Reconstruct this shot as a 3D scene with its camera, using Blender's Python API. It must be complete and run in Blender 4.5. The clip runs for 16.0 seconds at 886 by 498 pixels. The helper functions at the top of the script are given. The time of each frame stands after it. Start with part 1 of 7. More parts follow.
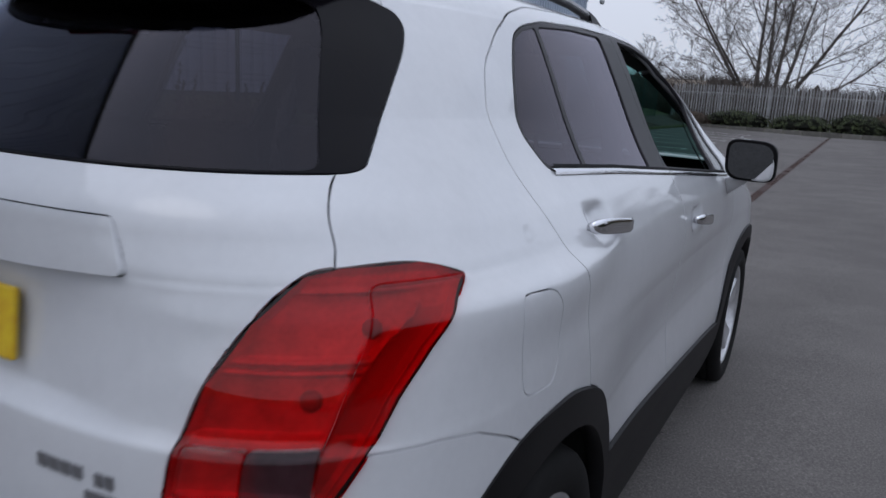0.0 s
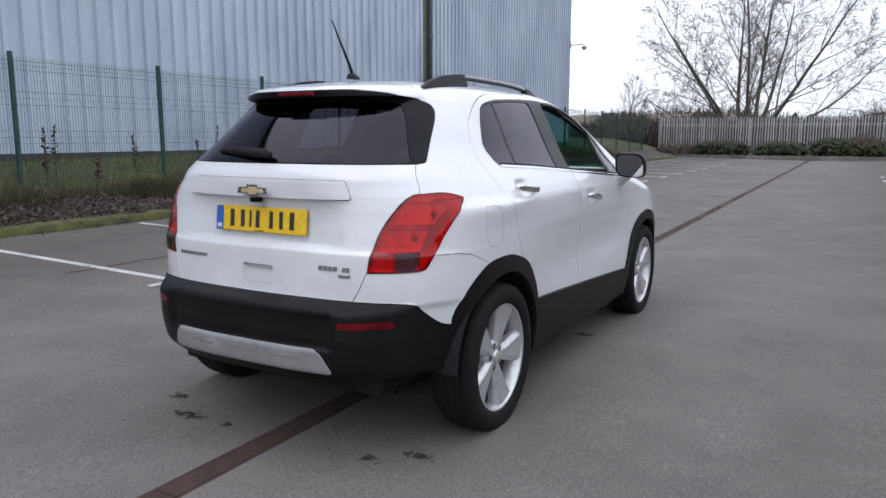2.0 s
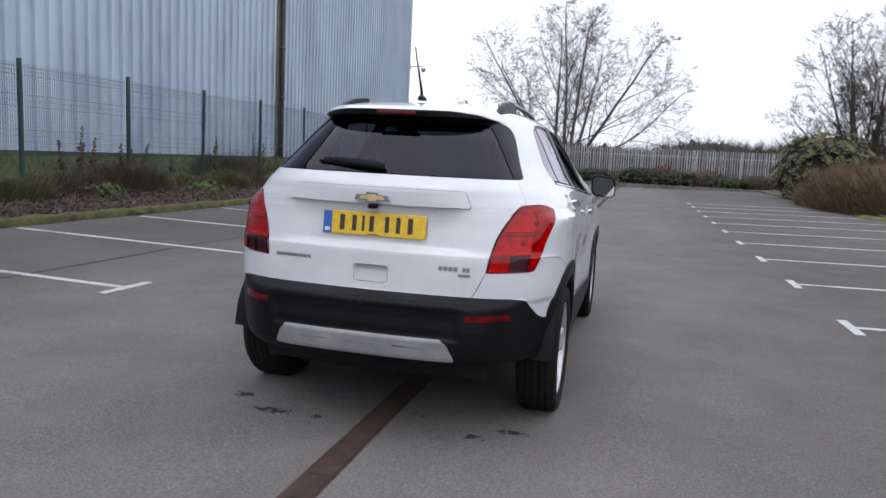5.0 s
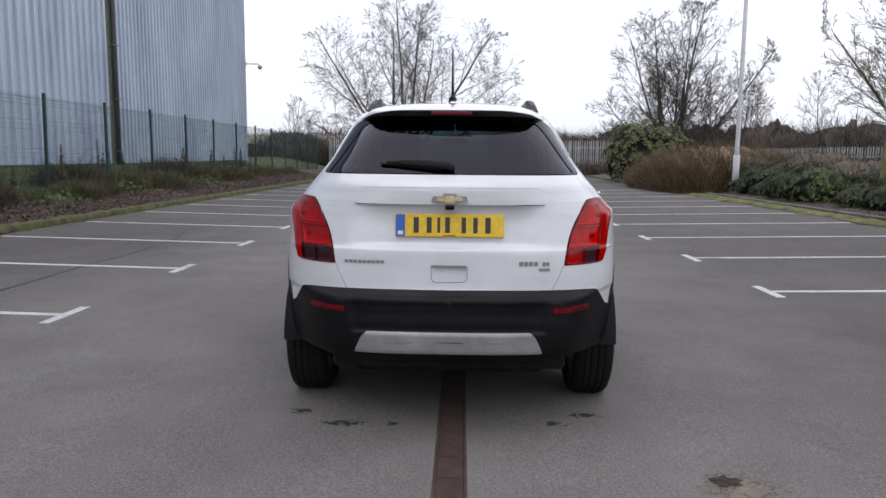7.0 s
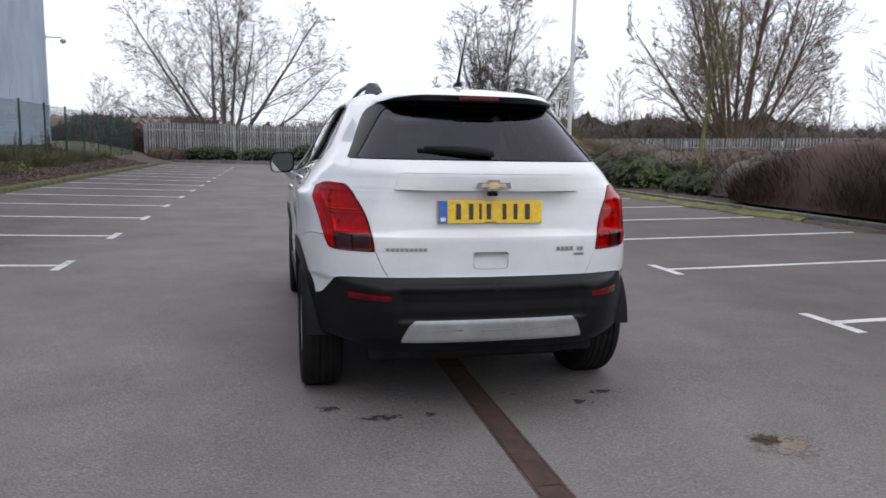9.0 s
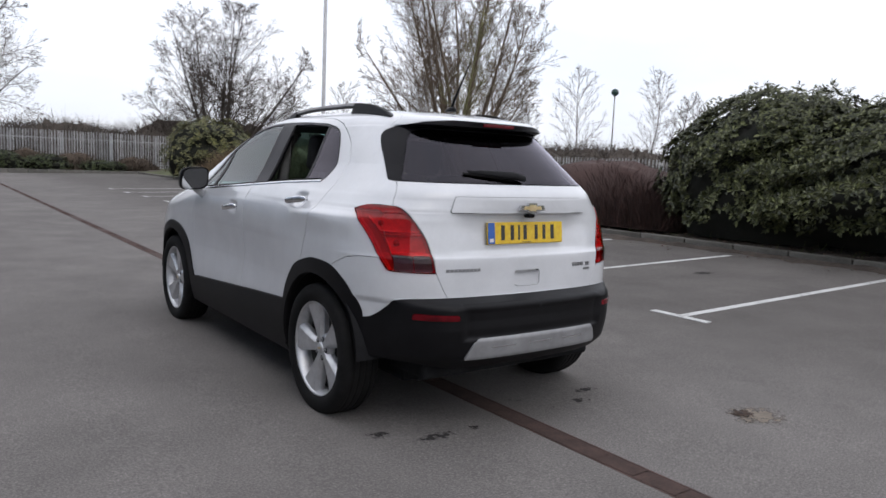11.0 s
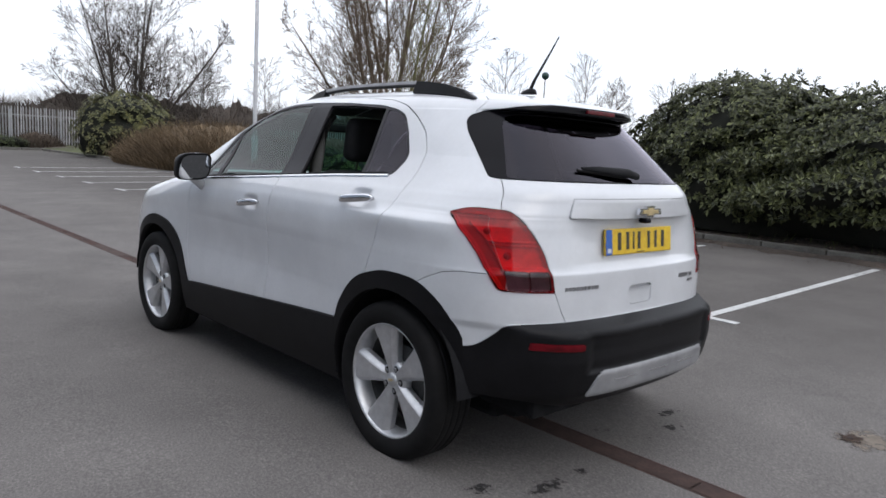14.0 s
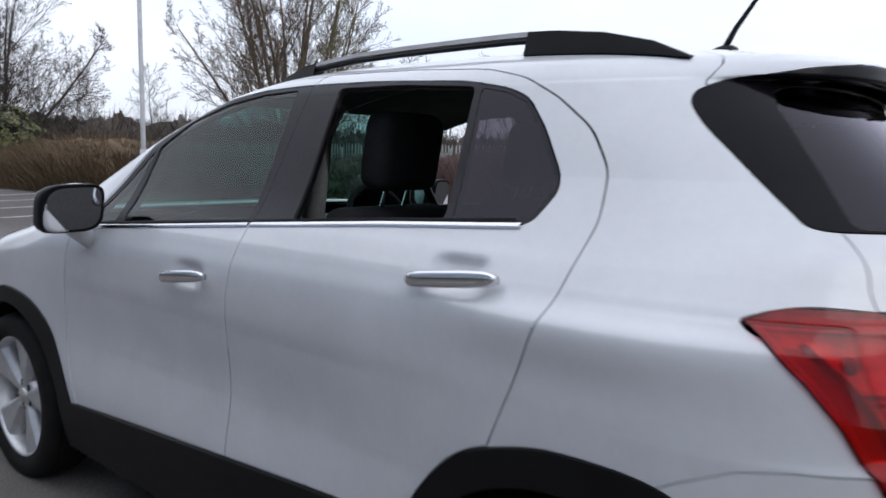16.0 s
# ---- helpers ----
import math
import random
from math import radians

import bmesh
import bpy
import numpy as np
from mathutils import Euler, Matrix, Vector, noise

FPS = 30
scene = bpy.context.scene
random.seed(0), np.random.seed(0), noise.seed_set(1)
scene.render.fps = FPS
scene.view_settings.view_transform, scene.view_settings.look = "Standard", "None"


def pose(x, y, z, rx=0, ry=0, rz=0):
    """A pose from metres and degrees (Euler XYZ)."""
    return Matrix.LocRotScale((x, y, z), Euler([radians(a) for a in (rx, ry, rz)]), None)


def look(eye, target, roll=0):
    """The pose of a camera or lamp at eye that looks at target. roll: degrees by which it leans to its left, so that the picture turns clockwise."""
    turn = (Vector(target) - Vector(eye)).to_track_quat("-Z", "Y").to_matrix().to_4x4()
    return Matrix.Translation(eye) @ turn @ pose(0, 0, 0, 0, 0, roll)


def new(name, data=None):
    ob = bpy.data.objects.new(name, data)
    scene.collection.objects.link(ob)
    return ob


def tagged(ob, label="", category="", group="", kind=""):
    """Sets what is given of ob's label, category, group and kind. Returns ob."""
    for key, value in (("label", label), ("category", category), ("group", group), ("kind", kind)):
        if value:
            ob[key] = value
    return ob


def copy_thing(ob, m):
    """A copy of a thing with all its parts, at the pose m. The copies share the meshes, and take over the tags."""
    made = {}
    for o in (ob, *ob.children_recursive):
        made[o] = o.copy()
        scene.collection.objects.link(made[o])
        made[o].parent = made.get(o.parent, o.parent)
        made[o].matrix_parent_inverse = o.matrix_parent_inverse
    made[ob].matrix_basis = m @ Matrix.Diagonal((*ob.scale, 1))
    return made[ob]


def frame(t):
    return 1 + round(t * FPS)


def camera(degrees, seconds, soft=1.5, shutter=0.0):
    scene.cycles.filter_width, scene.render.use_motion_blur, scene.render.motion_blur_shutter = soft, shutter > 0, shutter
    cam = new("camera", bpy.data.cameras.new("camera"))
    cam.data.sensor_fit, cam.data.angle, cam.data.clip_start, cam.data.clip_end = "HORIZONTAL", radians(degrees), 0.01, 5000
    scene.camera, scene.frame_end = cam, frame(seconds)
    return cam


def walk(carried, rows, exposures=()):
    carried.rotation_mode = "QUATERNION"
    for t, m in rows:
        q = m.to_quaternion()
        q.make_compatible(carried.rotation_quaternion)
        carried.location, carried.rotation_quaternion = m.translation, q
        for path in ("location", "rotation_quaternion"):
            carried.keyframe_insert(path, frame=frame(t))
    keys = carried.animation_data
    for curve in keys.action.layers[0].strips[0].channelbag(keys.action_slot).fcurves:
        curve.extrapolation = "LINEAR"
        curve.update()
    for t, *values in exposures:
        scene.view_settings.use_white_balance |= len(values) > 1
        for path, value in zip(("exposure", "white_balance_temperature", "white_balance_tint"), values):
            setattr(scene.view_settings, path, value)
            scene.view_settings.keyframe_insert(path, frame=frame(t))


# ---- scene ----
cam = camera(63.3, 16.0, 1.5, 0.4)
PATH = [
    (0, (1.287, -0.479, 1.372), (0.336, 1.226, 0.938), 3.3),
    (0.5, (1.537, -0.906, 1.352), (0.503, 0.773, 1.018), 1.9),
    (1, (1.769, -1.406, 1.347), (0.796, 0.317, 1.052), 1.3),
    (1.5, (2.012, -1.812, 1.342), (1.034, -0.094, 1.041), -0.0),
    (2, (2.224, -2.218, 1.358), (1.248, -0.5, 1.048), -0.0),
    (2.5, (2.344, -2.506, 1.37), (1.389, -0.775, 1.07), -0.3),
    (3, (2.396, -2.556, 1.373), (1.429, -0.832, 1.073), -0.4),
    (3.5, (2.299, -2.616, 1.368), (1.366, -0.873, 1.069), 0.6),
    (4, (1.985, -2.82, 1.362), (1.195, -1.005, 1.076), 2.4),
    (6.5, (0.21, -3.312, 1.308), (0.055, -1.333, 1.061), 0.8),
    (7, (0.054, -3.345, 1.325), (0.005, -1.362, 1.072), 0.5),
    (7.5, (0.031, -3.328, 1.325), (-0.007, -1.346, 1.06), 0.2),
    (8, (-0.165, -3.351, 1.31), (-0.064, -1.37, 1.051), 2.2),
    (8.5, (-0.578, -3.372, 1.318), (-0.235, -1.42, 1.051), 2.4),
    (9, (-1.009, -3.205, 1.303), (-0.554, -1.278, 1.023), 1.1),
    (9.5, (-1.417, -3.109, 1.315), (-0.758, -1.241, 1.041), 1.1),
    (10, (-1.847, -2.967, 1.292), (-0.96, -1.192, 1.039), 2.3),
    (12.5, (-3.043, -2.375, 1.379), (-1.721, -0.892, 1.148), 0.8),
    (13, (-3.069, -2.329, 1.368), (-1.737, -0.855, 1.139), 1.1),
    (13.5, (-2.904, -2.021, 1.34), (-1.573, -0.548, 1.095), 1.7),
    (14, (-2.772, -1.614, 1.34), (-1.416, -0.167, 1.07), 3.2),
    (14.5, (-2.648, -1.217, 1.313), (-1.216, 0.152, 1.036), 1.9),
    (15, (-2.403, -0.765, 1.341), (-1.005, 0.637, 1.057), 3.3),
    (15.5, (-2.257, -0.333, 1.344), (-0.765, 0.974, 1.089), 3.2),
    (16, (-2.003, 0.113, 1.351), (-0.459, 1.36, 1.105), 1.2),
]
# stops, kelvin and tint by which the filming camera drifts
EXPOSURES = [(0, -0.64, 6000, 14), (0.5, -0.45, 6100, 14), (1, -0.17, 6250, 13), (1.5, 0.06, 6300, 13), (2, 0.21, 6350, 13), (3.5, 0.2, 6350, 13), (4, 0.18, 6350, 13), (6.5, 0.08, 6500, 14), (7.5, 0.05, 6500, 14), (8.5, 0.1, 6520, 14), (9.5, 0.15, 6540, 14), (10, 0.05, 6550, 14), (12.5, 0.0, 6550, 12), (13.5, 0.06, 6500, 12), (14, 0.16, 6480, 12), (14.5, 0.28, 6450, 13), (15.3, 0.15, 6350, 13), (16, -0.05, 6250, 13)]
walk(cam, [(t, look(eye, target, roll)) for t, eye, target, roll in PATH], EXPOSURES)

# ---- world, sun, exposure ----
SUN_EL, SUN_AZ = 48.0, 190.0
world = bpy.data.worlds.new("overcast_sky")
scene.world = world
world.use_nodes = True
wn, wl = world.node_tree.nodes, world.node_tree.links
wn.clear()
w_out = wn.new("ShaderNodeOutputWorld")
w_bg = wn.new("ShaderNodeBackground")
w_bg.inputs["Strength"].default_value = 0.094
w_sky = wn.new("ShaderNodeTexSky")
w_sky.sky_type, w_sky.sun_disc = "NISHITA", False
w_sky.sun_elevation, w_sky.sun_rotation = radians(SUN_EL), radians(SUN_AZ)
w_sky.air_density, w_sky.dust_density = 1.0, 2.0
w_tc = wn.new("ShaderNodeTexCoord")
w_map = wn.new("ShaderNodeMapping")
w_map.inputs["Scale"].default_value = (1.2, 1.2, 4.0)
w_noise = wn.new("ShaderNodeTexNoise")
w_noise.inputs["Scale"].default_value, w_noise.inputs["Detail"].default_value = 1.6, 6.0
w_noise.inputs["Roughness"].default_value = 0.55
w_ramp = wn.new("ShaderNodeValToRGB")
w_ramp.color_ramp.elements[0].position, w_ramp.color_ramp.elements[0].color = 0.34, (0.72, 0.72, 0.72, 1)
w_ramp.color_ramp.elements[1].position, w_ramp.color_ramp.elements[1].color = 0.6, (1, 1, 1, 1)
w_cloud = wn.new("ShaderNodeMix")
w_cloud.data_type = "RGBA"
w_cloud.inputs["A"].default_value = (6.4, 8.3, 10.3, 1)
w_cloud.inputs["B"].default_value = (11.3, 11.7, 12.4, 1)
w_mix = wn.new("ShaderNodeMix")
w_mix.data_type = "RGBA"
w_mix.inputs["Factor"].default_value = 0.86
wl.new(w_tc.outputs["Generated"], w_map.inputs["Vector"])
wl.new(w_map.outputs["Vector"], w_noise.inputs["Vector"])
wl.new(w_noise.outputs["Fac"], w_ramp.inputs["Fac"])
wl.new(w_ramp.outputs["Color"], w_cloud.inputs["Factor"])
wl.new(w_sky.outputs["Color"], w_mix.inputs["A"])
wl.new(w_cloud.outputs["Result"], w_mix.inputs["B"])
# the overcast is brighter overhead than at the horizon
w_sep = wn.new("ShaderNodeSeparateXYZ")
w_up = wn.new("ShaderNodeMapRange")
w_up.inputs["From Min"].default_value, w_up.inputs["From Max"].default_value = 0.0, 1.0
w_up.inputs["To Min"].default_value, w_up.inputs["To Max"].default_value = 1.0, 1.75
w_lift = wn.new("ShaderNodeVectorMath")
w_lift.operation = "SCALE"
wl.new(w_tc.outputs["Generated"], w_sep.inputs["Vector"])
wl.new(w_sep.outputs["Z"], w_up.inputs["Value"])
wl.new(w_mix.outputs["Result"], w_lift.inputs["Vector"])
wl.new(w_up.outputs["Result"], w_lift.inputs["Scale"])
wl.new(w_lift.outputs["Vector"], w_bg.inputs["Color"])
wl.new(w_bg.outputs["Background"], w_out.inputs["Surface"])

sun_data = bpy.data.lights.new("sun", "SUN")
sun_data.energy, sun_data.angle, sun_data.color = 0.28, radians(30), (1.0, 0.96, 0.9)
sun = new("sun", sun_data)
_az, _el = radians(SUN_AZ), radians(SUN_EL)
sun.matrix_world = look((math.sin(_az) * math.cos(_el) * 60, math.cos(_az) * math.cos(_el) * 60, math.sin(_el) * 60), (0, 0, 0))
scene.view_settings.exposure = 0.0


# ---- materials ----
def material(name):
    m = bpy.data.materials.new(name)
    m.use_nodes = True
    return m, m.node_tree.nodes, m.node_tree.links, m.node_tree.nodes["Principled BSDF"]


def noise_node(n, l, scale, detail=4.0, rough=0.55, coord="Object", stretch=(1, 1, 1)):
    tc = n.new("ShaderNodeTexCoord")
    mp = n.new("ShaderNodeMapping")
    mp.inputs["Scale"].default_value = stretch
    tex = n.new("ShaderNodeTexNoise")
    tex.inputs["Scale"].default_value, tex.inputs["Detail"].default_value = scale, detail
    tex.inputs["Roughness"].default_value = rough
    l.new(tc.outputs[coord], mp.inputs["Vector"])
    l.new(mp.outputs["Vector"], tex.inputs["Vector"])
    return tex.outputs["Fac"]


def ramp(n, l, fac, stops):
    r = n.new("ShaderNodeValToRGB")
    els = r.color_ramp.elements
    while len(els) < len(stops):
        els.new(0.5)
    for e, (p, c) in zip(els, stops):
        e.position, e.color = p, (*c, 1)
    l.new(fac, r.inputs["Fac"])
    return r.outputs["Color"]


def blend(n, l, fac, a, b, mode="MIX"):
    m = n.new("ShaderNodeMix")
    m.data_type, m.blend_type = "RGBA", mode
    for key, v in (("Factor", fac), ("A", a), ("B", b)):
        if isinstance(v, (int, float)):
            m.inputs[key].default_value = v
        elif isinstance(v, tuple):
            m.inputs[key].default_value = (*v, 1)
        else:
            l.new(v, m.inputs[key])
    return m.outputs["Result"]


def bump(n, l, bsdf, height, strength, distance):
    b = n.new("ShaderNodeBump")
    b.inputs["Strength"].default_value, b.inputs["Distance"].default_value = strength, distance
    l.new(height, b.inputs["Height"])
    l.new(b.outputs["Normal"], bsdf.inputs["Normal"])


def mottled(name, dark, light, scale, fine=0.0, rough=0.8, metal=0.0, bump_s=0.0, bump_d=0.002, spec=0.5, coord="Object", stretch=(1, 1, 1), vary=0.0, island=0.0):
    """A surface of two tones with broad stains and fine grain; vary: lightness change from object to object, island: from piece to piece."""
    m, n, l, b = material(name)
    broad = noise_node(n, l, scale, 5.0, 0.6, coord, stretch)
    col = ramp(n, l, broad, [(0.32, dark), (0.68, light)])
    grain = noise_node(n, l, fine or scale * 14, 3.0, 0.6, coord, stretch)
    col = blend(n, l, 0.35, col, ramp(n, l, grain, [(0.3, (0.25,) * 3), (0.7, (0.75,) * 3)]), "OVERLAY")
    for amount, node, socket in ((vary, "ShaderNodeObjectInfo", "Random"), (island, "ShaderNodeNewGeometry", "Random Per Island")):
        if amount:
            src = n.new(node).outputs[socket]
            col = blend(n, l, amount, col, ramp(n, l, src, [(0, (0.12,) * 3), (1, (0.88,) * 3)]), "OVERLAY")
    l.new(col, b.inputs["Base Color"])
    b.inputs["Roughness"].default_value, b.inputs["Metallic"].default_value = rough, metal
    b.inputs["Specular IOR Level"].default_value = spec
    if bump_s:
        bump(n, l, b, grain, bump_s, bump_d)
    return m


def plain(name, colour, rough=0.5, metal=0.0, coat=0.0, spec=0.5):
    m, n, l, b = material(name)
    b.inputs["Base Color"].default_value = (*colour, 1)
    b.inputs["Roughness"].default_value, b.inputs["Metallic"].default_value = rough, metal
    b.inputs["Coat Weight"].default_value, b.inputs["Specular IOR Level"].default_value = coat, spec
    return m


def asphalt_material():
    m, n, l, b = material("worn_asphalt")
    broad = noise_node(n, l, 0.22, 6.0, 0.62)
    patch = noise_node(n, l, 1.3, 5.0, 0.6)
    speck = noise_node(n, l, 95.0, 3.0, 0.75)
    fine = noise_node(n, l, 260.0, 2.0, 0.7)
    col = ramp(n, l, broad, [(0.3, (0.128, 0.119, 0.114)), (0.52, (0.150, 0.140, 0.134)), (0.72, (0.174, 0.163, 0.156))])
    col = blend(n, l, 0.32, col, ramp(n, l, patch, [(0.28, (0.22,) * 3), (0.72, (0.72,) * 3)]), "OVERLAY")
    col = blend(n, l, 0.55, col, ramp(n, l, speck, [(0.36, (0.22,) * 3), (0.54, (0.5,) * 3), (0.70, (0.92,) * 3)]), "OVERLAY")
    col = blend(n, l, 0.3, col, ramp(n, l, fine, [(0.3, (0.2,) * 3), (0.7, (0.8,) * 3)]), "OVERLAY")
    # the driving lane is worn paler than the bays beside it
    tc, sep, away, lane = (n.new(k) for k in ("ShaderNodeTexCoord", "ShaderNodeSeparateXYZ", "ShaderNodeMath", "ShaderNodeMapRange"))
    away.operation = "ABSOLUTE"
    lane.interpolation_type = "SMOOTHSTEP"
    lane.inputs["From Min"].default_value, lane.inputs["From Max"].default_value = 1.6, 4.3
    l.new(tc.outputs["Object"], sep.inputs["Vector"])
    shift = n.new("ShaderNodeMath")
    shift.inputs[1].default_value = 0.6
    l.new(sep.outputs["X"], shift.inputs[0])
    l.new(shift.outputs["Value"], away.inputs[0])
    l.new(away.outputs["Value"], lane.inputs["Value"])
    worn = ramp(n, l, lane.outputs["Result"], [(0.0, (0.98, 0.97, 0.96)), (1.0, (0.69, 0.675, 0.66))])
    col = blend(n, l, 1.0, col, worn, "MULTIPLY")
    l.new(col, b.inputs["Base Color"])
    b.inputs["Roughness"].default_value = 0.92
    b.inputs["Specular IOR Level"].default_value = 0.2
    bump(n, l, b, speck, 0.5, 0.004)
    return m


def line_paint_material():
    m, n, l, b = material("worn_line_paint")
    wear = noise_node(n, l, 26.0, 5.0, 0.7)
    broad = noise_node(n, l, 1.7, 3.0, 0.6)
    mask = blend(n, l, 0.45, wear, broad)
    col = ramp(n, l, mask, [(0.36, (0.16, 0.158, 0.155)), (0.46, (0.40, 0.40, 0.39)), (0.7, (0.56, 0.56, 0.55))])
    l.new(col, b.inputs["Base Color"])
    b.inputs["Roughness"].default_value = 0.75
    bump(n, l, b, wear, 0.3, 0.002)
    return m


def thin_glass(name, tint, keep, ior=1.5, gloss_rough=0.015, sheen=(1, 1, 1)):
    """Thin glass: light passes tinted, and a Fresnel share mirrors."""
    m, n, l, b = material(name)
    n.remove(b)
    t = n.new("ShaderNodeBsdfTransparent")
    t.inputs["Color"].default_value = (*[c * keep for c in tint], 1)
    g = n.new("ShaderNodeBsdfGlossy")
    g.inputs["Roughness"].default_value = gloss_rough
    g.inputs["Color"].default_value = (*sheen, 1)
    lw = n.new("ShaderNodeLayerWeight")
    lw.inputs["Blend"].default_value = 0.5
    f5 = n.new("ShaderNodeMath")
    f5.operation = "POWER"
    f5.inputs[1].default_value = 5.0
    f0 = ((ior - 1) / (ior + 1)) ** 2
    f = n.new("ShaderNodeMath")
    f.operation = "MULTIPLY_ADD"
    f.inputs[1].default_value, f.inputs[2].default_value = 1 - f0, f0
    l.new(lw.outputs["Facing"], f5.inputs[0])
    l.new(f5.outputs["Value"], f.inputs[0])
    s = n.new("ShaderNodeMixShader")
    l.new(f.outputs["Value"], s.inputs["Fac"])
    l.new(t.outputs["BSDF"], s.inputs[1])
    l.new(g.outputs["BSDF"], s.inputs[2])
    l.new(s.outputs["Shader"], n["Material Output"].inputs["Surface"])
    return m


def leaf_material(name, dark, light, rough=0.4, spec=0.5):
    m, n, l, b = material(name)
    r = n.new("ShaderNodeNewGeometry").outputs["Random Per Island"]
    col = ramp(n, l, r, [(0.0, dark), (0.75, light), (1.0, tuple(min(1, c * 1.7) for c in light))])
    l.new(blend(n, l, 0.4, col, ramp(n, l, noise_node(n, l, 0.9, 3.0), [(0.3, (0.2,) * 3), (0.7, (0.8,) * 3)]), "OVERLAY"), b.inputs["Base Color"])
    b.inputs["Roughness"].default_value, b.inputs["Specular IOR Level"].default_value = rough, spec
    return m


def film_material(name, dark, light, scale, spots, cover, rough=0.95):
    """A thin broken film: spots set by noise, thinning out to the edges of its sheet."""
    m, n, l, b = material(name)
    l.new(ramp(n, l, noise_node(n, l, scale, 4.0, 0.6), [(0.35, dark), (0.65, light)]), b.inputs["Base Color"])
    b.inputs["Roughness"].default_value, b.inputs["Specular IOR Level"].default_value = rough, 0.1
    tc, mp, ln = (n.new(k) for k in ("ShaderNodeTexCoord", "ShaderNodeMapping", "ShaderNodeVectorMath"))
    mp.inputs["Location"].default_value, mp.inputs["Scale"].default_value = (-1, -1, 0), (2, 2, 0)
    ln.operation = "LENGTH"
    l.new(tc.outputs["Generated"], mp.inputs["Vector"])
    l.new(mp.outputs["Vector"], ln.inputs[0])
    fall = n.new("ShaderNodeMapRange")
    fall.inputs["From Min"].default_value, fall.inputs["From Max"].default_value = 0.2, 1.0
    fall.inputs["To Min"].default_value, fall.inputs["To Max"].default_value = cover, -0.35
    l.new(ln.outputs["Value"], fall.inputs["Value"])
    add = n.new("ShaderNodeMath")
    add.operation = "ADD"
    l.new(noise_node(n, l, spots, 5.0, 0.62), add.inputs[0])
    l.new(fall.outputs["Result"], add.inputs[1])
    edge = n.new("ShaderNodeMapRange")
    edge.inputs["From Min"].default_value, edge.inputs["From Max"].default_value = 0.52, 0.68
    edge.inputs["To Max"].default_value = 0.92
    l.new(add.outputs["Value"], edge.inputs["Value"])
    l.new(edge.outputs["Result"], b.inputs["Alpha"])
    return m


ASPHALT = asphalt_material()
LINE_PAINT = line_paint_material()
STAIN = film_material("oil_stain", (0.018, 0.017, 0.017), (0.045, 0.042, 0.041), 30.0, 30.0, 0.15)
DAMP = film_material("damp_patch", (0.075, 0.070, 0.067), (0.10, 0.094, 0.09), 12.0, 9.0, 0.10)
SAND = film_material("dried_mud", (0.15, 0.128, 0.108), (0.21, 0.18, 0.15), 30.0, 22.0, 0.26)
MUD_FILM = film_material("mud_film", (0.028, 0.020, 0.016), (0.07, 0.05, 0.04), 40.0, 26.0, 0.30)
TAR = mottled("tar_seal", (0.022, 0.021, 0.021), (0.045, 0.043, 0.042), 3.0, 60.0, 0.7)
MUD = mottled("mud_clod", (0.026, 0.019, 0.017), (0.062, 0.043, 0.036), 8.0, 70.0, 0.95)
RUST = mottled("rusted_iron", (0.031, 0.017, 0.0135), (0.073, 0.038, 0.031), 5.0, 60.0, 0.85, 0.1, 0.4, 0.002, vary=0.35)
RUST_SILT = mottled("rusty_silt", (0.032, 0.018, 0.014), (0.062, 0.034, 0.027), 9.0, 70.0, 0.95)
CHANNEL = mottled("drain_channel", (0.012, 0.010, 0.009), (0.03, 0.024, 0.02), 4.0, 40.0, 0.95)
KERB = mottled("kerb_concrete", (0.085, 0.08, 0.07), (0.17, 0.162, 0.145), 1.6, 40.0, 0.9, 0, 0.4, 0.004, vary=0.3)
MOSS = mottled("mossy_edge", (0.028, 0.023, 0.014), (0.098, 0.100, 0.024), 4.5, 40.0, 0.95, 0, 0.6, 0.01)
MOSS_BRIGHT = mottled("bright_moss", (0.045, 0.042, 0.018), (0.15, 0.155, 0.03), 2.2, 40.0, 0.95, 0, 0.6, 0.01)
SOIL = mottled("verge_soil", (0.026, 0.020, 0.016), (0.078, 0.060, 0.048), 1.4, 18.0, 0.95, 0, 0.8, 0.03)
GRASS = mottled("rough_grass", (0.036, 0.042, 0.014), (0.078, 0.086, 0.028), 0.7, 14.0, 0.95, 0, 0.8, 0.03)
BLADE = leaf_material("grass_blade", (0.038, 0.05, 0.014), (0.09, 0.108, 0.032), 0.6)
CLADDING = mottled("painted_steel_cladding", (0.40, 0.46, 0.55), (0.44, 0.50, 0.59), 0.12, 0.7, 0.30, 0, 0, stretch=(1, 1, 0.4))
FLASHING = mottled("dark_flashing", (0.03, 0.032, 0.036), (0.05, 0.052, 0.056), 2.0, 20.0, 0.6)
OLIVE = mottled("olive_gutter_paint", (0.10, 0.11, 0.075), (0.15, 0.16, 0.11), 1.5, 12.0, 0.6)
FENCE_GREEN = mottled("green_powder_coat", (0.008, 0.034, 0.031), (0.014, 0.052, 0.045), 3.0, 30.0, 0.5)
GALV = mottled("galvanised_steel", (0.27, 0.27, 0.275), (0.42, 0.42, 0.42), 2.0, 22.0, 0.6, 0.3, vary=0.35)
POLE = mottled("grey_lamp_pole", (0.36, 0.36, 0.37), (0.46, 0.46, 0.47), 2.0, 18.0, 0.55, 0.2)
BARK = mottled("bare_bark", (0.035, 0.028, 0.023), (0.085, 0.07, 0.06), 1.5, 12.0, 0.95)
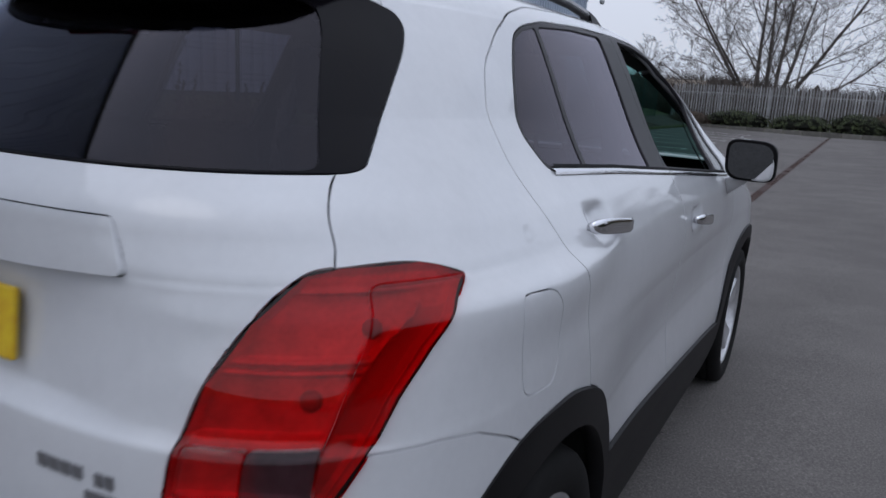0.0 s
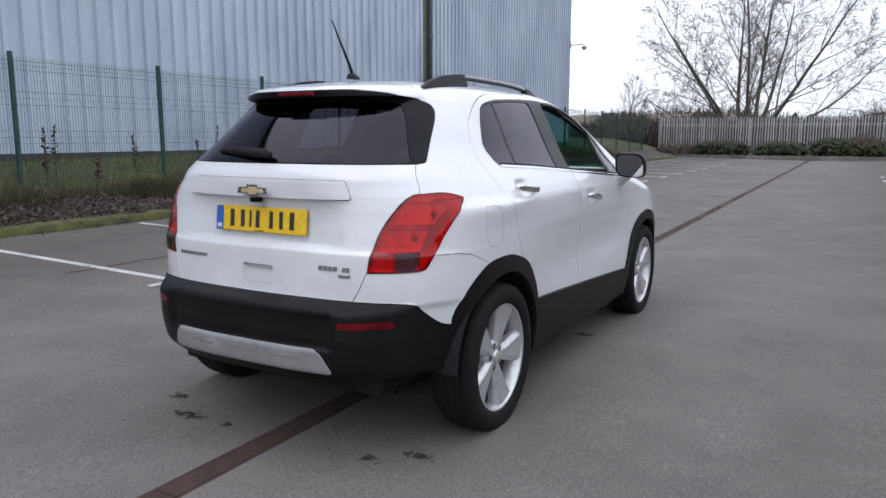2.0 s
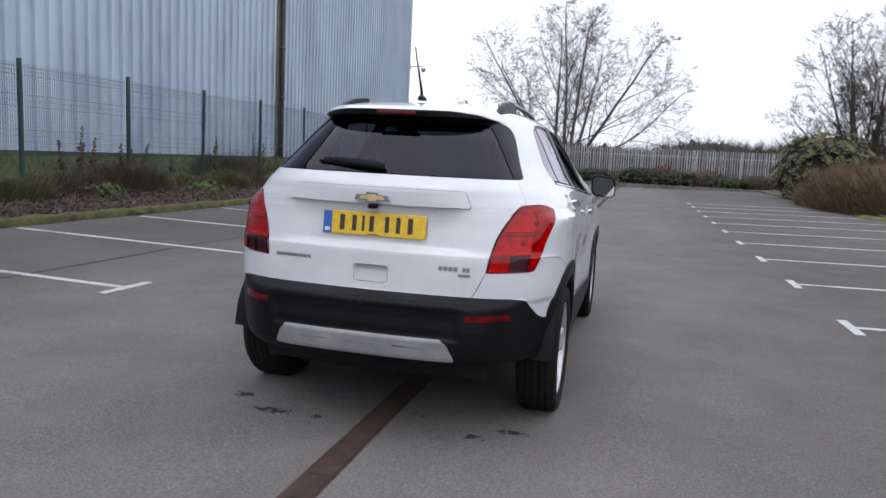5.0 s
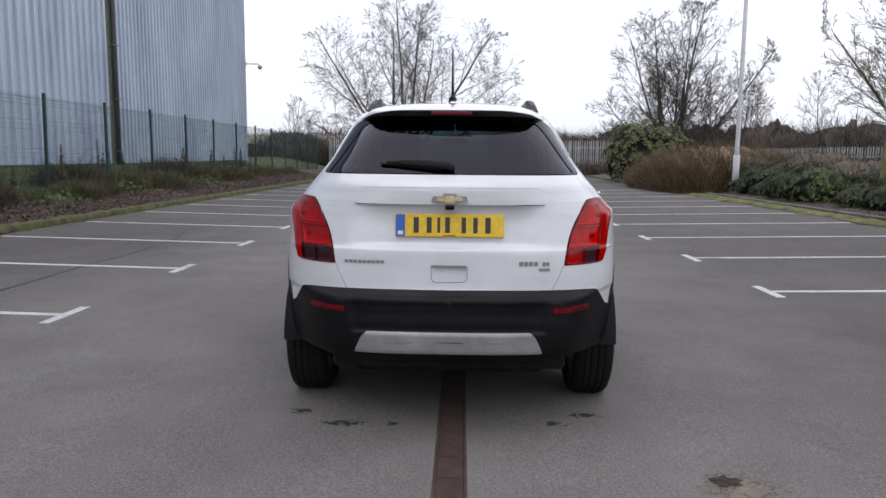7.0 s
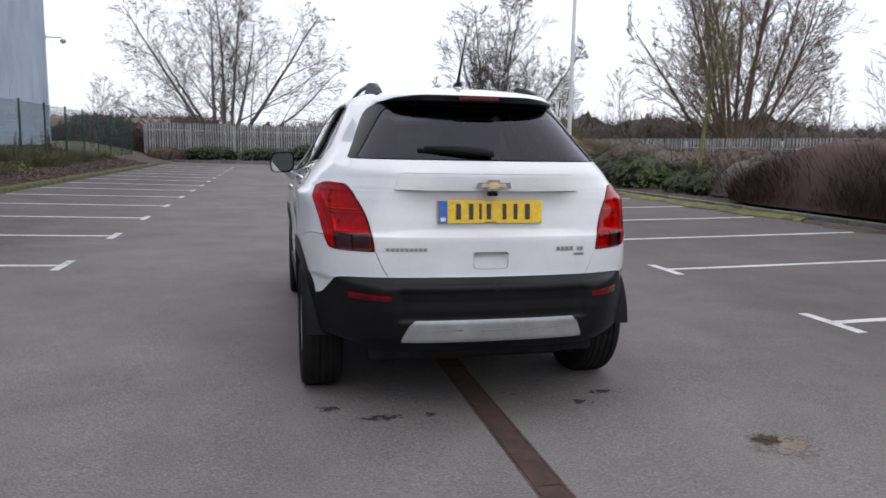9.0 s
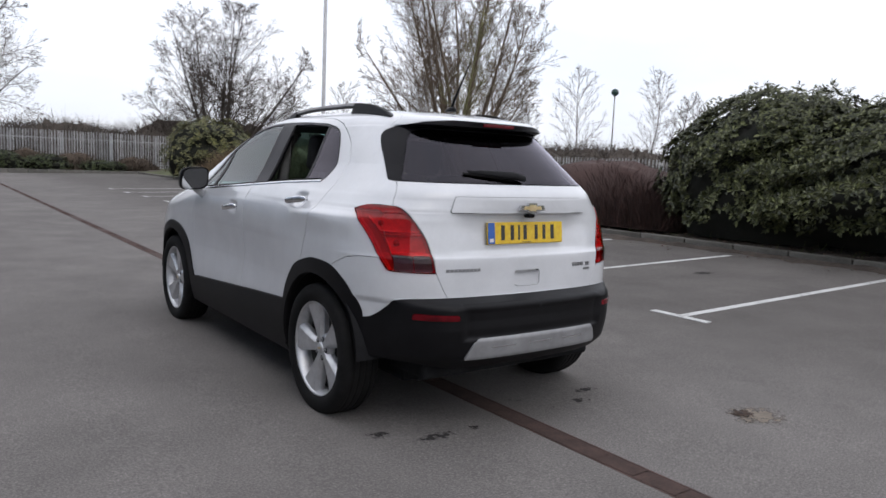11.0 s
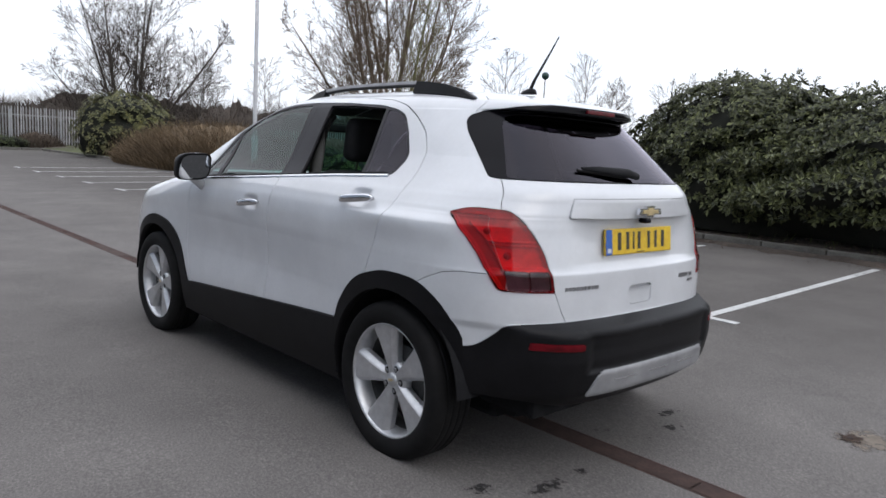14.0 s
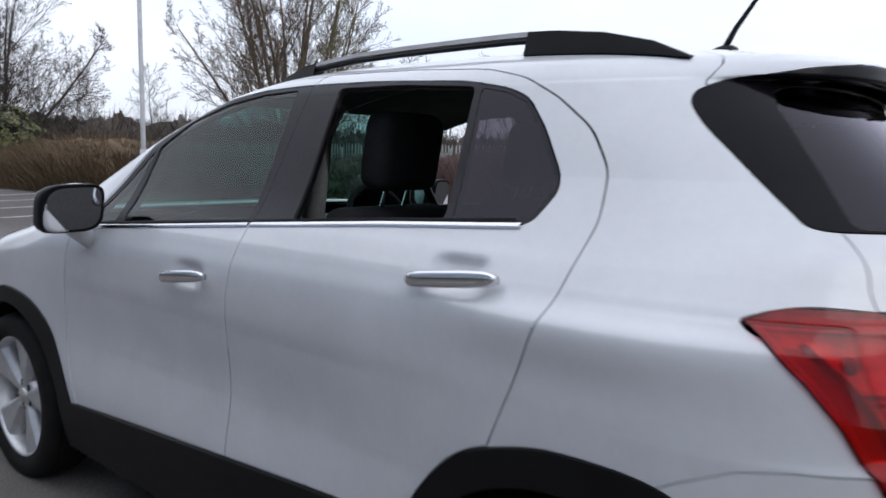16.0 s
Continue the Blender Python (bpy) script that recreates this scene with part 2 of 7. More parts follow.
BARK_GREY = mottled("grey_bark", (0.055, 0.046, 0.040), (0.12, 0.104, 0.092), 1.5, 12.0, 0.95)
BARK_TAN = mottled("tan_bark", (0.085, 0.062, 0.043), (0.18, 0.135, 0.098), 1.5, 12.0, 0.95)
TWIG_BROWN = leaf_material("brown_twigs", (0.030, 0.022, 0.016), (0.082, 0.060, 0.043), 0.9)
TWIG_OLIVE = leaf_material("olive_weeds", (0.035, 0.034, 0.016), (0.105, 0.098, 0.048), 0.9)
TWIG_DARK = leaf_material("dark_thicket_twigs", (0.022, 0.017, 0.013), (0.062, 0.048, 0.038), 0.9)
TWIG_RUST = leaf_material("russet_twigs", (0.055, 0.038, 0.021), (0.145, 0.100, 0.056), 0.9)
TWIG_RED = leaf_material("dark_red_twigs", (0.020, 0.010, 0.008), (0.052, 0.025, 0.020), 0.9)
TWIG_GREY = leaf_material("grey_twigs", (0.038, 0.031, 0.025), (0.095, 0.08, 0.066), 0.9)
LAUREL = leaf_material("laurel_leaf", (0.010, 0.014, 0.005), (0.086, 0.094, 0.036), 0.42, 0.4)
VARIEGATED = leaf_material("variegated_leaf", (0.035, 0.045, 0.014), (0.13, 0.125, 0.045), 0.45)
SHRUB = leaf_material("shrub_leaf", (0.014, 0.022, 0.009), (0.055, 0.07, 0.022), 0.5)
SHRUB_BRIGHT = leaf_material("bright_shrub_leaf", (0.028, 0.045, 0.010), (0.095, 0.13, 0.032), 0.5)
BARK_LICHEN = mottled("lichened_bark", (0.09, 0.085, 0.04), (0.20, 0.185, 0.085), 3.0, 20.0, 0.95)
# near-black colour that stands for the shade deep inside foliage
SHADE_CORE = mottled("foliage_shade", (0.006, 0.007, 0.004), (0.014, 0.014, 0.009), 3.0, 20.0, 1.0)
LITTER = leaf_material("dead_leaves", (0.026, 0.018, 0.014), (0.095, 0.064, 0.049), 0.8)
FAR_WOOD = mottled("far_woodland", (0.055, 0.048, 0.042), (0.11, 0.095, 0.085), 0.4, 3.0, 1.0)
ROOF_BROWN = mottled("far_roof", (0.15, 0.12, 0.09), (0.22, 0.18, 0.14), 0.6, 6.0, 0.9)
CONCRETE = mottled("pale_concrete", (0.26, 0.26, 0.255), (0.36, 0.36, 0.35), 0.8, 12.0, 0.9)
WHITE_PLASTIC = plain("white_plastic", (0.6, 0.6, 0.6), 0.5)


# ---- building helpers ----
def mesh_of(name, verts, faces, mat, smooth=False):
    me = bpy.data.meshes.new(name)
    me.from_pydata([tuple(v) for v in verts], [], faces)
    me.materials.append(mat)
    if smooth:
        me.polygons.foreach_set("use_smooth", [True] * len(me.polygons))
    me.update()
    return me


def part(name, bm, mat, parent=None, label=""):
    """Link a bmesh or a mesh as one object, under a thing or a part."""
    if isinstance(bm, bmesh.types.BMesh):
        me = bpy.data.meshes.new(name)
        bm.to_mesh(me)
        bm.free()
        if mat:
            me.materials.append(mat)
    else:
        me = bm
    ob = new(name, me)
    ob.parent = parent
    return tagged(ob, label)


def thing(name, label, category, group="", at=None):
    ob = new(name)
    if at is not None:
        ob.matrix_world = at
    return tagged(ob, label, category, group)


def box_bm(x0, x1, y0, y1, z0, z1, bevel=0.0, segments=2):
    bm = bmesh.new()
    bmesh.ops.create_cube(bm, size=1.0)
    for v in bm.verts:
        v.co = Vector(((x0 + x1) / 2 + v.co.x * (x1 - x0), (y0 + y1) / 2 + v.co.y * (y1 - y0), (z0 + z1) / 2 + v.co.z * (z1 - z0)))
    if bevel:
        bmesh.ops.bevel(bm, geom=bm.edges[:], offset=bevel, segments=segments, affect="EDGES", profile=0.5)
    return bm


def tube(verts, faces, path, radii, sides=5, cap=True):
    """Append a tapered tube along a path to vertex and face lists."""
    base, n = len(verts), len(path)
    for i, (p, r) in enumerate(zip(path, radii)):
        p = Vector(p)
        d = (Vector(path[min(i + 1, n - 1)]) - Vector(path[max(i - 1, 0)])).normalized()
        a = d.orthogonal().normalized() if abs(d.z) > 0.95 else d.cross(Vector((0, 0, 1))).normalized()
        b = d.cross(a)
        for k in range(sides):
            t = 2 * math.pi * k / sides
            verts.append(p + r * (math.cos(t) * a + math.sin(t) * b))
    for i in range(n - 1):
        for k in range(sides):
            a, b = base + i * sides + k, base + i * sides + (k + 1) % sides
            faces.append((a, b, b + sides, a + sides))
    if cap:
        faces.append(tuple(base + k for k in reversed(range(sides))))
        faces.append(tuple(base + (n - 1) * sides + k for k in range(sides)))


# ---- the ground ----
LOT_X0, LOT_X1, LOT_Y0, LOT_Y1 = -7.02, 8.15, -26.0, 43.0
FALL = 0.018


def lot_z(x, y=0.0):
    """The paved ground falls from both sides to the drain in its middle."""
    return FALL * max(0.0, abs(x - 0.02) - 0.35)


def ramp_z(v, stops):
    return float(np.interp(v, [s[0] for s in stops], [s[1] for s in stops]))


LEFT_BANK = [(-60, 1.35), (-30, 1.2), (-12.6, 1.02), (-9.6, 0.5), (-9.0, 0.42), (-8.1, 0.29), (-7.22, 0.17)]
RIGHT_BANK = [(8.35, 0.22), (9.5, 0.34), (12, 0.45), (20, 0.3), (60, 0.2)]


def ground_z(x, y):
    side = 0.0
    if x < -7.17:
        side = ramp_z(x, LEFT_BANK) + 0.006 * max(0.0, y - 10) * min(1.0, (-7.17 - x) / 4)
    elif x > 8.3:
        side = ramp_z(x, RIGHT_BANK)
    else:
        side = lot_z(x) - 0.12
    far = min(1.0, max(0.0, (y - LOT_Y1 - 0.15) / 0.4))
    near = min(1.0, max(0.0, (LOT_Y0 - y) / 3))
    edge = 0.22 + 0.05 * min(1.0, max(0.0, (y - 44) / 4))
    if -7.17 <= x <= 8.3:
        return side * (1 - far) * (1 - near) + edge * max(far, near)
    return side


def ground_sheet():
    xs = [-2500, -600, -150, -60, -40, -30] + list(np.arange(-24, -12.6, 1.2)) + list(np.arange(-12.6, -7.2, 0.22)) + [-7.17, -6.9, -4, 0, 4, 8.1, 8.3] + list(np.arange(8.5, 14, 0.3)) + [15, 17, 20, 25, 30, 45, 70, 150, 600, 2500]
    ys = [-2500, -600, -150, -60, -32, -29.5, -26.5, -26] + list(np.arange(-24, 0, 2.0)) + list(np.arange(0, 42, 0.6)) + [43.1, 43.2, 43.4, 43.6, 44, 45, 47, 50, 55, 62, 75, 100, 160, 400, 900, 2500]
    verts = []
    for y in ys:
        for x in xs:
            z = ground_z(x, y)
            if (x < -7.2 or x > 8.3 or y > 43.5) and abs(x) < 70 and y < 100:
                z += 0.05 * noise.noise((x * 0.9, y * 0.9, 0)) + 0.03 * noise.noise((x * 3, y * 3, 4))
            verts.append((x, y, z))
    w = len(xs)
    faces = [(j * w + i, j * w + i + 1, (j + 1) * w + i + 1, (j + 1) * w + i) for j in range(len(ys) - 1) for i in range(w - 1)]
    me = mesh_of("ground", verts, faces, GRASS, True)
    me.materials.append(SOIL)
    for p in me.polygons:
        c = p.center
        soil = -9.3 < c.x < -7.0 or 8.2 < c.x < 10.6 and c.y < 24 or -7.2 < c.x < 12 and 43.4 < c.y < 46
        p.material_index = 1 if soil else 0
    return tagged(new("ground", me), "rough grass and bare soil verges round a car park", "ground", kind="structure")


ground_sheet()


def lot_surface():
    """The asphalt as two slabs on either side of the drain slot."""
    verts, faces = [], []
    ys = [LOT_Y0, -12, -6, 0, 6, 12, 20, 30, LOT_Y1]
    for a, b in ((LOT_X0, -0.052), (0.092, LOT_X1)):
        xs = list(np.linspace(a, b, 9))
        base = len(verts)
        for top in (1, 0):
            for y in ys:
                for x in xs:
                    verts.append((x, y, lot_z(x) - (0 if top else 0.16)))
        w, h = len(xs), len(ys)
        for j in range(h - 1):
            for i in range(w - 1):
                q = base + j * w + i
                faces.append((q, q + 1, q + 1 + w, q + w))
        for j in range(h - 1):
            for i in (0, w - 1):
                q, r = base + j * w + i, base + (j + 1) * w + i
                faces.append((q, r, r + w * h, q + w * h) if i else (r, q, q + w * h, r + w * h))
    return tagged(new("car_park_surface", mesh_of("car_park_surface", verts, faces, ASPHALT)), "worn grey asphalt car park surface falling to a drain", "pavement", kind="structure")


lot = lot_surface()


def strip(x0, y0, x1, y1, width, lift, pieces=12, wobble=0.0):
    """A thin raised strip laid on the asphalt from one point to another."""
    verts, faces = [], []
    d = Vector((x1 - x0, y1 - y0, 0))
    s = Vector((-d.y, d.x, 0)).normalized() * width / 2
    for i in range(pieces + 1):
        p = Vector((x0, y0, 0)) + d * i / pieces + s * wobble * noise.noise((i * 0.7, x0, y0))
        for side in (-1, 1):
            q = p + s * side
            verts += [(q.x, q.y, lot_z(q.x) + lift), (q.x, q.y, lot_z(q.x) - 0.01)]
    for i in range(pieces):
        a = i * 4
        faces += [(a, a + 4, a + 6, a + 2), (a + 1, a, a + 2, a + 3)[::-1] if i == 0 else (a + 1, a + 5, a + 4, a), (a + 2, a + 6, a + 7, a + 3)]
    return verts, faces


def bay_line(x_in, x_out, y):
    """One bay marking: a long line with a short cross bar at its inner end."""
    ob = thing("bay_marking", "worn white parking bay line with a short cross bar", "road marking", "parking bay lines")
    tagged(ob, kind="structure")
    part("line", mesh_of("line", *strip(x_in, y, x_out, y, 0.085, 0.004), LINE_PAINT), None, ob)
    part("cross_bar", mesh_of("cross_bar", *strip(x_in, y - 0.30, x_in, y + 0.30, 0.085, 0.006, 4), LINE_PAINT), None, ob)


for i in range(-3, 11):
    bay_line(3.06, 7.62, 1.27 + 2.38 * i)
for i in range(-3, 15):
    bay_line(-3.09, -6.72, 2.2 + 2.42 * i)


def drain():
    """A slotted iron channel down the middle of the car park."""
    d = thing("channel_drain", "rusted slotted iron drainage channel set flush in asphalt", "drain")
    tagged(d, kind="structure")
    part("channel", box_bm(-0.06, 0.10, LOT_Y0, 41.0, -0.2, -0.05), CHANNEL, d)
    for x in (-0.052, 0.078):
        part("edge_rail", box_bm(x, x + 0.014, LOT_Y0, 41.0, -0.06, 0.001, 0.002, 1), RUST, d)
    bar = box_bm(-0.0575, 0.0575, -0.0085, 0.0085, -0.02, 0.0, 0.002, 1)
    bar_mesh = bpy.data.meshes.new("grate_bar")
    bar.to_mesh(bar_mesh)
    bar_mesh.materials.append(RUST)
    count = 0
    far_v, far_f = [], []
    y = LOT_Y0 + 0.02
    box = [(-0.0575, -0.0085), (0.0575, -0.0085), (0.0575, 0.0085), (-0.0575, 0.0085)]
    while y < 41.0:
        blocked = 0.0 if math.sin(y * 1.7) + 0.6 * math.sin(y * 4.1) < 0.75 else 1.0
        if -3.2 < y < 5.0 and count < 280:
            ob = part("grate_bar", bar_mesh, None, d)
            ob.location = (0.02, y, 0.0)
            count += 1
        else:
            k = len(far_v)
            far_v += [(0.02 + a, y + b, 0.0) for a, b in box] + [(0.02 + a, y + b, -0.02) for a, b in box]
            far_f += [(k, k + 1, k + 2, k + 3), (k, k + 4, k + 5, k + 1), (k + 2, k + 6, k + 7, k + 3)]
        y += 0.03
    part("far_bars", mesh_of("far_bars", far_v, far_f, RUST), None, d)["kind"] = "stuff"
    # silt that fills the slots here and there
    verts, faces = [], []
    for i in range(300):
        y = LOT_Y0 + 0.2 + i * 0.22
        if y > 40.6:
            break
        h = 0.0012 if noise.noise((y * 0.8, 3, 1)) > (-0.3 if -1.3 < y < 0.6 else 0.15) else -0.014
        k = len(verts)
        verts += [(-0.036, y, h), (0.076, y, h), (0.076, y + 0.225, h), (-0.036, y + 0.225, h)]
        faces.append((k, k + 1, k + 2, k + 3))
    part("silt", mesh_of("silt", verts, faces, RUST_SILT), None, d)["kind"] = "stuff"


drain()


def blotch(name, label, mat, x, y, wide, deep, turn=0.0, lift=0.003):
    """A stain: a thin film on the asphalt whose edges break up."""
    verts, faces, n = [], [], 6
    for j in range(n + 1):
        for i in range(n + 1):
            p = Vector(((i / n - 0.5) * wide, (j / n - 0.5) * deep, 0))
            p.rotate(Matrix.Rotation(radians(turn), 3, "Z"))
            verts.append((x + p.x, y + p.y, lot_z(x + p.x) + lift))
    faces = [(j * (n + 1) + i, j * (n + 1) + i + 1, (j + 1) * (n + 1) + i + 1, (j + 1) * (n + 1) + i) for j in range(n) for i in range(n)]
    return tagged(new(name, mesh_of(name, verts, faces, mat)), label, "stain", kind="structure")


for x, y, wide, deep in ((-0.53, 0.09, 0.46, 0.20), (-0.28, 0.10, 0.22, 0.13), (-0.76, 0.24, 0.30, 0.18), (0.46, 0.12, 0.60, 0.22), (0.71, 0.25, 0.36, 0.18), (0.70, 2.44, 0.36, 0.2), (5.6, 2.75, 0.8, 0.45)):
    blotch("oil_stain", "dark dried oil spots on the asphalt", STAIN, x, y, wide, deep)
blotch("oil_stain", "dark damp patch on the asphalt", DAMP, 0.45, -1.36, 0.5, 0.5)
blotch("oil_stain", "dark damp patch on the asphalt", DAMP, 0.35, 0.30, 0.7, 0.5, lift=0.002)
blotch("mud_smear", "pale sandy smear of dried mud on the asphalt", SAND, 1.20, -0.58, 0.50, 0.34, 20)
blotch("mud_smear", "brown smear of mud on the asphalt", MUD_FILM, 1.15, -0.52, 0.24, 0.16, 15, 0.004)


def clod(x, y, size, seed):
    bm = bmesh.new()
    bmesh.ops.create_icosphere(bm, subdivisions=2, radius=size)
    for v in bm.verts:
        v.co.z *= 0.35
        v.co *= 1 + 0.5 * noise.noise(v.co * 30 + Vector((seed, 0, 0)))
        v.co += Vector((x, y, lot_z(x) + 0.004))
    me = bpy.data.meshes.new("mud_clod")
    bm.to_mesh(me)
    me.materials.append(MUD)
    bm.free()
    tagged(new("mud_clod", me), "small crumbling clod of brown mud on asphalt", "mud", "mud clods")


for k, (x, y, s) in enumerate([(1.15, -0.51, 0.016), (1.20, -0.55, 0.010), (1.10, -0.49, 0.008)]):
    clod(x, y, s, k)


def seal(points, width, label):
    verts, faces = [], []
    for (x0, y0), (x1, y1) in zip(points, points[1:]):
        v, f = strip(x0, y0, x1, y1, width, 0.003, 10, 0.5)
        base = len(verts)
        verts += v
        faces += [tuple(i + base for i in q) for q in f]
    tagged(new("tar_seam", mesh_of("tar_seam", verts, faces, TAR)), label, "seam", kind="structure")


seal([(-4.21, 1.85), (-4.2, 2.65), (-4.19, 3.45), (-4.22, 4.74), (-4.15, 5.85), (-4.24, 7.37), (-4.9, 9.59)], 0.045, "dark bitumen sealed crack in the asphalt")


# ---- kerbs: each stone a piece ----
def kerb_run(name, label, x0, y0, x1, y1, z0, inward, mat, near, length=0.915, mossy=True):
    k = thing(name, label, "kerb")
    tagged(k, kind="structure")
    d = Vector((x1 - x0, y1 - y0, 0))
    n = int(d.length / length)
    ang = math.atan2(d.y, d.x)
    bm = box_bm(0.004, length - 0.004, -0.065, 0.065, -0.2, 0.1, 0.012, 2)
    me = bpy.data.meshes.new("kerb_stone")
    bm.to_mesh(me)
    bm.free()
    me.materials.append(mat)
    rng = random.Random(n)
    for i in range(n):
        p = Vector((x0, y0, 0)) + d * i / n
        ob = part("kerb_stone", me, None, k)
        ob.matrix_world = Matrix.Translation((p.x, p.y, z0 + rng.uniform(-0.008, 0.008))) @ Matrix.Rotation(ang + rng.uniform(-0.006, 0.006), 4, "Z")
    return k


kerb_run("kerb_west", "low concrete kerb half hidden by moss", LOT_X0 - 0.07, -10, LOT_X0 - 0.07, 43, 0.085, 1, KERB, 0)
kerb_run("kerb_east", "worn concrete kerb stones beside a planted verge", LOT_X1 + 0.07, -10, LOT_X1 + 0.07, 43, 0.155, -1, KERB, 0)
kerb_run("kerb_north", "low concrete kerb at the end of the car park", LOT_X0, LOT_Y1 + 0.07, LOT_X1, LOT_Y1 + 0.07, 0.16, -1, KERB, 0)


def moss_band(x, out, y0, y1, z, width, seed, label, mat=None, name="moss"):
    """A lumpy low ribbon of moss along a kerb."""
    verts, faces = [], []
    n = int((y1 - y0) / 0.12)
    for i in range(n + 1):
        y = y0 + (y1 - y0) * i / n
        w = width * (0.65 + 0.7 * noise.noise((y * 0.7, seed, 0)) + 0.45 * noise.noise((y * 3.1, seed, 2)))
        prof = [(0.0, -0.10), (0.02, 0.02), (0.35, 0.055), (0.7, 0.05), (1.0, -0.02)]
        for u, h in prof:
            hh = h * (0.8 + 0.6 * noise.noise((y * 3, u * 3, seed)))
            verts.append((x + out * (u * w - 0.25 * w), y, z + hh))
    for i in range(n):
        for j in range(4):
            a = i * 5 + j
            faces.append((a, a + 1, a + 6, a + 5) if out > 0 else (a + 5, a + 6, a + 1, a))
    tagged(new(name, mesh_of(name, verts, faces, mat or MOSS, True)), label, name, kind="stuff")


moss_band(LOT_X0 + 0.12, -1, -8, 42, 0.19, 0.42, 1, "yellow-green moss growing over a kerb")
moss_band(LOT_X1 - 0.08, -1, -7, 8, 0.142, 0.5, 5, "dark soil and debris washed against a kerb", SOIL, "dirt")
moss_band(LOT_X1 - 0.02, -1, 7.5, 30, 0.160, 0.75, 2, "yellow-green moss spreading from a kerb", MOSS_BRIGHT)


# ---- the warehouse ----
def warehouse():
    b = thing("warehouse", "tall warehouse clad in pale blue-grey corrugated steel", "building")
    x, y0, y1, z0, z1 = -12.0, -22.0, 37.0, 0.95, 13.5

    def ribbed(ya, yb, pitch, deep):
        verts, faces = [], []
        y, prof = ya, []
        while y < yb - 1e-6:
            prof += [(y, 0), (y + pitch * 0.64, 0), (y + pitch * 0.68, deep), (y + pitch * 0.92, deep)]
            y += pitch
        prof.append((yb, 0))
        for py, px in prof:
            verts += [(x + px, min(py, yb), z0), (x + px, min(py, yb), z1)]
        for i in range(len(prof) - 1):
            faces.append((2 * i, 2 * i + 2, 2 * i + 3, 2 * i + 1))
        return verts, faces

    part("wall_sheet", mesh_of("wall_sheet", *ribbed(y0, 21.2, 0.40, 0.085), CLADDING), None, b)
    part("wall_sheet", mesh_of("wall_sheet", *ribbed(21.75, y1, 0.30, 0.07), CLADDING), None, b)
    part("end_wall", box_bm(-46, x - 0.02, y1 - 0.25, y1, z0, z1), CLADDING, b)
    part("back_wall", box_bm(-46.2, -46, y0, y1, z0, z1), CLADDING, b)
    part("south_wall", box_bm(-46, x - 0.02, y0 - 0.2, y0, z0, z1), CLADDING, b)
    part("roof", box_bm(-46.3, x + 0.12, y0 - 0.3, y1 + 0.1, z1, z1 + 0.18), FLASHING, b)
    part("gutter", box_bm(x + 0.02, x + 0.2, y0, y1, z1 - 0.15, z1 - 0.01, 0.03), OLIVE, b)
    part("corner_trim", box_bm(x - 0.12, x + 0.06, y1 - 0.10, y1 + 0.04, z0, z1, 0.01), CLADDING, b)
    part("base_flashing", box_bm(x - 0.05, x + 0.11, y0, y1, z0 - 0.6, z0 + 0.07), FLASHING, b)
    part("movement_joint", box_bm(x - 0.05, x + 0.012, 21.2, 21.75, z0, z1), OLIVE, b)
    v, f = [], []
    tube(v, f, [(x + 0.12, 21.62, z0), (x + 0.12, 21.62, 5.0), (x + 0.12, 21.62, z1 - 0.1)], [0.085] * 3, 10)
    pipe = part("downpipe", mesh_of("downpipe", v, f, FLASHING, True), None, b, "dark rainwater downpipe")
    for z in (1.4, 3.2, 5.0, 6.8, 8.6, 10.4, 12.2):
        part("bracket", box_bm(x, x + 0.22, 21.50, 21.74, z, z + 0.05, 0.005, 1), OLIVE, pipe)
    return b


warehouse()


def cctv():
    c = thing("security_camera", "white dome security camera on a wall arm", "camera")
    v, f = [], []
    tube(v, f, [(-11.95, 37.05, 6.35), (-11.2, 37.05, 6.35)], [0.03, 0.03], 6)
    part("arm", mesh_of("arm", v, f, POLE), None, c)
    bm = bmesh.new()
    bmesh.ops.create_uvsphere(bm, u_segments=14, v_segments=8, radius=0.14)
    for q in bm.verts:
        q.co.z = q.co.z * 1.1 if q.co.z < 0 else q.co.z * 0.7
        q.co += Vector((-11.15, 37.05, 6.2))
    part("dome", bm, POLE, c)
    part("bracket", box_bm(-12.0, -11.93, 36.95, 37.15, 6.2, 6.5, 0.01, 1), POLE, c)


cctv()


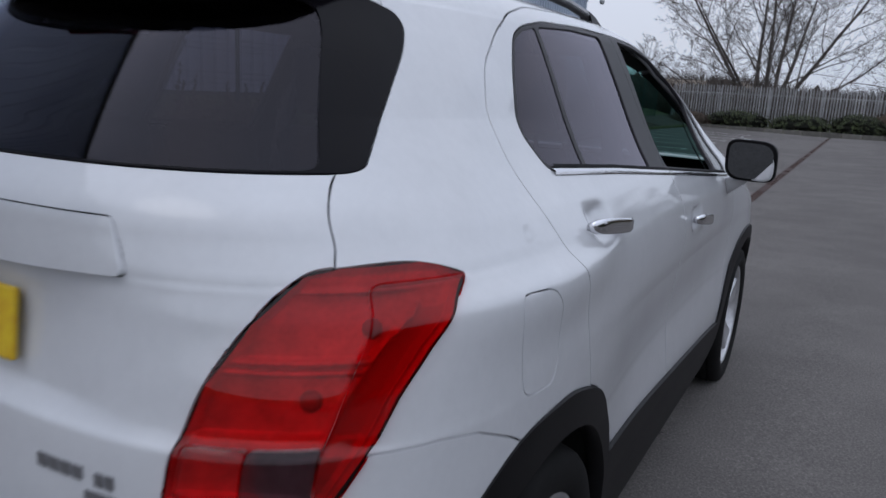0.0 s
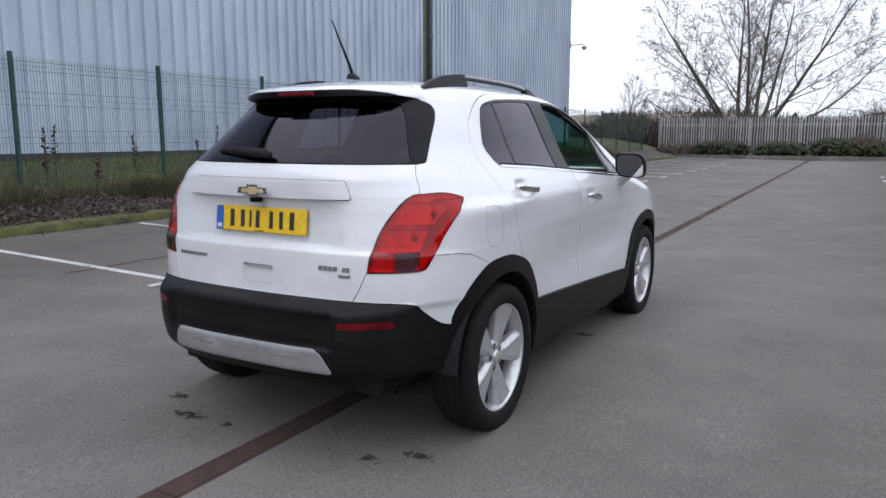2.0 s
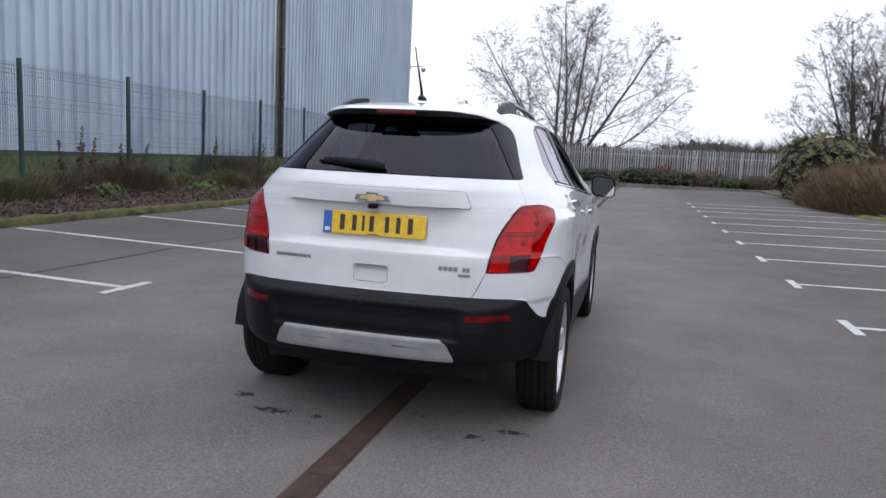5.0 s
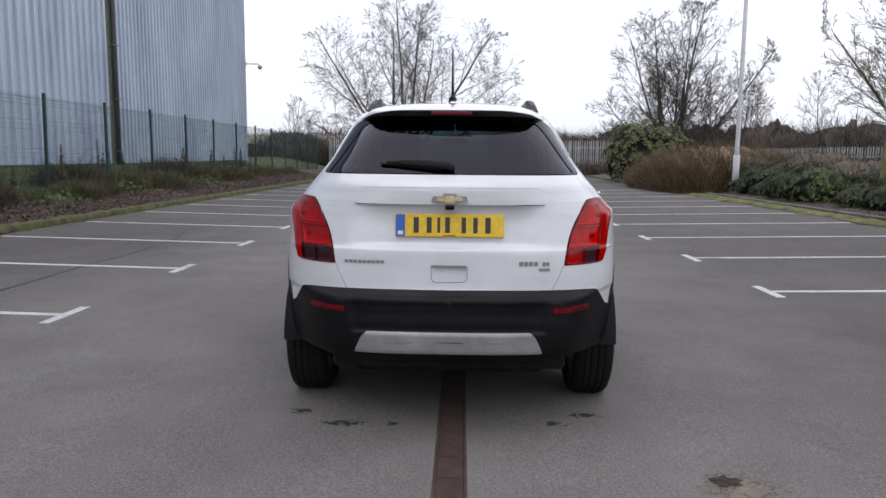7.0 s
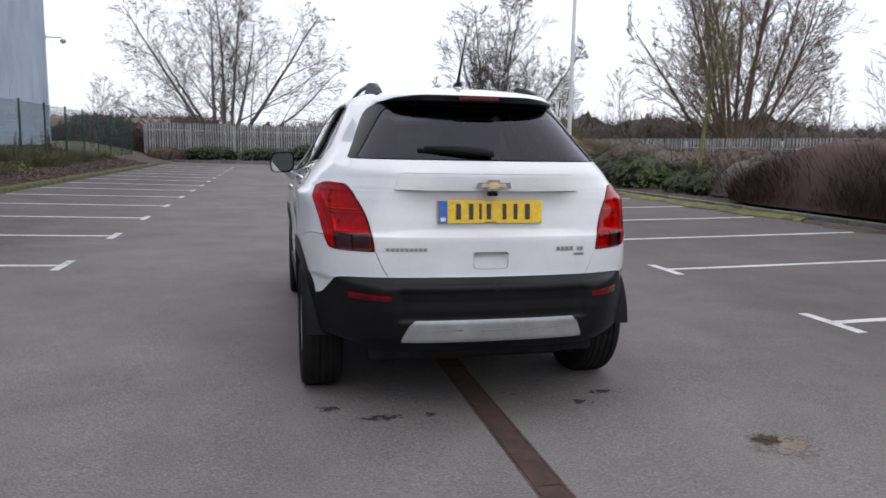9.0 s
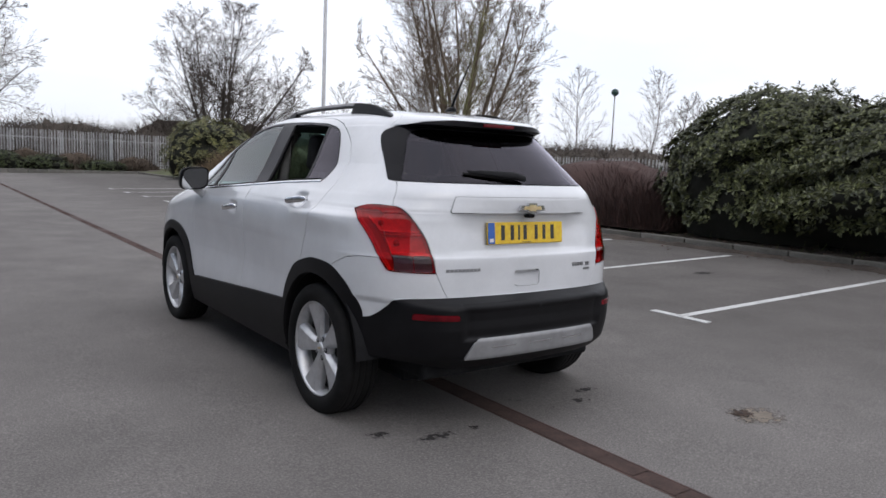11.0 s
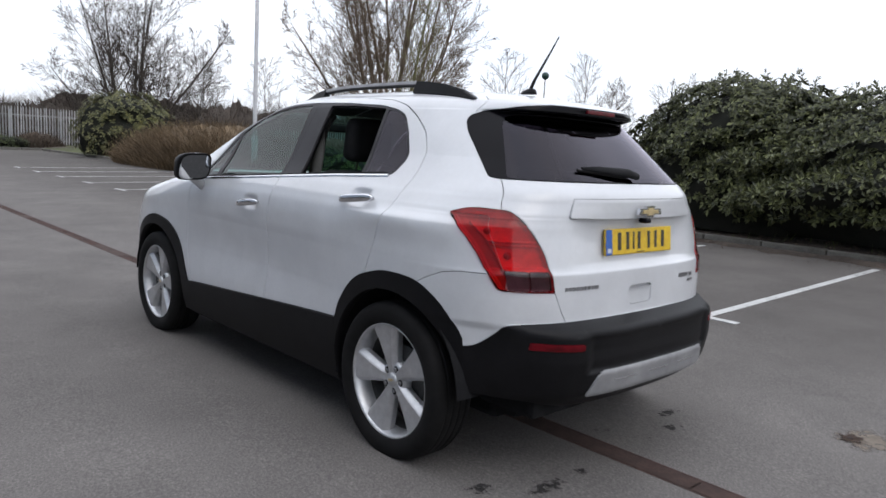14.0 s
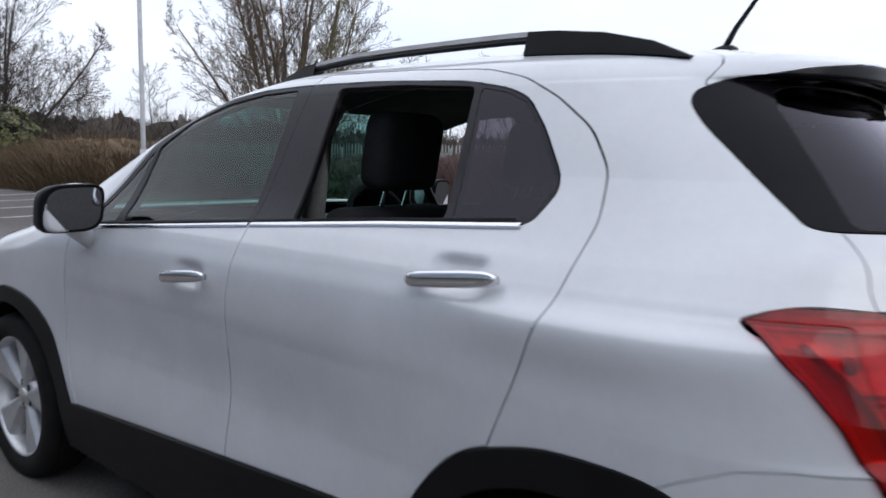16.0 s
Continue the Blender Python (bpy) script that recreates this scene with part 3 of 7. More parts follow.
# ---- green mesh fence ----
def mesh_fence():
    fx, top, step = -9.15, 2.62, 2.72
    ys = [4.36 - 2 * step + step * i for i in range(17)]
    f = thing("mesh_fence", "dark green welded mesh security fence on steel posts", "fence")
    bm = box_bm(-0.03, 0.03, -0.03, 0.03, -2.5, 0.03, 0.004, 1)
    post = bpy.data.meshes.new("post")
    bm.to_mesh(post)
    bm.free()
    post.materials.append(FENCE_GREEN)

    verts, faces = [], []

    def wire(a, b, r):
        a, b = Vector(a), Vector(b)
        d = (b - a).normalized()
        s = d.orthogonal().normalized() * r
        t = d.cross(s)
        k = len(verts)
        for p in (a, b):
            verts.extend([p + s, p + t, p - s, p - t])
        for i in range(4):
            j = (i + 1) % 4
            faces.append((k + i, k + j, k + 4 + j, k + 4 + i))

    for i in range(54):
        wire((0, 0.03 + i * 0.05, -2.05), (0, 0.03 + i * 0.05, -0.02), 0.0028)
    for z in (-2.0, -1.8, -1.35, -1.15, -0.75, -0.55, -0.22, -0.08):
        for dx in (-0.008, 0.008):
            wire((dx, 0.0, z), (dx, step, z), 0.0035)
    for z in (-1.9, -1.25, -0.65, -0.15):
        wire((0.03, 0.0, z), (0.03, step, z), 0.003)
    panel = mesh_of("mesh_panel", verts, faces, FENCE_GREEN)
    for i, y in enumerate(ys):
        ob = part("post", post, None, f)
        ob.matrix_world = Matrix.Translation((fx, y, top)) @ Euler((radians(0.5 * math.sin(i * 2.1)), radians(0.5 * math.cos(i * 1.3)), 0)).to_matrix().to_4x4()
        if i < len(ys) - 1:
            ob = part("mesh_panel", panel, None, f)
            ob.location = (fx + 0.035, y, top - 0.03)


mesh_fence()


# ---- palisade fences ----
def palisade(label, pts, z0, height, step=0.155):
    f = thing("palisade_fence", label, "fence", "palisade fences")
    w = 0.07
    prof = [(-w / 2, 0), (w / 2, 0), (w / 2, height - 0.1), (0.018, height), (-0.018, height), (-w / 2, height - 0.1)]
    verts = [(a, -0.004, b) for a, b in prof] + [(a, 0.006, b) for a, b in prof]
    n = len(prof)
    faces = [tuple(range(n)), tuple(range(2 * n - 1, n - 1, -1))] + [(i, i + n, (i + 1) % n + n, (i + 1) % n) for i in range(n)]
    pale = mesh_of("pale", verts, faces, GALV)
    rail = box_bm(0, 2.75, 0.006, 0.05, 0, 0.05)
    railm = bpy.data.meshes.new("rail")
    rail.to_mesh(railm)
    rail.free()
    railm.materials.append(GALV)
    bm = box_bm(-0.05, 0.05, 0.05, 0.15, -0.4, height - 0.15)
    postm = bpy.data.meshes.new("post")
    bm.to_mesh(postm)
    bm.free()
    postm.materials.append(GALV)
    count, rng = 0, random.Random(4)
    extra_v, extra_f = [], []
    for (x0, y0), (x1, y1) in zip(pts, pts[1:]):
        d = Vector((x1 - x0, y1 - y0, 0))
        m = Matrix.Translation((x0, y0, z0)) @ Matrix.Rotation(math.atan2(d.y, d.x), 4, "Z")
        for i in range(int(d.length / 2.75)):
            for z in (0.35, height - 0.5):
                part("rail", railm, None, f).matrix_world = m @ Matrix.Translation((i * 2.75, 0, z))
            part("post", postm, None, f).matrix_world = m @ Matrix.Translation((i * 2.75, 0, 0))
        for i in range(int(d.length / step)):
            q = m @ Matrix.Translation((i * step, 0, rng.uniform(-0.02, 0.02))) @ Matrix.Rotation(rng.uniform(-0.012, 0.012), 4, "Y")
            if count < 290:
                part("pale", pale, None, f).matrix_world = q
                count += 1
            else:
                base = len(extra_v)
                extra_v += [q @ Vector(v) for v in verts]
                extra_f += [tuple(k + base for k in face) for face in faces]
    if extra_v:
        part("far_pales", mesh_of("far_pales", extra_v, extra_f, GALV), None, f)["kind"] = "stuff"


palisade("grey galvanised steel palisade fence behind low shrubs", [(-9.0, 46.2), (14.5, 47.0)], 0.25, 2.3)
palisade("grey galvanised steel palisade fence beyond a planted verge", [(15.0, 46.0), (24.5, 12.0), (26, 4)], 0.05, 1.95)
w = thing("concrete_wall", "low pale concrete wall behind a steel fence", "wall")
part("wall", box_bm(22.6, 22.9, 20.0, 31.0, 0.0, 1.55, 0.03, 1), CONCRETE, w)
part("coping", box_bm(22.54, 22.96, 19.95, 31.05, 1.55, 1.66, 0.02, 1), CONCRETE, w)


# ---- lamp posts ----
def lamp_post(x, y, height, radius, label):
    p = thing("street_lamp", label, "lamp post")
    z = ground_z(x, y)
    v, f = [], []
    tube(v, f, [(x, y, z - 0.2), (x, y, z + 1.2)], [radius * 1.45] * 2, 12)
    part("base_section", mesh_of("base_section", v, f, POLE, True), None, p)
    v, f = [], []
    tube(v, f, [(x, y, z + 1.15), (x, y, z + 1.25), (x, y, z + height)], [radius * 1.4, radius, radius * 0.8], 12)
    part("column", mesh_of("column", v, f, POLE, True), None, p)
    part("lantern", box_bm(x - 0.16, x + 0.16, y - 0.9, y + 0.1, z + height, z + height + 0.14, 0.05), POLE, p)


lamp_post(8.9, 20.2, 10.0, 0.07, "tall grey steel lamp column standing in a shrub bed")


# ---- bare trees ----
def in_crown(p, at, spec):
    """How far out a point lies in the crown's uneven outline: 1 on the outline."""
    q = Vector(((p.x - at.x) / spec["wide"], (p.y - at.y) / spec["wide"], (p.z - at.z - spec["mid"]) / spec["tall"]))
    return q.length / (1 + spec["rough"] * noise.noise(q.normalized() * 2.3 + Vector((at.x, at.y, 0))) if q.length > 1e-6 else 1)


def grow(verts, faces, p, d, length, radius, level, spec, rng, at):
    """One limb that tapers to its tip, with side branches that shorten towards it."""
    steps = 7 if level == 0 else 5 if level == 1 else 3
    end = max(spec["least"], radius * 0.18)
    path, radii, spot = [p.copy()], [radius], p.copy()
    for i in range(steps):
        wander = Vector((rng.gauss(0, 1), rng.gauss(0, 1), rng.gauss(0, 1))) * spec["wander"] * (1 + 0.4 * level)
        d = (d + wander + Vector((0, 0, spec["lift"][min(level, len(spec["lift"]) - 1)]))).normalized()
        spot = spot + d * length / steps
        path.append(spot.copy())
        radii.append(radius + (end - radius) * ((i + 1) / steps) ** 0.8)
        if (i > 0 or level > 0) and in_crown(spot, at, spec) > 0.97:
            break
    n = len(path) - 1
    tube(verts, faces, path, radii, 7 if level == 0 else 5 if level == 1 else 3, level == 0)
    if level >= spec["levels"]:
        return
    kids, turn = spec["kids"][level], rng.uniform(0, 6.28)
    for k in range(kids):
        u = spec["low"][level] + (0.98 - spec["low"][level]) * (k + rng.random()) / kids
        i = min(int(u * n), n - 1)
        f = u * n - i
        q = path[i].lerp(path[i + 1], f)
        along = (path[i + 1] - path[i]).normalized()
        side = along.orthogonal().normalized()
        turn += 2.4 + rng.gauss(0, 0.4)
        side.rotate(Matrix.Rotation(turn, 3, along))
        spread = radians(rng.uniform(*spec["spread"][level]))
        nd = (along * math.cos(spread) + side * math.sin(spread)).normalized()
        nl = length * spec["ratio"][level] * (1.05 - 0.6 * u) * rng.uniform(0.75, 1.2)
        r = (radii[i] + (radii[i + 1] - radii[i]) * f) * rng.uniform(0.34, 0.52)
        grow(verts, faces, q, nd, nl, max(r, spec["least"]), level + 1, spec, rng, at)


def bare_tree(label, x, y, spec, mat, seed, z=None):
    rng = random.Random(seed)
    t = thing("tree", label, "tree", "bare trees")
    at = Vector((x, y, ground_z(x, y) if z is None else z))
    stems = spec["stems"]
    for s in range(stems):
        a = 2.4 * s + rng.uniform(-0.3, 0.3)
        tilt = radians(spec["lean"] * ((s + 0.4) / stems) ** 0.9 + rng.uniform(-4, 4)) if stems > 1 else 0.03
        d = Vector((math.cos(a) * math.sin(tilt), math.sin(a) * math.sin(tilt), math.cos(tilt)))
        foot = at + Vector((0.22 * math.cos(a), 0.22 * math.sin(a), 0)) * (stems > 1) - Vector((0, 0, 0.2))
        reach = 1.0
        while in_crown(foot + d * reach, at, spec) < 0.96 or reach < 2.0:
            reach += 0.25
        verts, faces = [], []
        grow(verts, faces, foot, d, reach * rng.uniform(0.88, 1.02), spec["radius"] * (0.7 + 0.3 * math.cos(tilt)) * rng.uniform(0.8, 1.1), 0, spec, rng, at)
        part("limb" if stems > 1 else "trunk", mesh_of("limb", verts, faces, mat, True), None, t)
    return t


SPREADING = dict(stems=10, lean=68, mid=5.2, wide=9.6, tall=7.8, rough=0.14, radius=0.19, levels=4, kids=[10, 8, 6, 4], low=[0.22, 0.15, 0.12, 0.1], spread=[(25, 52), (25, 55), (25, 55), (25, 55)], ratio=[0.56, 0.52, 0.5, 0.5], wander=0.06, lift=[0.035, 0.02, 0.01, 0.0], least=0.0075)
ROUND = dict(stems=13, lean=72, mid=6.2, wide=6.9, tall=6.0, rough=0.05, radius=0.14, levels=4, kids=[13, 8, 6, 4], low=[0.14, 0.12, 0.12, 0.1], spread=[(24, 50), (22, 48), (22, 48), (20, 45)], ratio=[0.46, 0.5, 0.52, 0.5], wander=0.035, lift=[0.05, 0.02, 0.015, 0.01], least=0.0075)
VASE = dict(stems=14, lean=46, mid=7.6, wide=6.4, tall=7.8, rough=0.07, radius=0.15, levels=4, kids=[12, 8, 6, 4], low=[0.14, 0.12, 0.12, 0.1], spread=[(20, 45), (18, 42), (20, 45), (20, 45)], ratio=[0.40, 0.5, 0.5, 0.5], wander=0.04, lift=[0.05, 0.06, 0.04, 0.02], least=0.0075)
YOUNG = dict(stems=1, lean=0, mid=3.6, wide=1.7, tall=2.6, rough=0.1, radius=0.075, levels=3, kids=[22, 7, 4], low=[0.30, 0.15, 0.15], spread=[(30, 60), (20, 45), (18, 40)], ratio=[0.34, 0.48, 0.55], wander=0.05, lift=[0.02, 0.07, 0.06], least=0.004)
SLIM = dict(stems=1, lean=0, mid=4.4, wide=2.7, tall=3.6, rough=0.12, radius=0.085, levels=3, kids=[17, 7, 5], low=[0.22, 0.12, 0.12], spread=[(28, 55), (22, 45), (18, 40)], ratio=[0.42, 0.5, 0.55], wander=0.05, lift=[0.0, 0.05, 0.04], least=0.0085)

bare_tree("wide-spreading bare tree with several leaning stems", -4.4, 52.5, SPREADING, BARK_GREY, 21)
bare_tree("tall round-crowned bare tree behind shrubs", 15.3, 49.5, ROUND, BARK, 5)
bare_tree("large bare tree with a dense vase of upright stems", 23.3, 31.5, VASE, BARK_TAN, 8)
bare_tree("young bare tree with a lichened trunk on the verge", 9.75, 13.6, YOUNG, BARK_LICHEN, 31)
for k, (x, y, size) in enumerate([(36, 34, 1.1), (40, 31, 1.1), (45, 30, 1.0), (50, 30, 1.0), (34, 37, 0.8), (21, 52, 1.0), (23, 55, 0.95), (60, 28, 1.05), (-14, 56, 0.8), (17, 60, 1.1), (43, 24, 0.95), (48, 22, 1.0), (38, 27, 0.85), (56, 16, 0.95), (62, 8, 0.95), (20, 57, 1.15), (26, 50, 1.0)]):
    spec = dict(SLIM, mid=SLIM["mid"] * size, wide=SLIM["wide"] * size, tall=SLIM["tall"] * size)
    bare_tree("slim bare tree far behind the fence", x, y, spec, BARK_GREY, 50 + k, z=0.0)
m = thing("aerial_mast", "thin mast with a ball-shaped head behind the hedge", "mast")
v, f = [], []
tube(v, f, [(30.5, 26.0, 0), (30.5, 26.0, 5.9)], [0.05, 0.03], 6)
part("mast", mesh_of("mast", v, f, BARK_GREY), None, m)
bm = bmesh.new()
bmesh.ops.create_icosphere(bm, subdivisions=2, radius=0.22, matrix=Matrix.Translation((30.5, 26.0, 6.0)))
part("head", bm, FENCE_GREEN, m)


# ---- shrubs and hedges ----
def envelope(u, v, seed, rough):
    return 1 + rough * noise.noise((u * 2.1, v * 2.1, seed)) + 0.5 * rough * noise.noise((u * 5.3, v * 5.3, seed + 9))


def leafy(name, label, category, cx, cy, rx, ry, height, mat, leaf, count, seed, rough=0.22, square=2.0, core=True, low=0.0, shoots=0, z0=None):
    """A shrub: a near-black core for the shade inside, and a skin of separate bent leaves with gaps."""
    rng = random.Random(seed)
    s = thing(name, label, category)
    z0 = ground_z(cx, cy) - 0.05 if z0 is None else z0
    e = 2.0 / square

    def surface(a, h):
        """Point of the outline at angle a and height share h, with its size."""
        k = max(0.0, 1 - h ** 3.2) ** 0.42 * (0.80 + 0.20 * min(1, h * 3.0))
        k *= envelope(math.cos(a) * 1.4 + cx, math.sin(a) * 1.4 + h * 2.5, seed, rough)
        c, q = math.cos(a), math.sin(a)
        c, q = math.copysign(abs(c) ** e, c), math.copysign(abs(q) ** e, q)
        return Vector((cx + rx * k * c, cy + ry * k * q, z0 + height * h * (1 + 0.10 * noise.noise((c * 2 + cx, q * 2 + cy, seed)) + 0.06 * noise.noise((c * rx * 2, q * ry * 2, seed + 3)))))

    # smooth solid lump, coloured as the shade behind the leaves
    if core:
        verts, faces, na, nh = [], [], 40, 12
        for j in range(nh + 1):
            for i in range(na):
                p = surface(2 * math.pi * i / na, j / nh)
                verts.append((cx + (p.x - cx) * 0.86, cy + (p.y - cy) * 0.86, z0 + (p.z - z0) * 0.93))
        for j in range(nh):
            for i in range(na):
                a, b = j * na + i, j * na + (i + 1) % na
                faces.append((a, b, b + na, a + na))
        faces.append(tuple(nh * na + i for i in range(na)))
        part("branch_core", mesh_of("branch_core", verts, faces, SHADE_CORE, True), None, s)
    verts, faces = [], []
    clumps = max(1, count // 9)
    for _ in range(clumps):
        a, h = rng.uniform(0, 2 * math.pi), low + (1 - low) * rng.random() ** 0.8
        p = surface(a, h)
        out = Vector((math.cos(a) * ry / max(rx, ry), math.sin(a) * rx / max(rx, ry), 0.15 + h ** 2 * 1.3)).normalized()
        bunch = noise.noise((p.x * 2.6, p.y * 2.6, p.z * 2.6 + seed))
        if bunch < -0.30 and rng.random() < 0.8:
            continue
        inset = rng.random() ** 2 * 0.12 + 0.10 * max(0.0, -bunch)
        p = Vector((cx + (p.x - cx) * (1 - inset), cy + (p.y - cy) * (1 - inset), p.z))
        tilt = rng.uniform(-0.6, 0.5)
        for k in range(9):
            turn = rng.uniform(0, 2 * math.pi)
            side = out.orthogonal().normalized()
            side.rotate(Matrix.Rotation(turn, 3, out))
            d = (out * rng.uniform(0.15, 0.75) + side + Vector((0, 0, tilt * 0.3 - 0.15))).normalized()
            w = d.cross(out).normalized()
            L = leaf * rng.uniform(0.7, 1.25)
            q = p + side * leaf * 0.2 * rng.random()
            b = len(verts)
            mid = q + d * L * 0.5 + out * L * 0.10
            verts += [q, mid + w * L * 0.21, q + d * L - out * L * 0.08, mid - w * L * 0.21]
            faces += [(b, b + 1, b + 2, b + 3)]
    for _ in range(shoots):
        p = surface(rng.uniform(0, 2 * math.pi), rng.uniform(0.86, 1.0))
        up = Vector((rng.gauss(0, 0.25), rng.gauss(0, 0.25), 1)).normalized()
        for k in range(16):
            q = p + up * (0.012 * k)
            d = Vector((rng.gauss(0, 1), rng.gauss(0, 1), rng.uniform(0.3, 1.2))).normalized()
            w = d.orthogonal().normalized()
            L, b = leaf * rng.uniform(0.7, 1.1), len(verts)
            verts += [q, q + d * L * 0.5 + w * L * 0.2, q + d * L, q + d * L * 0.5 - w * L * 0.2]
            faces.append((b, b + 1, b + 2, b + 3))
    part("foliage", mesh_of("foliage", verts, faces, mat), None, s)["kind"] = "stuff"
    return s


def twiggy(name, label, category, cx, cy, rx, ry, height, mat, count, seed, thick=0.008, square=2.0, upright=0.6, z0=None, rough=0.2, core=0.8, kind=""):
    """A leafless shrub: very many thin bent twigs that fill a mound."""
    rng = random.Random(seed)
    s = thing(name, label, category)
    if kind:
        tagged(s, kind=kind)
    z0 = ground_z(cx, cy) - 0.05 if z0 is None else z0
    e = 2.0 / square
    verts, faces = [], []
    for _ in range(count):
        a, r = rng.uniform(0, 2 * math.pi), rng.random() ** 0.5
        c, q = math.cos(a), math.sin(a)
        c, q = math.copysign(abs(c) ** e, c), math.copysign(abs(q) ** e, q)
        top = height * (1 - r ** 2.6 * 0.75) * envelope(c * r * rx + cx, q * r * ry + cy, seed, rough)
        x, y = cx + c * r * rx, cy + q * r * ry
        h1 = top * rng.uniform(0.55, 1.0)
        h0 = h1 * rng.uniform(0.0, 0.6)
        lean = Vector((c * r, q * r, 0)) * (1 - upright) + Vector((rng.gauss(0, 0.36), rng.gauss(0, 0.36), 0))
        p0 = Vector((x, y, z0 + h0))
        p1 = p0 + Vector((lean.x * 0.4, lean.y * 0.4, 0.55)) * (h1 - h0)
        p2 = p0 + Vector((lean.x, lean.y, 1.0)) * (h1 - h0)
        w = Vector((rng.gauss(0, 1), rng.gauss(0, 1), 0)).normalized() * thick * rng.uniform(0.6, 1.4)
        b = len(verts)
        verts += [p0 - w, p0 + w, p1 + w * 0.8, p1 - w * 0.8, p2]
        faces += [(b, b + 1, b + 2, b + 3), (b + 3, b + 2, b + 4)]
    part("twig_mass", mesh_of("twig_mass", verts, faces, mat), None, s)["kind"] = "stuff"
    if core:
        verts, faces, na, nr = [], [], 36, 8
        for j in range(nr + 1):
            r = j / nr
            for i in range(na):
                a = 2 * math.pi * i / na
                c, q = math.cos(a), math.sin(a)
                c, q = math.copysign(abs(c) ** e, c), math.copysign(abs(q) ** e, q)
                top = height * core * (1 - r ** 2.6 * 0.85) * envelope(c * r * rx + cx, q * r * ry + cy, seed, rough)
                verts.append((cx + c * r * rx * 0.93, cy + q * r * ry * 0.93, z0 + top * (1 if r < 0.99 else 0)))
        for j in range(nr):
            for i in range(na):
                a, b = j * na + i, j * na + (i + 1) % na
                faces.append((a, a + na, b + na, b))
        part("twig_core", mesh_of("twig_core", verts, faces, mat, True), None, s)
    return s


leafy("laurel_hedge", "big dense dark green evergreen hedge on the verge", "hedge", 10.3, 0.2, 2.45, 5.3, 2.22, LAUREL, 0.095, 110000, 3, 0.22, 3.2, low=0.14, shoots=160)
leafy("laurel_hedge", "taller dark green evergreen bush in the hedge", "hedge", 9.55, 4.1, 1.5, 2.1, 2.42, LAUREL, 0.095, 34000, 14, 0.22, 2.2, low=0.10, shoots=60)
for k in range(17):
    _y = 1.5 + 2.0 * k
    twiggy("weed_patch", "tangle of dead brown weeds at the foot of a fence", "weeds", -8.72 + 0.12 * math.sin(k * 2.3), _y, 0.42, 1.15, 0.55 + 0.22 * math.sin(k * 1.9 + 1), TWIG_BROWN if k % 3 == 0 else TWIG_OLIVE, 1500, 500 + k, 0.004, 2.0, 0.35, rough=0.45, core=0.0, kind="stuff")
leafy("variegated_shrub", "yellow-green variegated evergreen shrub by the fence", "shrub", 9.7, 34.3, 2.4, 2.0, 2.85, VARIEGATED, 0.16, 7000, 7, 0.25)
twiggy("dogwood_mound", "wide low mound of russet leafless twigs", "shrub", 10.2, 26.0, 3.0, 6.2, 2.05, TWIG_RUST, 60000, 11, 0.006, 2.4, 0.35, z0=0.06)
twiggy("clipped_twig_hedge", "dark red-brown leafless clipped hedge", "hedge", 9.6, 8.0, 1.35, 2.75, 1.42, TWIG_RED, 22000, 12, 0.006, 4.5, 0.8, rough=0.08, core=0.9)
twiggy("scrub_patch", "brown leafless scrub on the verge", "shrub", 11.6, 17.0, 2.2, 5.0, 1.15, TWIG_BROWN, 9000, 13, 0.012, 2.4, 0.5)
twiggy("scrub_patch", "pale brown leafless twigs beside a hedge", "shrub", 10.2, 11.6, 1.3, 1.2, 1.1, TWIG_GREY, 4000, 15, 0.007, 2.4, 0.5)
for k, (x, y, r, h) in enumerate([(9.35, 17.2, 0.8, 0.72), (9.6, 19.3, 1.0, 0.85), (9.9, 14.3, 0.6, 0.5), (10.6, 15.2, 0.9, 0.75), (9.6, 21.2, 0.8, 0.8), (9.3, 12.4, 0.55, 0.5), (10.9, 21.0, 1.0, 1.0), (9.1, 15.9, 0.45, 0.42), (9.2, 13.4, 0.5, 0.45), (10.4, 17.9, 1.0, 0.95), (9.9, 11.6, 0.7, 0.6), (9.15, 18.4, 0.45, 0.4), (9.2, 20.3, 0.5, 0.5), (10.2, 13.3, 0.8, 0.7)]):
    leafy("low_shrub", "low rounded green shrub in a soil bed", "shrub", x, y, r, r * 1.15, h, SHRUB, 0.06, 3600, 60 + k, 0.3)
leafy("low_shrub", "bright green rounded shrub at the edge of a bed", "shrub", 9.25, 15.4, 0.85, 0.9, 0.8, SHRUB_BRIGHT, 0.06, 5200, 59, 0.28)
for k, (x, y, rx, ry, h) in enumerate([(10.9, 13.2, 1.3, 1.8, 1.25), (11.3, 19.6, 1.6, 2.6, 1.45), (10.3, 22.6, 1.4, 1.8, 1.35)]):
    twiggy("scrub_patch", "brown leafless scrub behind low shrubs", "shrub", x, y, rx, ry, h, TWIG_BROWN, 5000, 600 + k, 0.009, 2.2, 0.5)
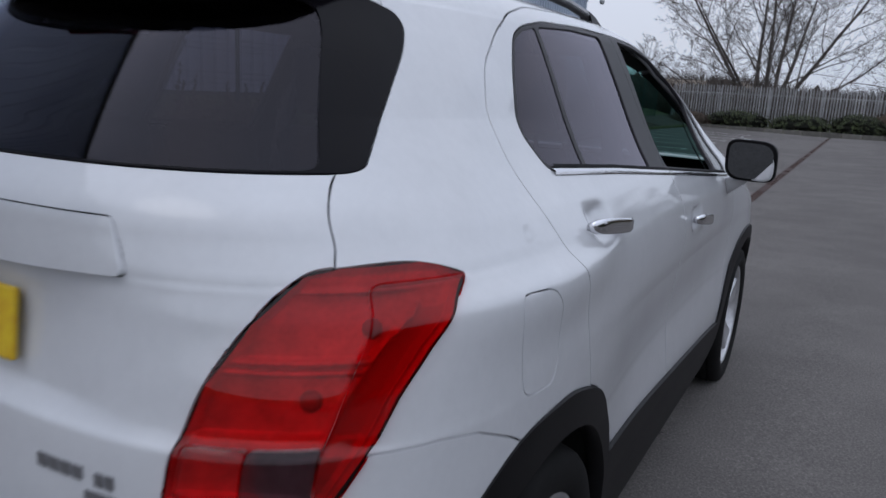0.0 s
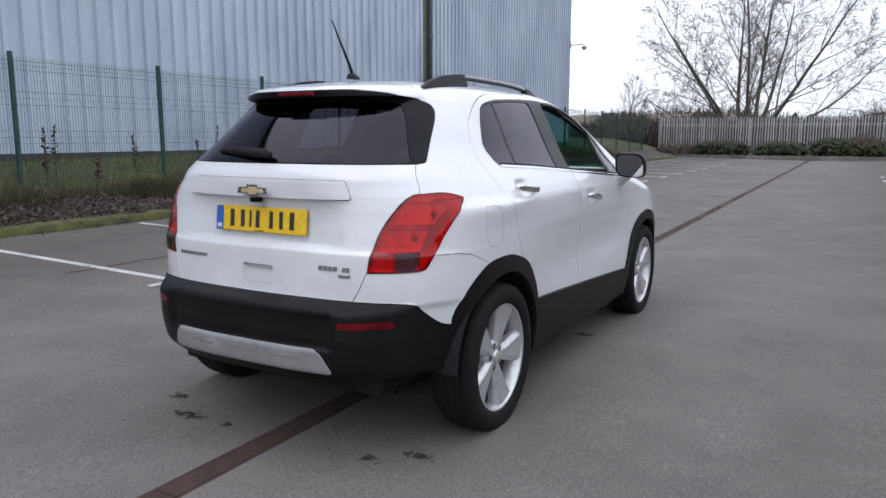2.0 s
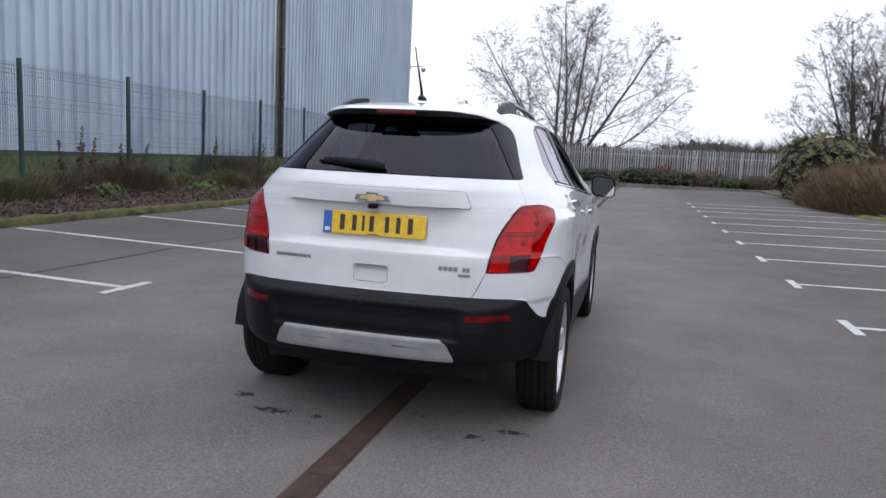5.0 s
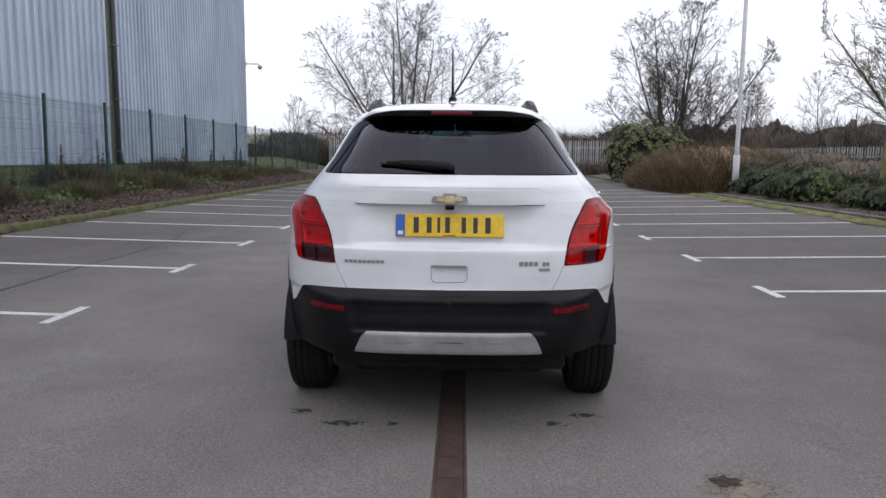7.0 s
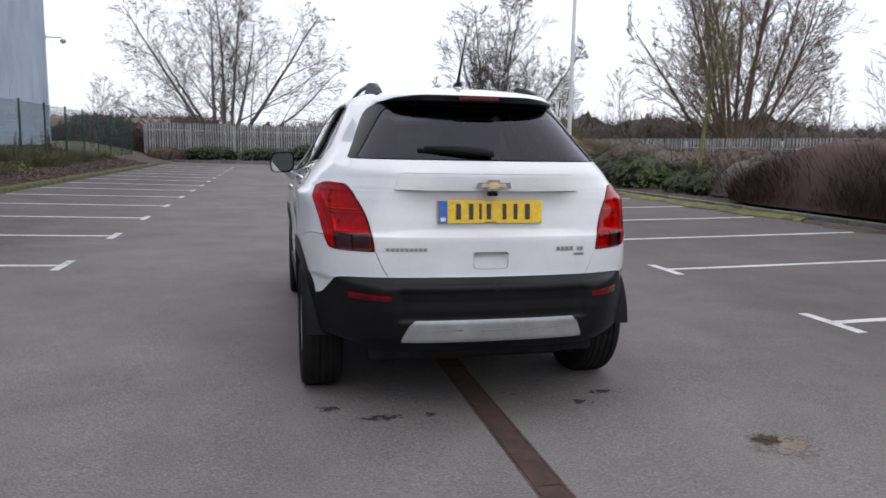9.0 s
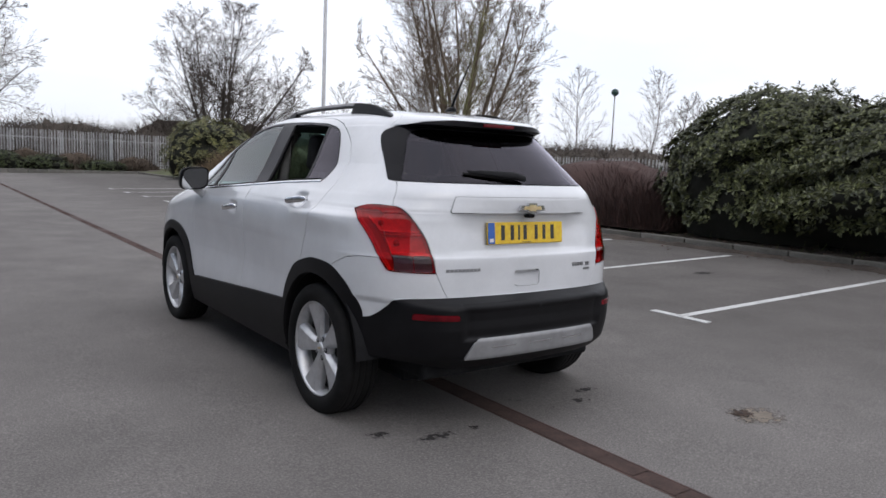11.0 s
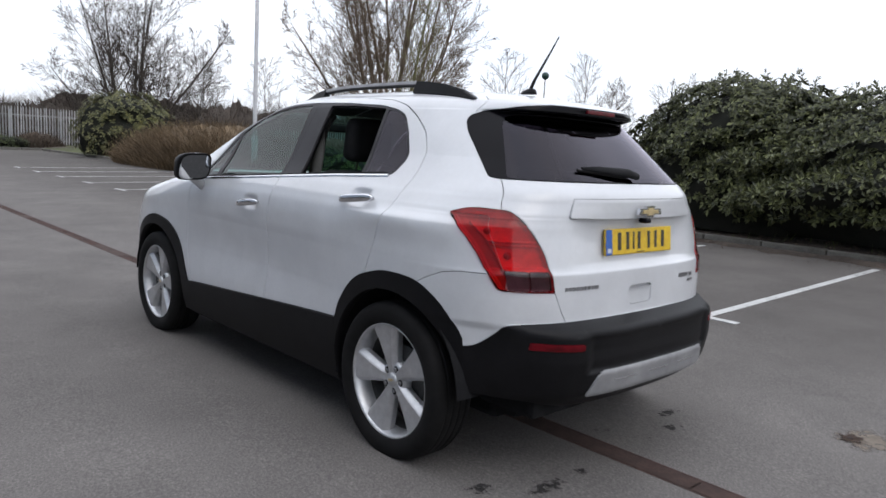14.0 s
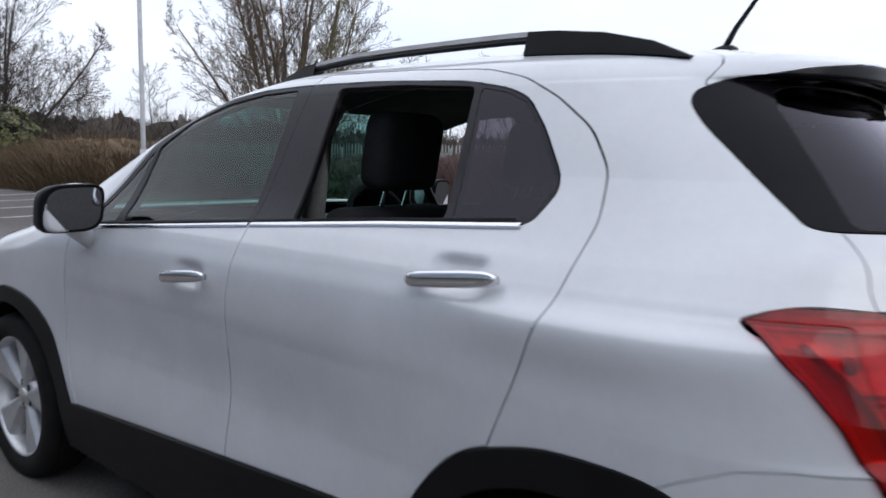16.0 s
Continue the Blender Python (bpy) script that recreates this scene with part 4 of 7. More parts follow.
# shrubs along the far fence
for k, (x, y, rx, h) in enumerate([(-5.0, 44.9, 2.2, 1.0), (-1.6, 44.8, 1.9, 0.95), (1.2, 44.7, 1.6, 1.15), (3.6, 44.9, 1.7, 0.95), (6.6, 44.9, 1.6, 0.7)]):
    leafy("low_shrub", "low dark evergreen shrub in front of a fence", "shrub", x, y, rx * 0.85, 0.8, h * 0.9, SHRUB, 0.10, 4200, 80 + k, 0.4)
for k, (x, y, rx, ry, h) in enumerate([(-7.6, 44.8, 1.4, 0.9, 0.9), (2.6, 45.3, 1.5, 0.6, 1.4), (5.2, 45.2, 1.6, 0.6, 1.3), (8.5, 45.3, 1.5, 0.6, 1.1)]):
    twiggy("scrub_patch", "brown leafless brambles in front of a fence", "shrub", x, y, rx, ry, h, TWIG_BROWN, 2500, 90 + k, 0.014)
# the band of scrub and woodland beyond the fences
for k, (x, y, h) in enumerate([(-12.5, 50, 3.5), (-7.0, 50.5, 3.3), (-1.0, 51, 3.0), (5.0, 51.5, 3.3), (11.0, 51, 3.4), (17.0, 49, 4.2), (19.5, 43, 4.0), (21.5, 37, 3.7), (24.5, 27, 3.0), (26.0, 20, 2.8), (27.5, 13, 2.5), (28.5, 6, 2.5)]):
    twiggy("far_scrub", "dark brown leafless thicket behind a fence", "scrub", x, y, 3.8, 3.2, h, TWIG_DARK, 6500, 400 + k, 0.018, 2.6, 0.6, z0=0.0, rough=0.3, core=0.8, kind="stuff")
for k, (x, y, rx, ry, h) in enumerate([(-17, 60, 6, 4, 2.6), (-8, 57, 6, 3, 2.0), (1, 57, 6, 3, 2.2), (6.5, 54, 5, 3, 3.9), (14, 55, 6, 3, 4.6), (22, 55, 7, 4, 4.6), (30, 52, 7, 5, 4.8), (27, 40, 5, 5, 3.2), (35, 46, 8, 5, 4.8), (32, 30, 5, 5, 2.4), (40, 38, 7, 5, 3.6), (48, 32, 8, 6, 3.6), (30, 20, 5, 6, 2.2), (40, 22, 8, 6, 2.9), (55, 22, 9, 7, 3.6)]):
    twiggy("far_scrub", "brown leafless scrub and brambles behind a fence", "scrub", x, y, rx, ry, h, TWIG_DARK if k % 3 else TWIG_GREY, 5200, 120 + k, 0.03, 2.2, 0.6, z0=0.0, rough=0.35, core=0.75, kind="stuff")
for k in range(26):
    a = radians(-35 + k * 5.2)
    d = 105 + 14 * math.sin(k * 2.3)
    twiggy("far_wood", "dull brown line of distant winter woodland", "woodland", d * math.sin(a), d * math.cos(a), 15, 6, 5.0 + 0.9 * math.sin(k * 1.7), FAR_WOOD, 5200, 160 + k, 0.07, 3.0, 0.7, z0=0.0, rough=0.15, core=0.7, kind="stuff")
s = thing("far_shed", "long low brown roof of a distant shed", "building")
part("wall", box_bm(-36, -8.5, 74, 82, 0.0, 2.7), CONCRETE, s)
bm = bmesh.new()
rv = [bm.verts.new(p) for p in ((-37, 73, 2.6), (-8, 73, 2.6), (-9, 78, 3.7), (-36, 78, 3.7), (-8, 83, 2.6), (-37, 83, 2.6))]
for f in ((0, 1, 2, 3), (3, 2, 4, 5), (1, 4, 2), (0, 3, 5)):
    bm.faces.new([rv[i] for i in f])
part("roof", bm, ROOF_BROWN, s)


# ---- litter, weeds and grass on the verges ----
def leaf_litter():
    rng = random.Random(77)
    verts, faces = [], []
    spots = [(-9.2, -7.15, -2, 36, 38000, 0.050), (8.35, 10.3, 0, 24, 5000, 0.04), (-7.0, -6.5, -1, 30, 260, 0.03), (7.3, 8.1, -2, 12, 260, 0.03)]
    for x0, x1, y0, y1, n, size in spots:
        for _ in range(n):
            x, y = rng.uniform(x0, x1), y0 + (y1 - y0) * rng.random() ** 1.35
            z = (lot_z(x) if LOT_X0 < x < LOT_X1 else ground_z(x, y) + 0.02) + rng.uniform(0.005, 0.06 if x < -7 else 0.02)
            d = Vector((rng.gauss(0, 1), rng.gauss(0, 1), rng.gauss(0, 0.35))).normalized()
            w = d.orthogonal().normalized()
            w.rotate(Matrix.Rotation(rng.uniform(-0.7, 0.7), 3, d))
            L = size * rng.uniform(0.6, 1.5)
            p = Vector((x, y, z))
            b = len(verts)
            verts += [p, p + d * L * 0.5 + w * L * 0.33, p + d * L, p + d * L * 0.5 - w * L * 0.33]
            faces.append((b, b + 1, b + 2, b + 3))
    tagged(new("leaf_litter", mesh_of("leaf_litter", verts, faces, LITTER)), "dead brown leaves lying on the verges", "leaf litter", kind="stuff")


leaf_litter()


def grass_blades():
    rng = random.Random(78)
    verts, faces = [], []
    for _ in range(30000):
        x, y = rng.uniform(-11.9, -8.6) if rng.random() < 0.85 else rng.uniform(8.3, 10.5), rng.uniform(-3, 34)
        if x > 0 and rng.random() < 0.6:
            continue
        if x > -9.25 and x < 0 and noise.noise((x, y * 0.7, 5)) < 0.1:
            continue
        z = ground_z(x, y) - 0.02
        h = rng.uniform(0.06, 0.2)
        d = Vector((rng.gauss(0, 0.4), rng.gauss(0, 0.4), 1)) * h
        w = Vector((rng.gauss(0, 1), rng.gauss(0, 1), 0)).normalized() * 0.008
        p = Vector((x, y, z))
        b = len(verts)
        verts += [p - w, p + w, p + d]
        faces.append((b, b + 1, b + 2))
    tagged(new("grass", mesh_of("grass", verts, faces, BLADE)), "tufts of rough green grass on the bank", "grass", kind="stuff")


grass_blades()


def dead_weed(x, y, height, seed):
    rng = random.Random(seed)
    wd = thing("dead_weed", "tall dead brown dock stalk on the bank", "weed", "dead weeds")
    z = ground_z(x, y) - 0.03
    v, f = [], []
    top = Vector((x + rng.gauss(0, 0.08), y + rng.gauss(0, 0.08), z + height))
    tube(v, f, [(x, y, z), Vector((x, y, z)).lerp(top, 0.5), top], [0.012, 0.009, 0.004], 4)
    part("stalk", mesh_of("stalk", v, f, TWIG_BROWN), None, wd)
    v, f = [], []
    for _ in range(90):
        u = rng.uniform(0.35, 1.0)
        p = Vector((x, y, z)).lerp(top, u)
        a = rng.uniform(0, 2 * math.pi)
        d = Vector((math.cos(a), math.sin(a), rng.uniform(0.1, 0.9))).normalized() * rng.uniform(0.05, 0.16) * (1.25 - u)
        w = d.orthogonal().normalized() * 0.018
        b = len(v)
        v += [p, p + d * 0.6 + w, p + d, p + d * 0.6 - w]
        f.append((b, b + 1, b + 2, b + 3))
    part("seed_spike", mesh_of("seed_spike", v, f, TWIG_BROWN), None, wd)


for k, (x, y, r, h) in enumerate([(-8.5, 6.3, 0.5, 0.55), (-8.9, 9.4, 0.7, 0.8), (-8.6, 12.6, 0.6, 0.6), (-9.6, 14.2, 0.8, 0.9), (-8.7, 17.5, 0.8, 0.75), (-9.7, 20.5, 1.0, 1.0), (-8.8, 24.0, 0.9, 0.8)]):
    twiggy("bramble", "tangled brown bramble bush on the grass bank", "shrub", x, y, r, r * 1.5, h * 0.9, TWIG_BROWN if k % 2 else TWIG_OLIVE, 3200, 700 + k, 0.004, 2.0, 0.15, rough=0.4, core=0.0)
for k, (x, y, r, h) in enumerate([(-8.3, 8.0, 0.35, 0.28), (-8.1, 11.0, 0.4, 0.3), (-8.4, 14.9, 0.5, 0.4), (-8.2, 19.5, 0.5, 0.4)]):
    leafy("low_shrub", "low green weeds on the bank by a kerb", "shrub", x, y, r, r * 1.4, h, SHRUB_BRIGHT, 0.05, 1500, 720 + k, 0.4, core=False)
_r = random.Random(91)
for k in range(34):
    dead_weed(_r.uniform(-9.9, -8.7), 2.5 + 28 * _r.random() ** 1.3, _r.uniform(0.6, 1.25), 400 + k)
for k, (y, h) in enumerate([(4.7, 1.1), (7.9, 0.9), (8.2, 1.2), (8.5, 1.0), (9.4, 0.9)]):
    dead_weed(-9.0, y, h, 340 + k)


# ---- the car: outer skin as plan outlines stacked by height ----
# u runs from the middle of the tail (0) round the corner (1), along the side (2) to the middle of the nose (3);
# negative u is the other side of the car.
Z_KEYS = [0.24, 0.34, 0.42, 0.55, 0.655, 0.668, 0.69, 0.80, 0.88, 0.90, 0.95, 1.05, 1.095, 1.105, 1.13, 1.165, 1.18, 1.24, 1.30, 1.42, 1.515, 1.525, 1.535, 1.56, 1.58, 1.60, 1.622, 1.636, 1.643, 1.646]
REAR_Y = [0.2, 0.1, 0.055, 0.045, 0.048, 0.05, 0.055, 0.062, 0.066, 0.078, 0.088, 0.102, 0.103, 0.103, 0.102, 0.102, 0.104, 0.14, 0.195, 0.315, 0.415, 0.424, 0.432, 0.448, 0.472, 0.53, 0.68, 0.9, 1.13, 1.36]
REAR_D = [0.55, 0.62, 0.68, 0.70, 0.72, 0.74, 0.85, 0.90, 0.92, 0.92, 0.93, 0.95, 0.95, 0.98, 0.98, 0.97, 0.96, 0.92, 0.90, 0.86, 0.84, 0.84, 0.88, 0.86, 0.82, 0.76, 0.62, 0.44, 0.24, 0.04]
REAR_N = [2.8, 2.9, 3.0, 3.0, 3.1, 3.2, 3.8, 4.0, 4.0, 4.0, 4.0, 3.9, 3.8, 3.8, 3.7, 3.6, 3.6, 3.5, 3.4, 3.2, 3.1, 3.1, 3.1, 3.0, 2.9, 2.7, 2.5, 2.4, 2.2, 2.0]
HALF_W = [0.835, 0.862, 0.875, 0.884, 0.886, 0.886, 0.887, 0.888, 0.887, 0.887, 0.884, 0.868, 0.848, 0.843, 0.828, 0.805, 0.793, 0.752, 0.718, 0.657, 0.606, 0.600, 0.594, 0.573, 0.550, 0.510, 0.435, 0.330, 0.190, 0.02]
FRONT_Y = [3.98, 4.1, 4.15, 4.18, 4.18, 4.18, 4.18, 4.17, 4.14, 4.13, 4.06, 3.6, 3.36, 3.32, 3.24, 3.15, 3.11, 3.0, 2.88, 2.62, 2.37, 2.345, 2.32, 2.235, 2.16, 2.07, 1.93, 1.78, 1.6, 1.42]
FRONT_D = [0.75, 0.8, 0.85, 0.88, 0.9, 0.9, 0.9, 0.95, 1.0, 1.0, 1.0, 0.85, 0.66, 0.6, 0.52, 0.46, 0.44, 0.4, 0.36, 0.29, 0.26, 0.26, 0.26, 0.28, 0.3, 0.32, 0.34, 0.32, 0.2, 0.04]
FRONT_N = [2.6] * 11 + [2.8] * 19
WHEEL_Z, WHEEL_R, AXLES = 0.340, 0.348, (0.730, 3.292)


def eased(table, fine):
    """A smooth monotone curve through a table over the heights, sampled finely."""
    x, y = np.array(Z_KEYS), np.array(table, float)
    h, d = np.diff(x), np.diff(y) / np.diff(x)
    m = np.zeros(len(x))
    w1, w2 = 2 * h[1:] + h[:-1], h[1:] + 2 * h[:-1]
    same = d[:-1] * d[1:] > 0
    with np.errstate(divide="ignore", invalid="ignore"):
        m[1:-1] = np.where(same, (w1 + w2) / (w1 / d[:-1] + w2 / d[1:]), 0.0)
    m[0], m[-1] = d[0], d[-1]
    i = np.clip(np.searchsorted(x, fine, "right") - 1, 0, len(h) - 1)
    t, hh = (fine - x[i]) / h[i], h[i]
    return (2 * t**3 - 3 * t**2 + 1) * y[i] + (t**3 - 2 * t**2 + t) * hh * m[i] + (3 * t**2 - 2 * t**3) * y[i + 1] + (t**3 - t**2) * hh * m[i + 1]


FINE_Z = np.linspace(Z_KEYS[0], Z_KEYS[-1], 7031)
FINE = {k: eased(t, FINE_Z) for k, t in dict(ry=REAR_Y, rd=REAR_D, rn=REAR_N, w=HALF_W, fy=FRONT_Y, fd=FRONT_D, fn=FRONT_N).items()}


def skin(u, z, proud=0.0):
    """Points of the car's outer skin, as arrays, for places u round the car at heights z."""
    u, z = np.broadcast_arrays(np.asarray(u, float), np.asarray(z, float))
    a = np.abs(u)
    ry, rd, rn, w, fy, fd, fn = (np.interp(z, FINE_Z, FINE[k]) for k in ("ry", "rd", "rn", "w", "fy", "fd", "fn"))
    ang = np.where(a <= 1, a, np.where(a >= 2, 3 - a, 1.0)).clip(0, 1) * math.pi / 2
    n = np.where(a <= 1.5, rn, fn)
    s, c = np.sin(ang), np.cos(ang)
    r = (s**n + c**n) ** (-1 / n)
    y_r, y_f = ry + rd * (1 - c * r), fy - fd * (1 - c * r)
    y0, y1 = ry + rd, fy - fd
    y = np.where(a <= 1, y_r, np.where(a >= 2, y_f, y0 + (y1 - y0) * (a - 1)))
    # the bumper stands out below the tailgate and fades round the corner
    fade = np.clip((0.60 - a) / 0.24, 0, 1)
    y = y - np.interp(z, [0.24, 0.34, 0.42, 0.55, 0.645, 0.662, 0.690], [0.03, 0.055, 0.09, 0.105, 0.102, 0.090, 0.0]) * fade * fade * (3 - 2 * fade)
    # the lip of the roof spoiler
    lip = np.clip((0.60 - a) / 0.16, 0, 1)
    y = y - np.interp(z, [1.524, 1.534, 1.56, 1.58, 1.60, 1.622], [0.0, 0.080, 0.098, 0.087, 0.032, 0.0]) * lip * lip * (3 - 2 * lip)
    # the number plate sits in a shallow hollow with a lip under it; the middle of the bumper is set back
    hollow_w = np.clip((0.34 - a) / 0.13, 0, 1)
    y = y + np.interp(z, [0.868, 0.888, 0.918, 1.0, 1.06, 1.095], [0.0, 0.0, 0.014, 0.011, 0.006, 0.0]) * hollow_w * hollow_w * (3 - 2 * hollow_w)
    inset = np.clip((0.336 - a) / 0.040, 0, 1)
    y = y + np.interp(z, [0.498, 0.515, 0.60, 0.64, 0.66], [0.0, 0.016, 0.016, 0.010, 0.0]) * inset * inset * (3 - 2 * inset)
    x = w * np.where((a <= 1) | (a >= 2), s * r, 1.0)
    # swell over the wheels, hollow along the lower doors, cabin drawn in to the rear
    low = np.clip((1.12 - z) / 0.25, 0, 1) * np.clip((z - 0.25) / 0.2, 0, 1)
    side = np.clip(s * r, 0, 1) ** 6
    swell = 0.006 * np.exp(-(((y - AXLES[0]) / 0.5) ** 2)) + 0.003 * np.exp(-(((y - AXLES[1]) / 0.55) ** 2))
    hollow = -0.030 * np.exp(-(((y - 2.0) / 0.85) ** 4)) * np.exp(-(((z - 0.70) / 0.17) ** 2)) - 0.012 * np.exp(-(((y - 2.0) / 1.0) ** 4))
    haunch = 0.026 * np.exp(-(((y - 0.60) / 0.40) ** 4)) * np.exp(-(((z - 1.055) / np.where(z > 1.055, 0.030, 0.070)) ** 2))
    x = x + side * (low * (swell + hollow) + haunch)
    for hy, hz in ((1.018, 1.112), (1.975, 1.006)):
        x = x - 0.020 * np.exp(-(((y - hy) / 0.062) ** 4) - ((z - hz) / 0.034) ** 4)
    x = x - side * 0.035 * np.clip((z - 1.12) / 0.2, 0, 1) * np.clip((1.5 - y) / 0.9, 0, 1) ** 2
    return np.stack([np.sign(u) * x + (u == 0) * 0.0, y, z * np.ones_like(y)], -1)


def skin_normal(u, z):
    e = 8e-4
    du, dz = skin(u + e, z) - skin(u - e, z), skin(u, z + e) - skin(u, z - e)
    n = np.cross(du, dz)
    n /= np.linalg.norm(n, axis=-1, keepdims=True) + 1e-12
    return n


# ---- the car: materials ----
def car_paint():
    m, n, l, b = material("white_car_paint")
    dirt = noise_node(n, l, 3.0, 6.0, 0.65)
    film = noise_node(n, l, 60.0, 3.0, 0.6)
    col = ramp(n, l, dirt, [(0.3, (0.56, 0.568, 0.585)), (0.7, (0.64, 0.648, 0.665))])
    l.new(blend(n, l, 0.06, col, ramp(n, l, film, [(0.3, (0.3,) * 3), (0.7, (0.7,) * 3)]), "OVERLAY"), b.inputs["Base Color"])
    b.inputs["Roughness"].default_value = 0.38
    b.inputs["Coat Weight"].default_value, b.inputs["Coat Roughness"].default_value = 1.0, 0.03
    b.inputs["Coat IOR"].default_value = 1.6
    return m


def black_plastic():
    m, n, l, b = material("grained_black_plastic")
    grain = noise_node(n, l, 420.0, 2.0, 0.6)
    dust = noise_node(n, l, 5.0, 6.0, 0.7)
    col = ramp(n, l, dust, [(0.35, (0.0035, 0.0034, 0.004)), (0.75, (0.009, 0.0085, 0.0098))])
    l.new(col, b.inputs["Base Color"])
    b.inputs["Roughness"].default_value, b.inputs["Specular IOR Level"].default_value = 0.46, 0.18
    bump(n, l, b, grain, 0.15, 0.0008)
    return m


def red_lens(name, colour, rough=0.12):
    m, n, l, b = material(name)
    cloud = noise_node(n, l, 9.0, 2.0, 0.5, stretch=(1, 1, 1.8))
    col = ramp(n, l, cloud, [(0.33, tuple(c * 0.42 for c in colour)), (0.52, tuple(c * 0.85 for c in colour)), (0.7, colour)])
    l.new(col, b.inputs["Base Color"])
    b.inputs["Roughness"].default_value = rough
    b.inputs["Coat Weight"].default_value, b.inputs["Coat Roughness"].default_value = 0.12, 0.06
    b.inputs["Specular IOR Level"].default_value = 0.15
    return m


def tyre_rubber():
    m, n, l, b = material("tyre_rubber")
    dust = noise_node(n, l, 14.0, 5.0, 0.7)
    l.new(ramp(n, l, dust, [(0.3, (0.005, 0.005, 0.005)), (0.75, (0.013, 0.012, 0.012))]), b.inputs["Base Color"])
    b.inputs["Roughness"].default_value, b.inputs["Specular IOR Level"].default_value = 0.8, 0.2
    return m


def alloy_metal():
    m, n, l, b = material("silver_alloy")
    dust = noise_node(n, l, 18.0, 5.0, 0.7)
    l.new(ramp(n, l, dust, [(0.3, (0.48, 0.48, 0.49)), (0.7, (0.64, 0.64, 0.65))]), b.inputs["Base Color"])
    b.inputs["Roughness"].default_value, b.inputs["Metallic"].default_value = 0.36, 0.65
    return m


PAINT = car_paint()
BLACK_PLASTIC = black_plastic()
GLOSS_BLACK = plain("gloss_black_trim", (0.005, 0.0045, 0.006), 0.12, 0.0, 0.0, 0.10)
MATT_BLACK = mottled("matt_black", (0.008, 0.008, 0.009), (0.016, 0.016, 0.017), 6.0, 60.0, 0.9, spec=0.2)
FRAME_BLACK = mottled("window_frame_film", (0.013, 0.012, 0.015), (0.022, 0.020, 0.024), 6.0, 80.0, 0.45, spec=0.25)
LENS_RED = thin_glass("red_lamp_lens", (1.0, 0.030, 0.045), 0.78, 1.45, 0.03)
LENS_DARK_RED = thin_glass("deep_red_lamp_lens", (1.0, 0.025, 0.04), 0.66, 1.45, 0.03)
LENS_SMOKE = thin_glass("smoked_lamp_lens", (0.60, 0.36, 0.42), 0.42, 1.45, 0.03)
LAMP_SILVER = mottled("lamp_silver", (0.55, 0.53, 0.53), (0.78, 0.75, 0.75), 30.0, 160.0, 0.32, 0.35)
LAMP_WEDGE = plain("lamp_inner_plastic", (0.58, 0.52, 0.52), 0.5)
LAMP_SEAT = plain("lamp_bulb_seat", (0.32, 0.28, 0.28), 0.6)
BUMPER_RED = red_lens("bumper_reflector", (0.14, 0.005, 0.010), 0.2)
REFLECTOR_RED = red_lens("red_reflector", (0.13, 0.005, 0.010), 0.25)
SILVER_PLASTIC = mottled("silver_painted_plastic", (0.25, 0.25, 0.255), (0.31, 0.31, 0.315), 3.0, 9.0, 0.45, 0.15)
CHROME = plain("chrome", (0.72, 0.72, 0.74), 0.12, 1.0)
ALLOY = alloy_metal()
RUBBER = tyre_rubber()
PLATE_YELLOW = mottled("yellow_plate", (0.62, 0.40, 0.012), (0.70, 0.46, 0.02), 6.0, 40.0, 0.35)
PLATE_BLUE = plain("blue_plate_band", (0.02, 0.10, 0.38), 0.35)
PLATE_BLACK = plain("plate_black", (0.02, 0.018, 0.015), 0.4)
LETTER_GREY = plain("dull_chrome_lettering", (0.27, 0.27, 0.28), 0.3, 0.7)
GOLD = mottled("gold_badge", (0.50, 0.38, 0.18), (0.66, 0.53, 0.30), 20.0, 90.0, 0.35, 0.4)
PRIVACY_GLASS = thin_glass("privacy_glass", (0.85, 0.76, 0.95), 0.12, 1.44, 0.015, (0.94, 0.89, 1.0))
CLEAR_GLASS = thin_glass("green_tinted_glass", (0.50, 0.92, 0.85), 0.48, 1.42)
SEAT_CLOTH = mottled("black_seat_cloth", (0.010, 0.010, 0.011), (0.022, 0.021, 0.022), 10.0, 200.0, 0.95)
TRIM_GREY = mottled("grey_trim", (0.085, 0.083, 0.08), (0.12, 0.118, 0.113), 6.0, 120.0, 0.85)
HEADLINING = mottled("grey_headlining", (0.05, 0.05, 0.05), (0.075, 0.073, 0.07), 6.0, 120.0, 0.95)
MIRROR = plain("mirror_silver", (0.26, 0.28, 0.30), 0.02, 1.0)


from mathutils import geometry, kdtree

# ---- the car: outlines of its panels ----
car = thing("car", "white compact five-door SUV with black lower cladding on alloy wheels", "car")
U_TABLE = np.concatenate([np.linspace(0, 1, 400), np.linspace(1, 2, 400)[1:], np.linspace(2, 3, 200)[1:]])


def u_of(y, z):
    """The place round the side at which the skin stands at y."""
    return float(np.interp(y, skin(U_TABLE, np.full_like(U_TABLE, z))[:, 1], U_TABLE))


def u_of_x(x, z):
    """The place round the tail at which the skin stands x off the middle."""
    u = U_TABLE[:400]
    return float(np.interp(abs(x), skin(u, np.full_like(u, z))[:, 0], u)) * (1 if x >= 0 else -1)


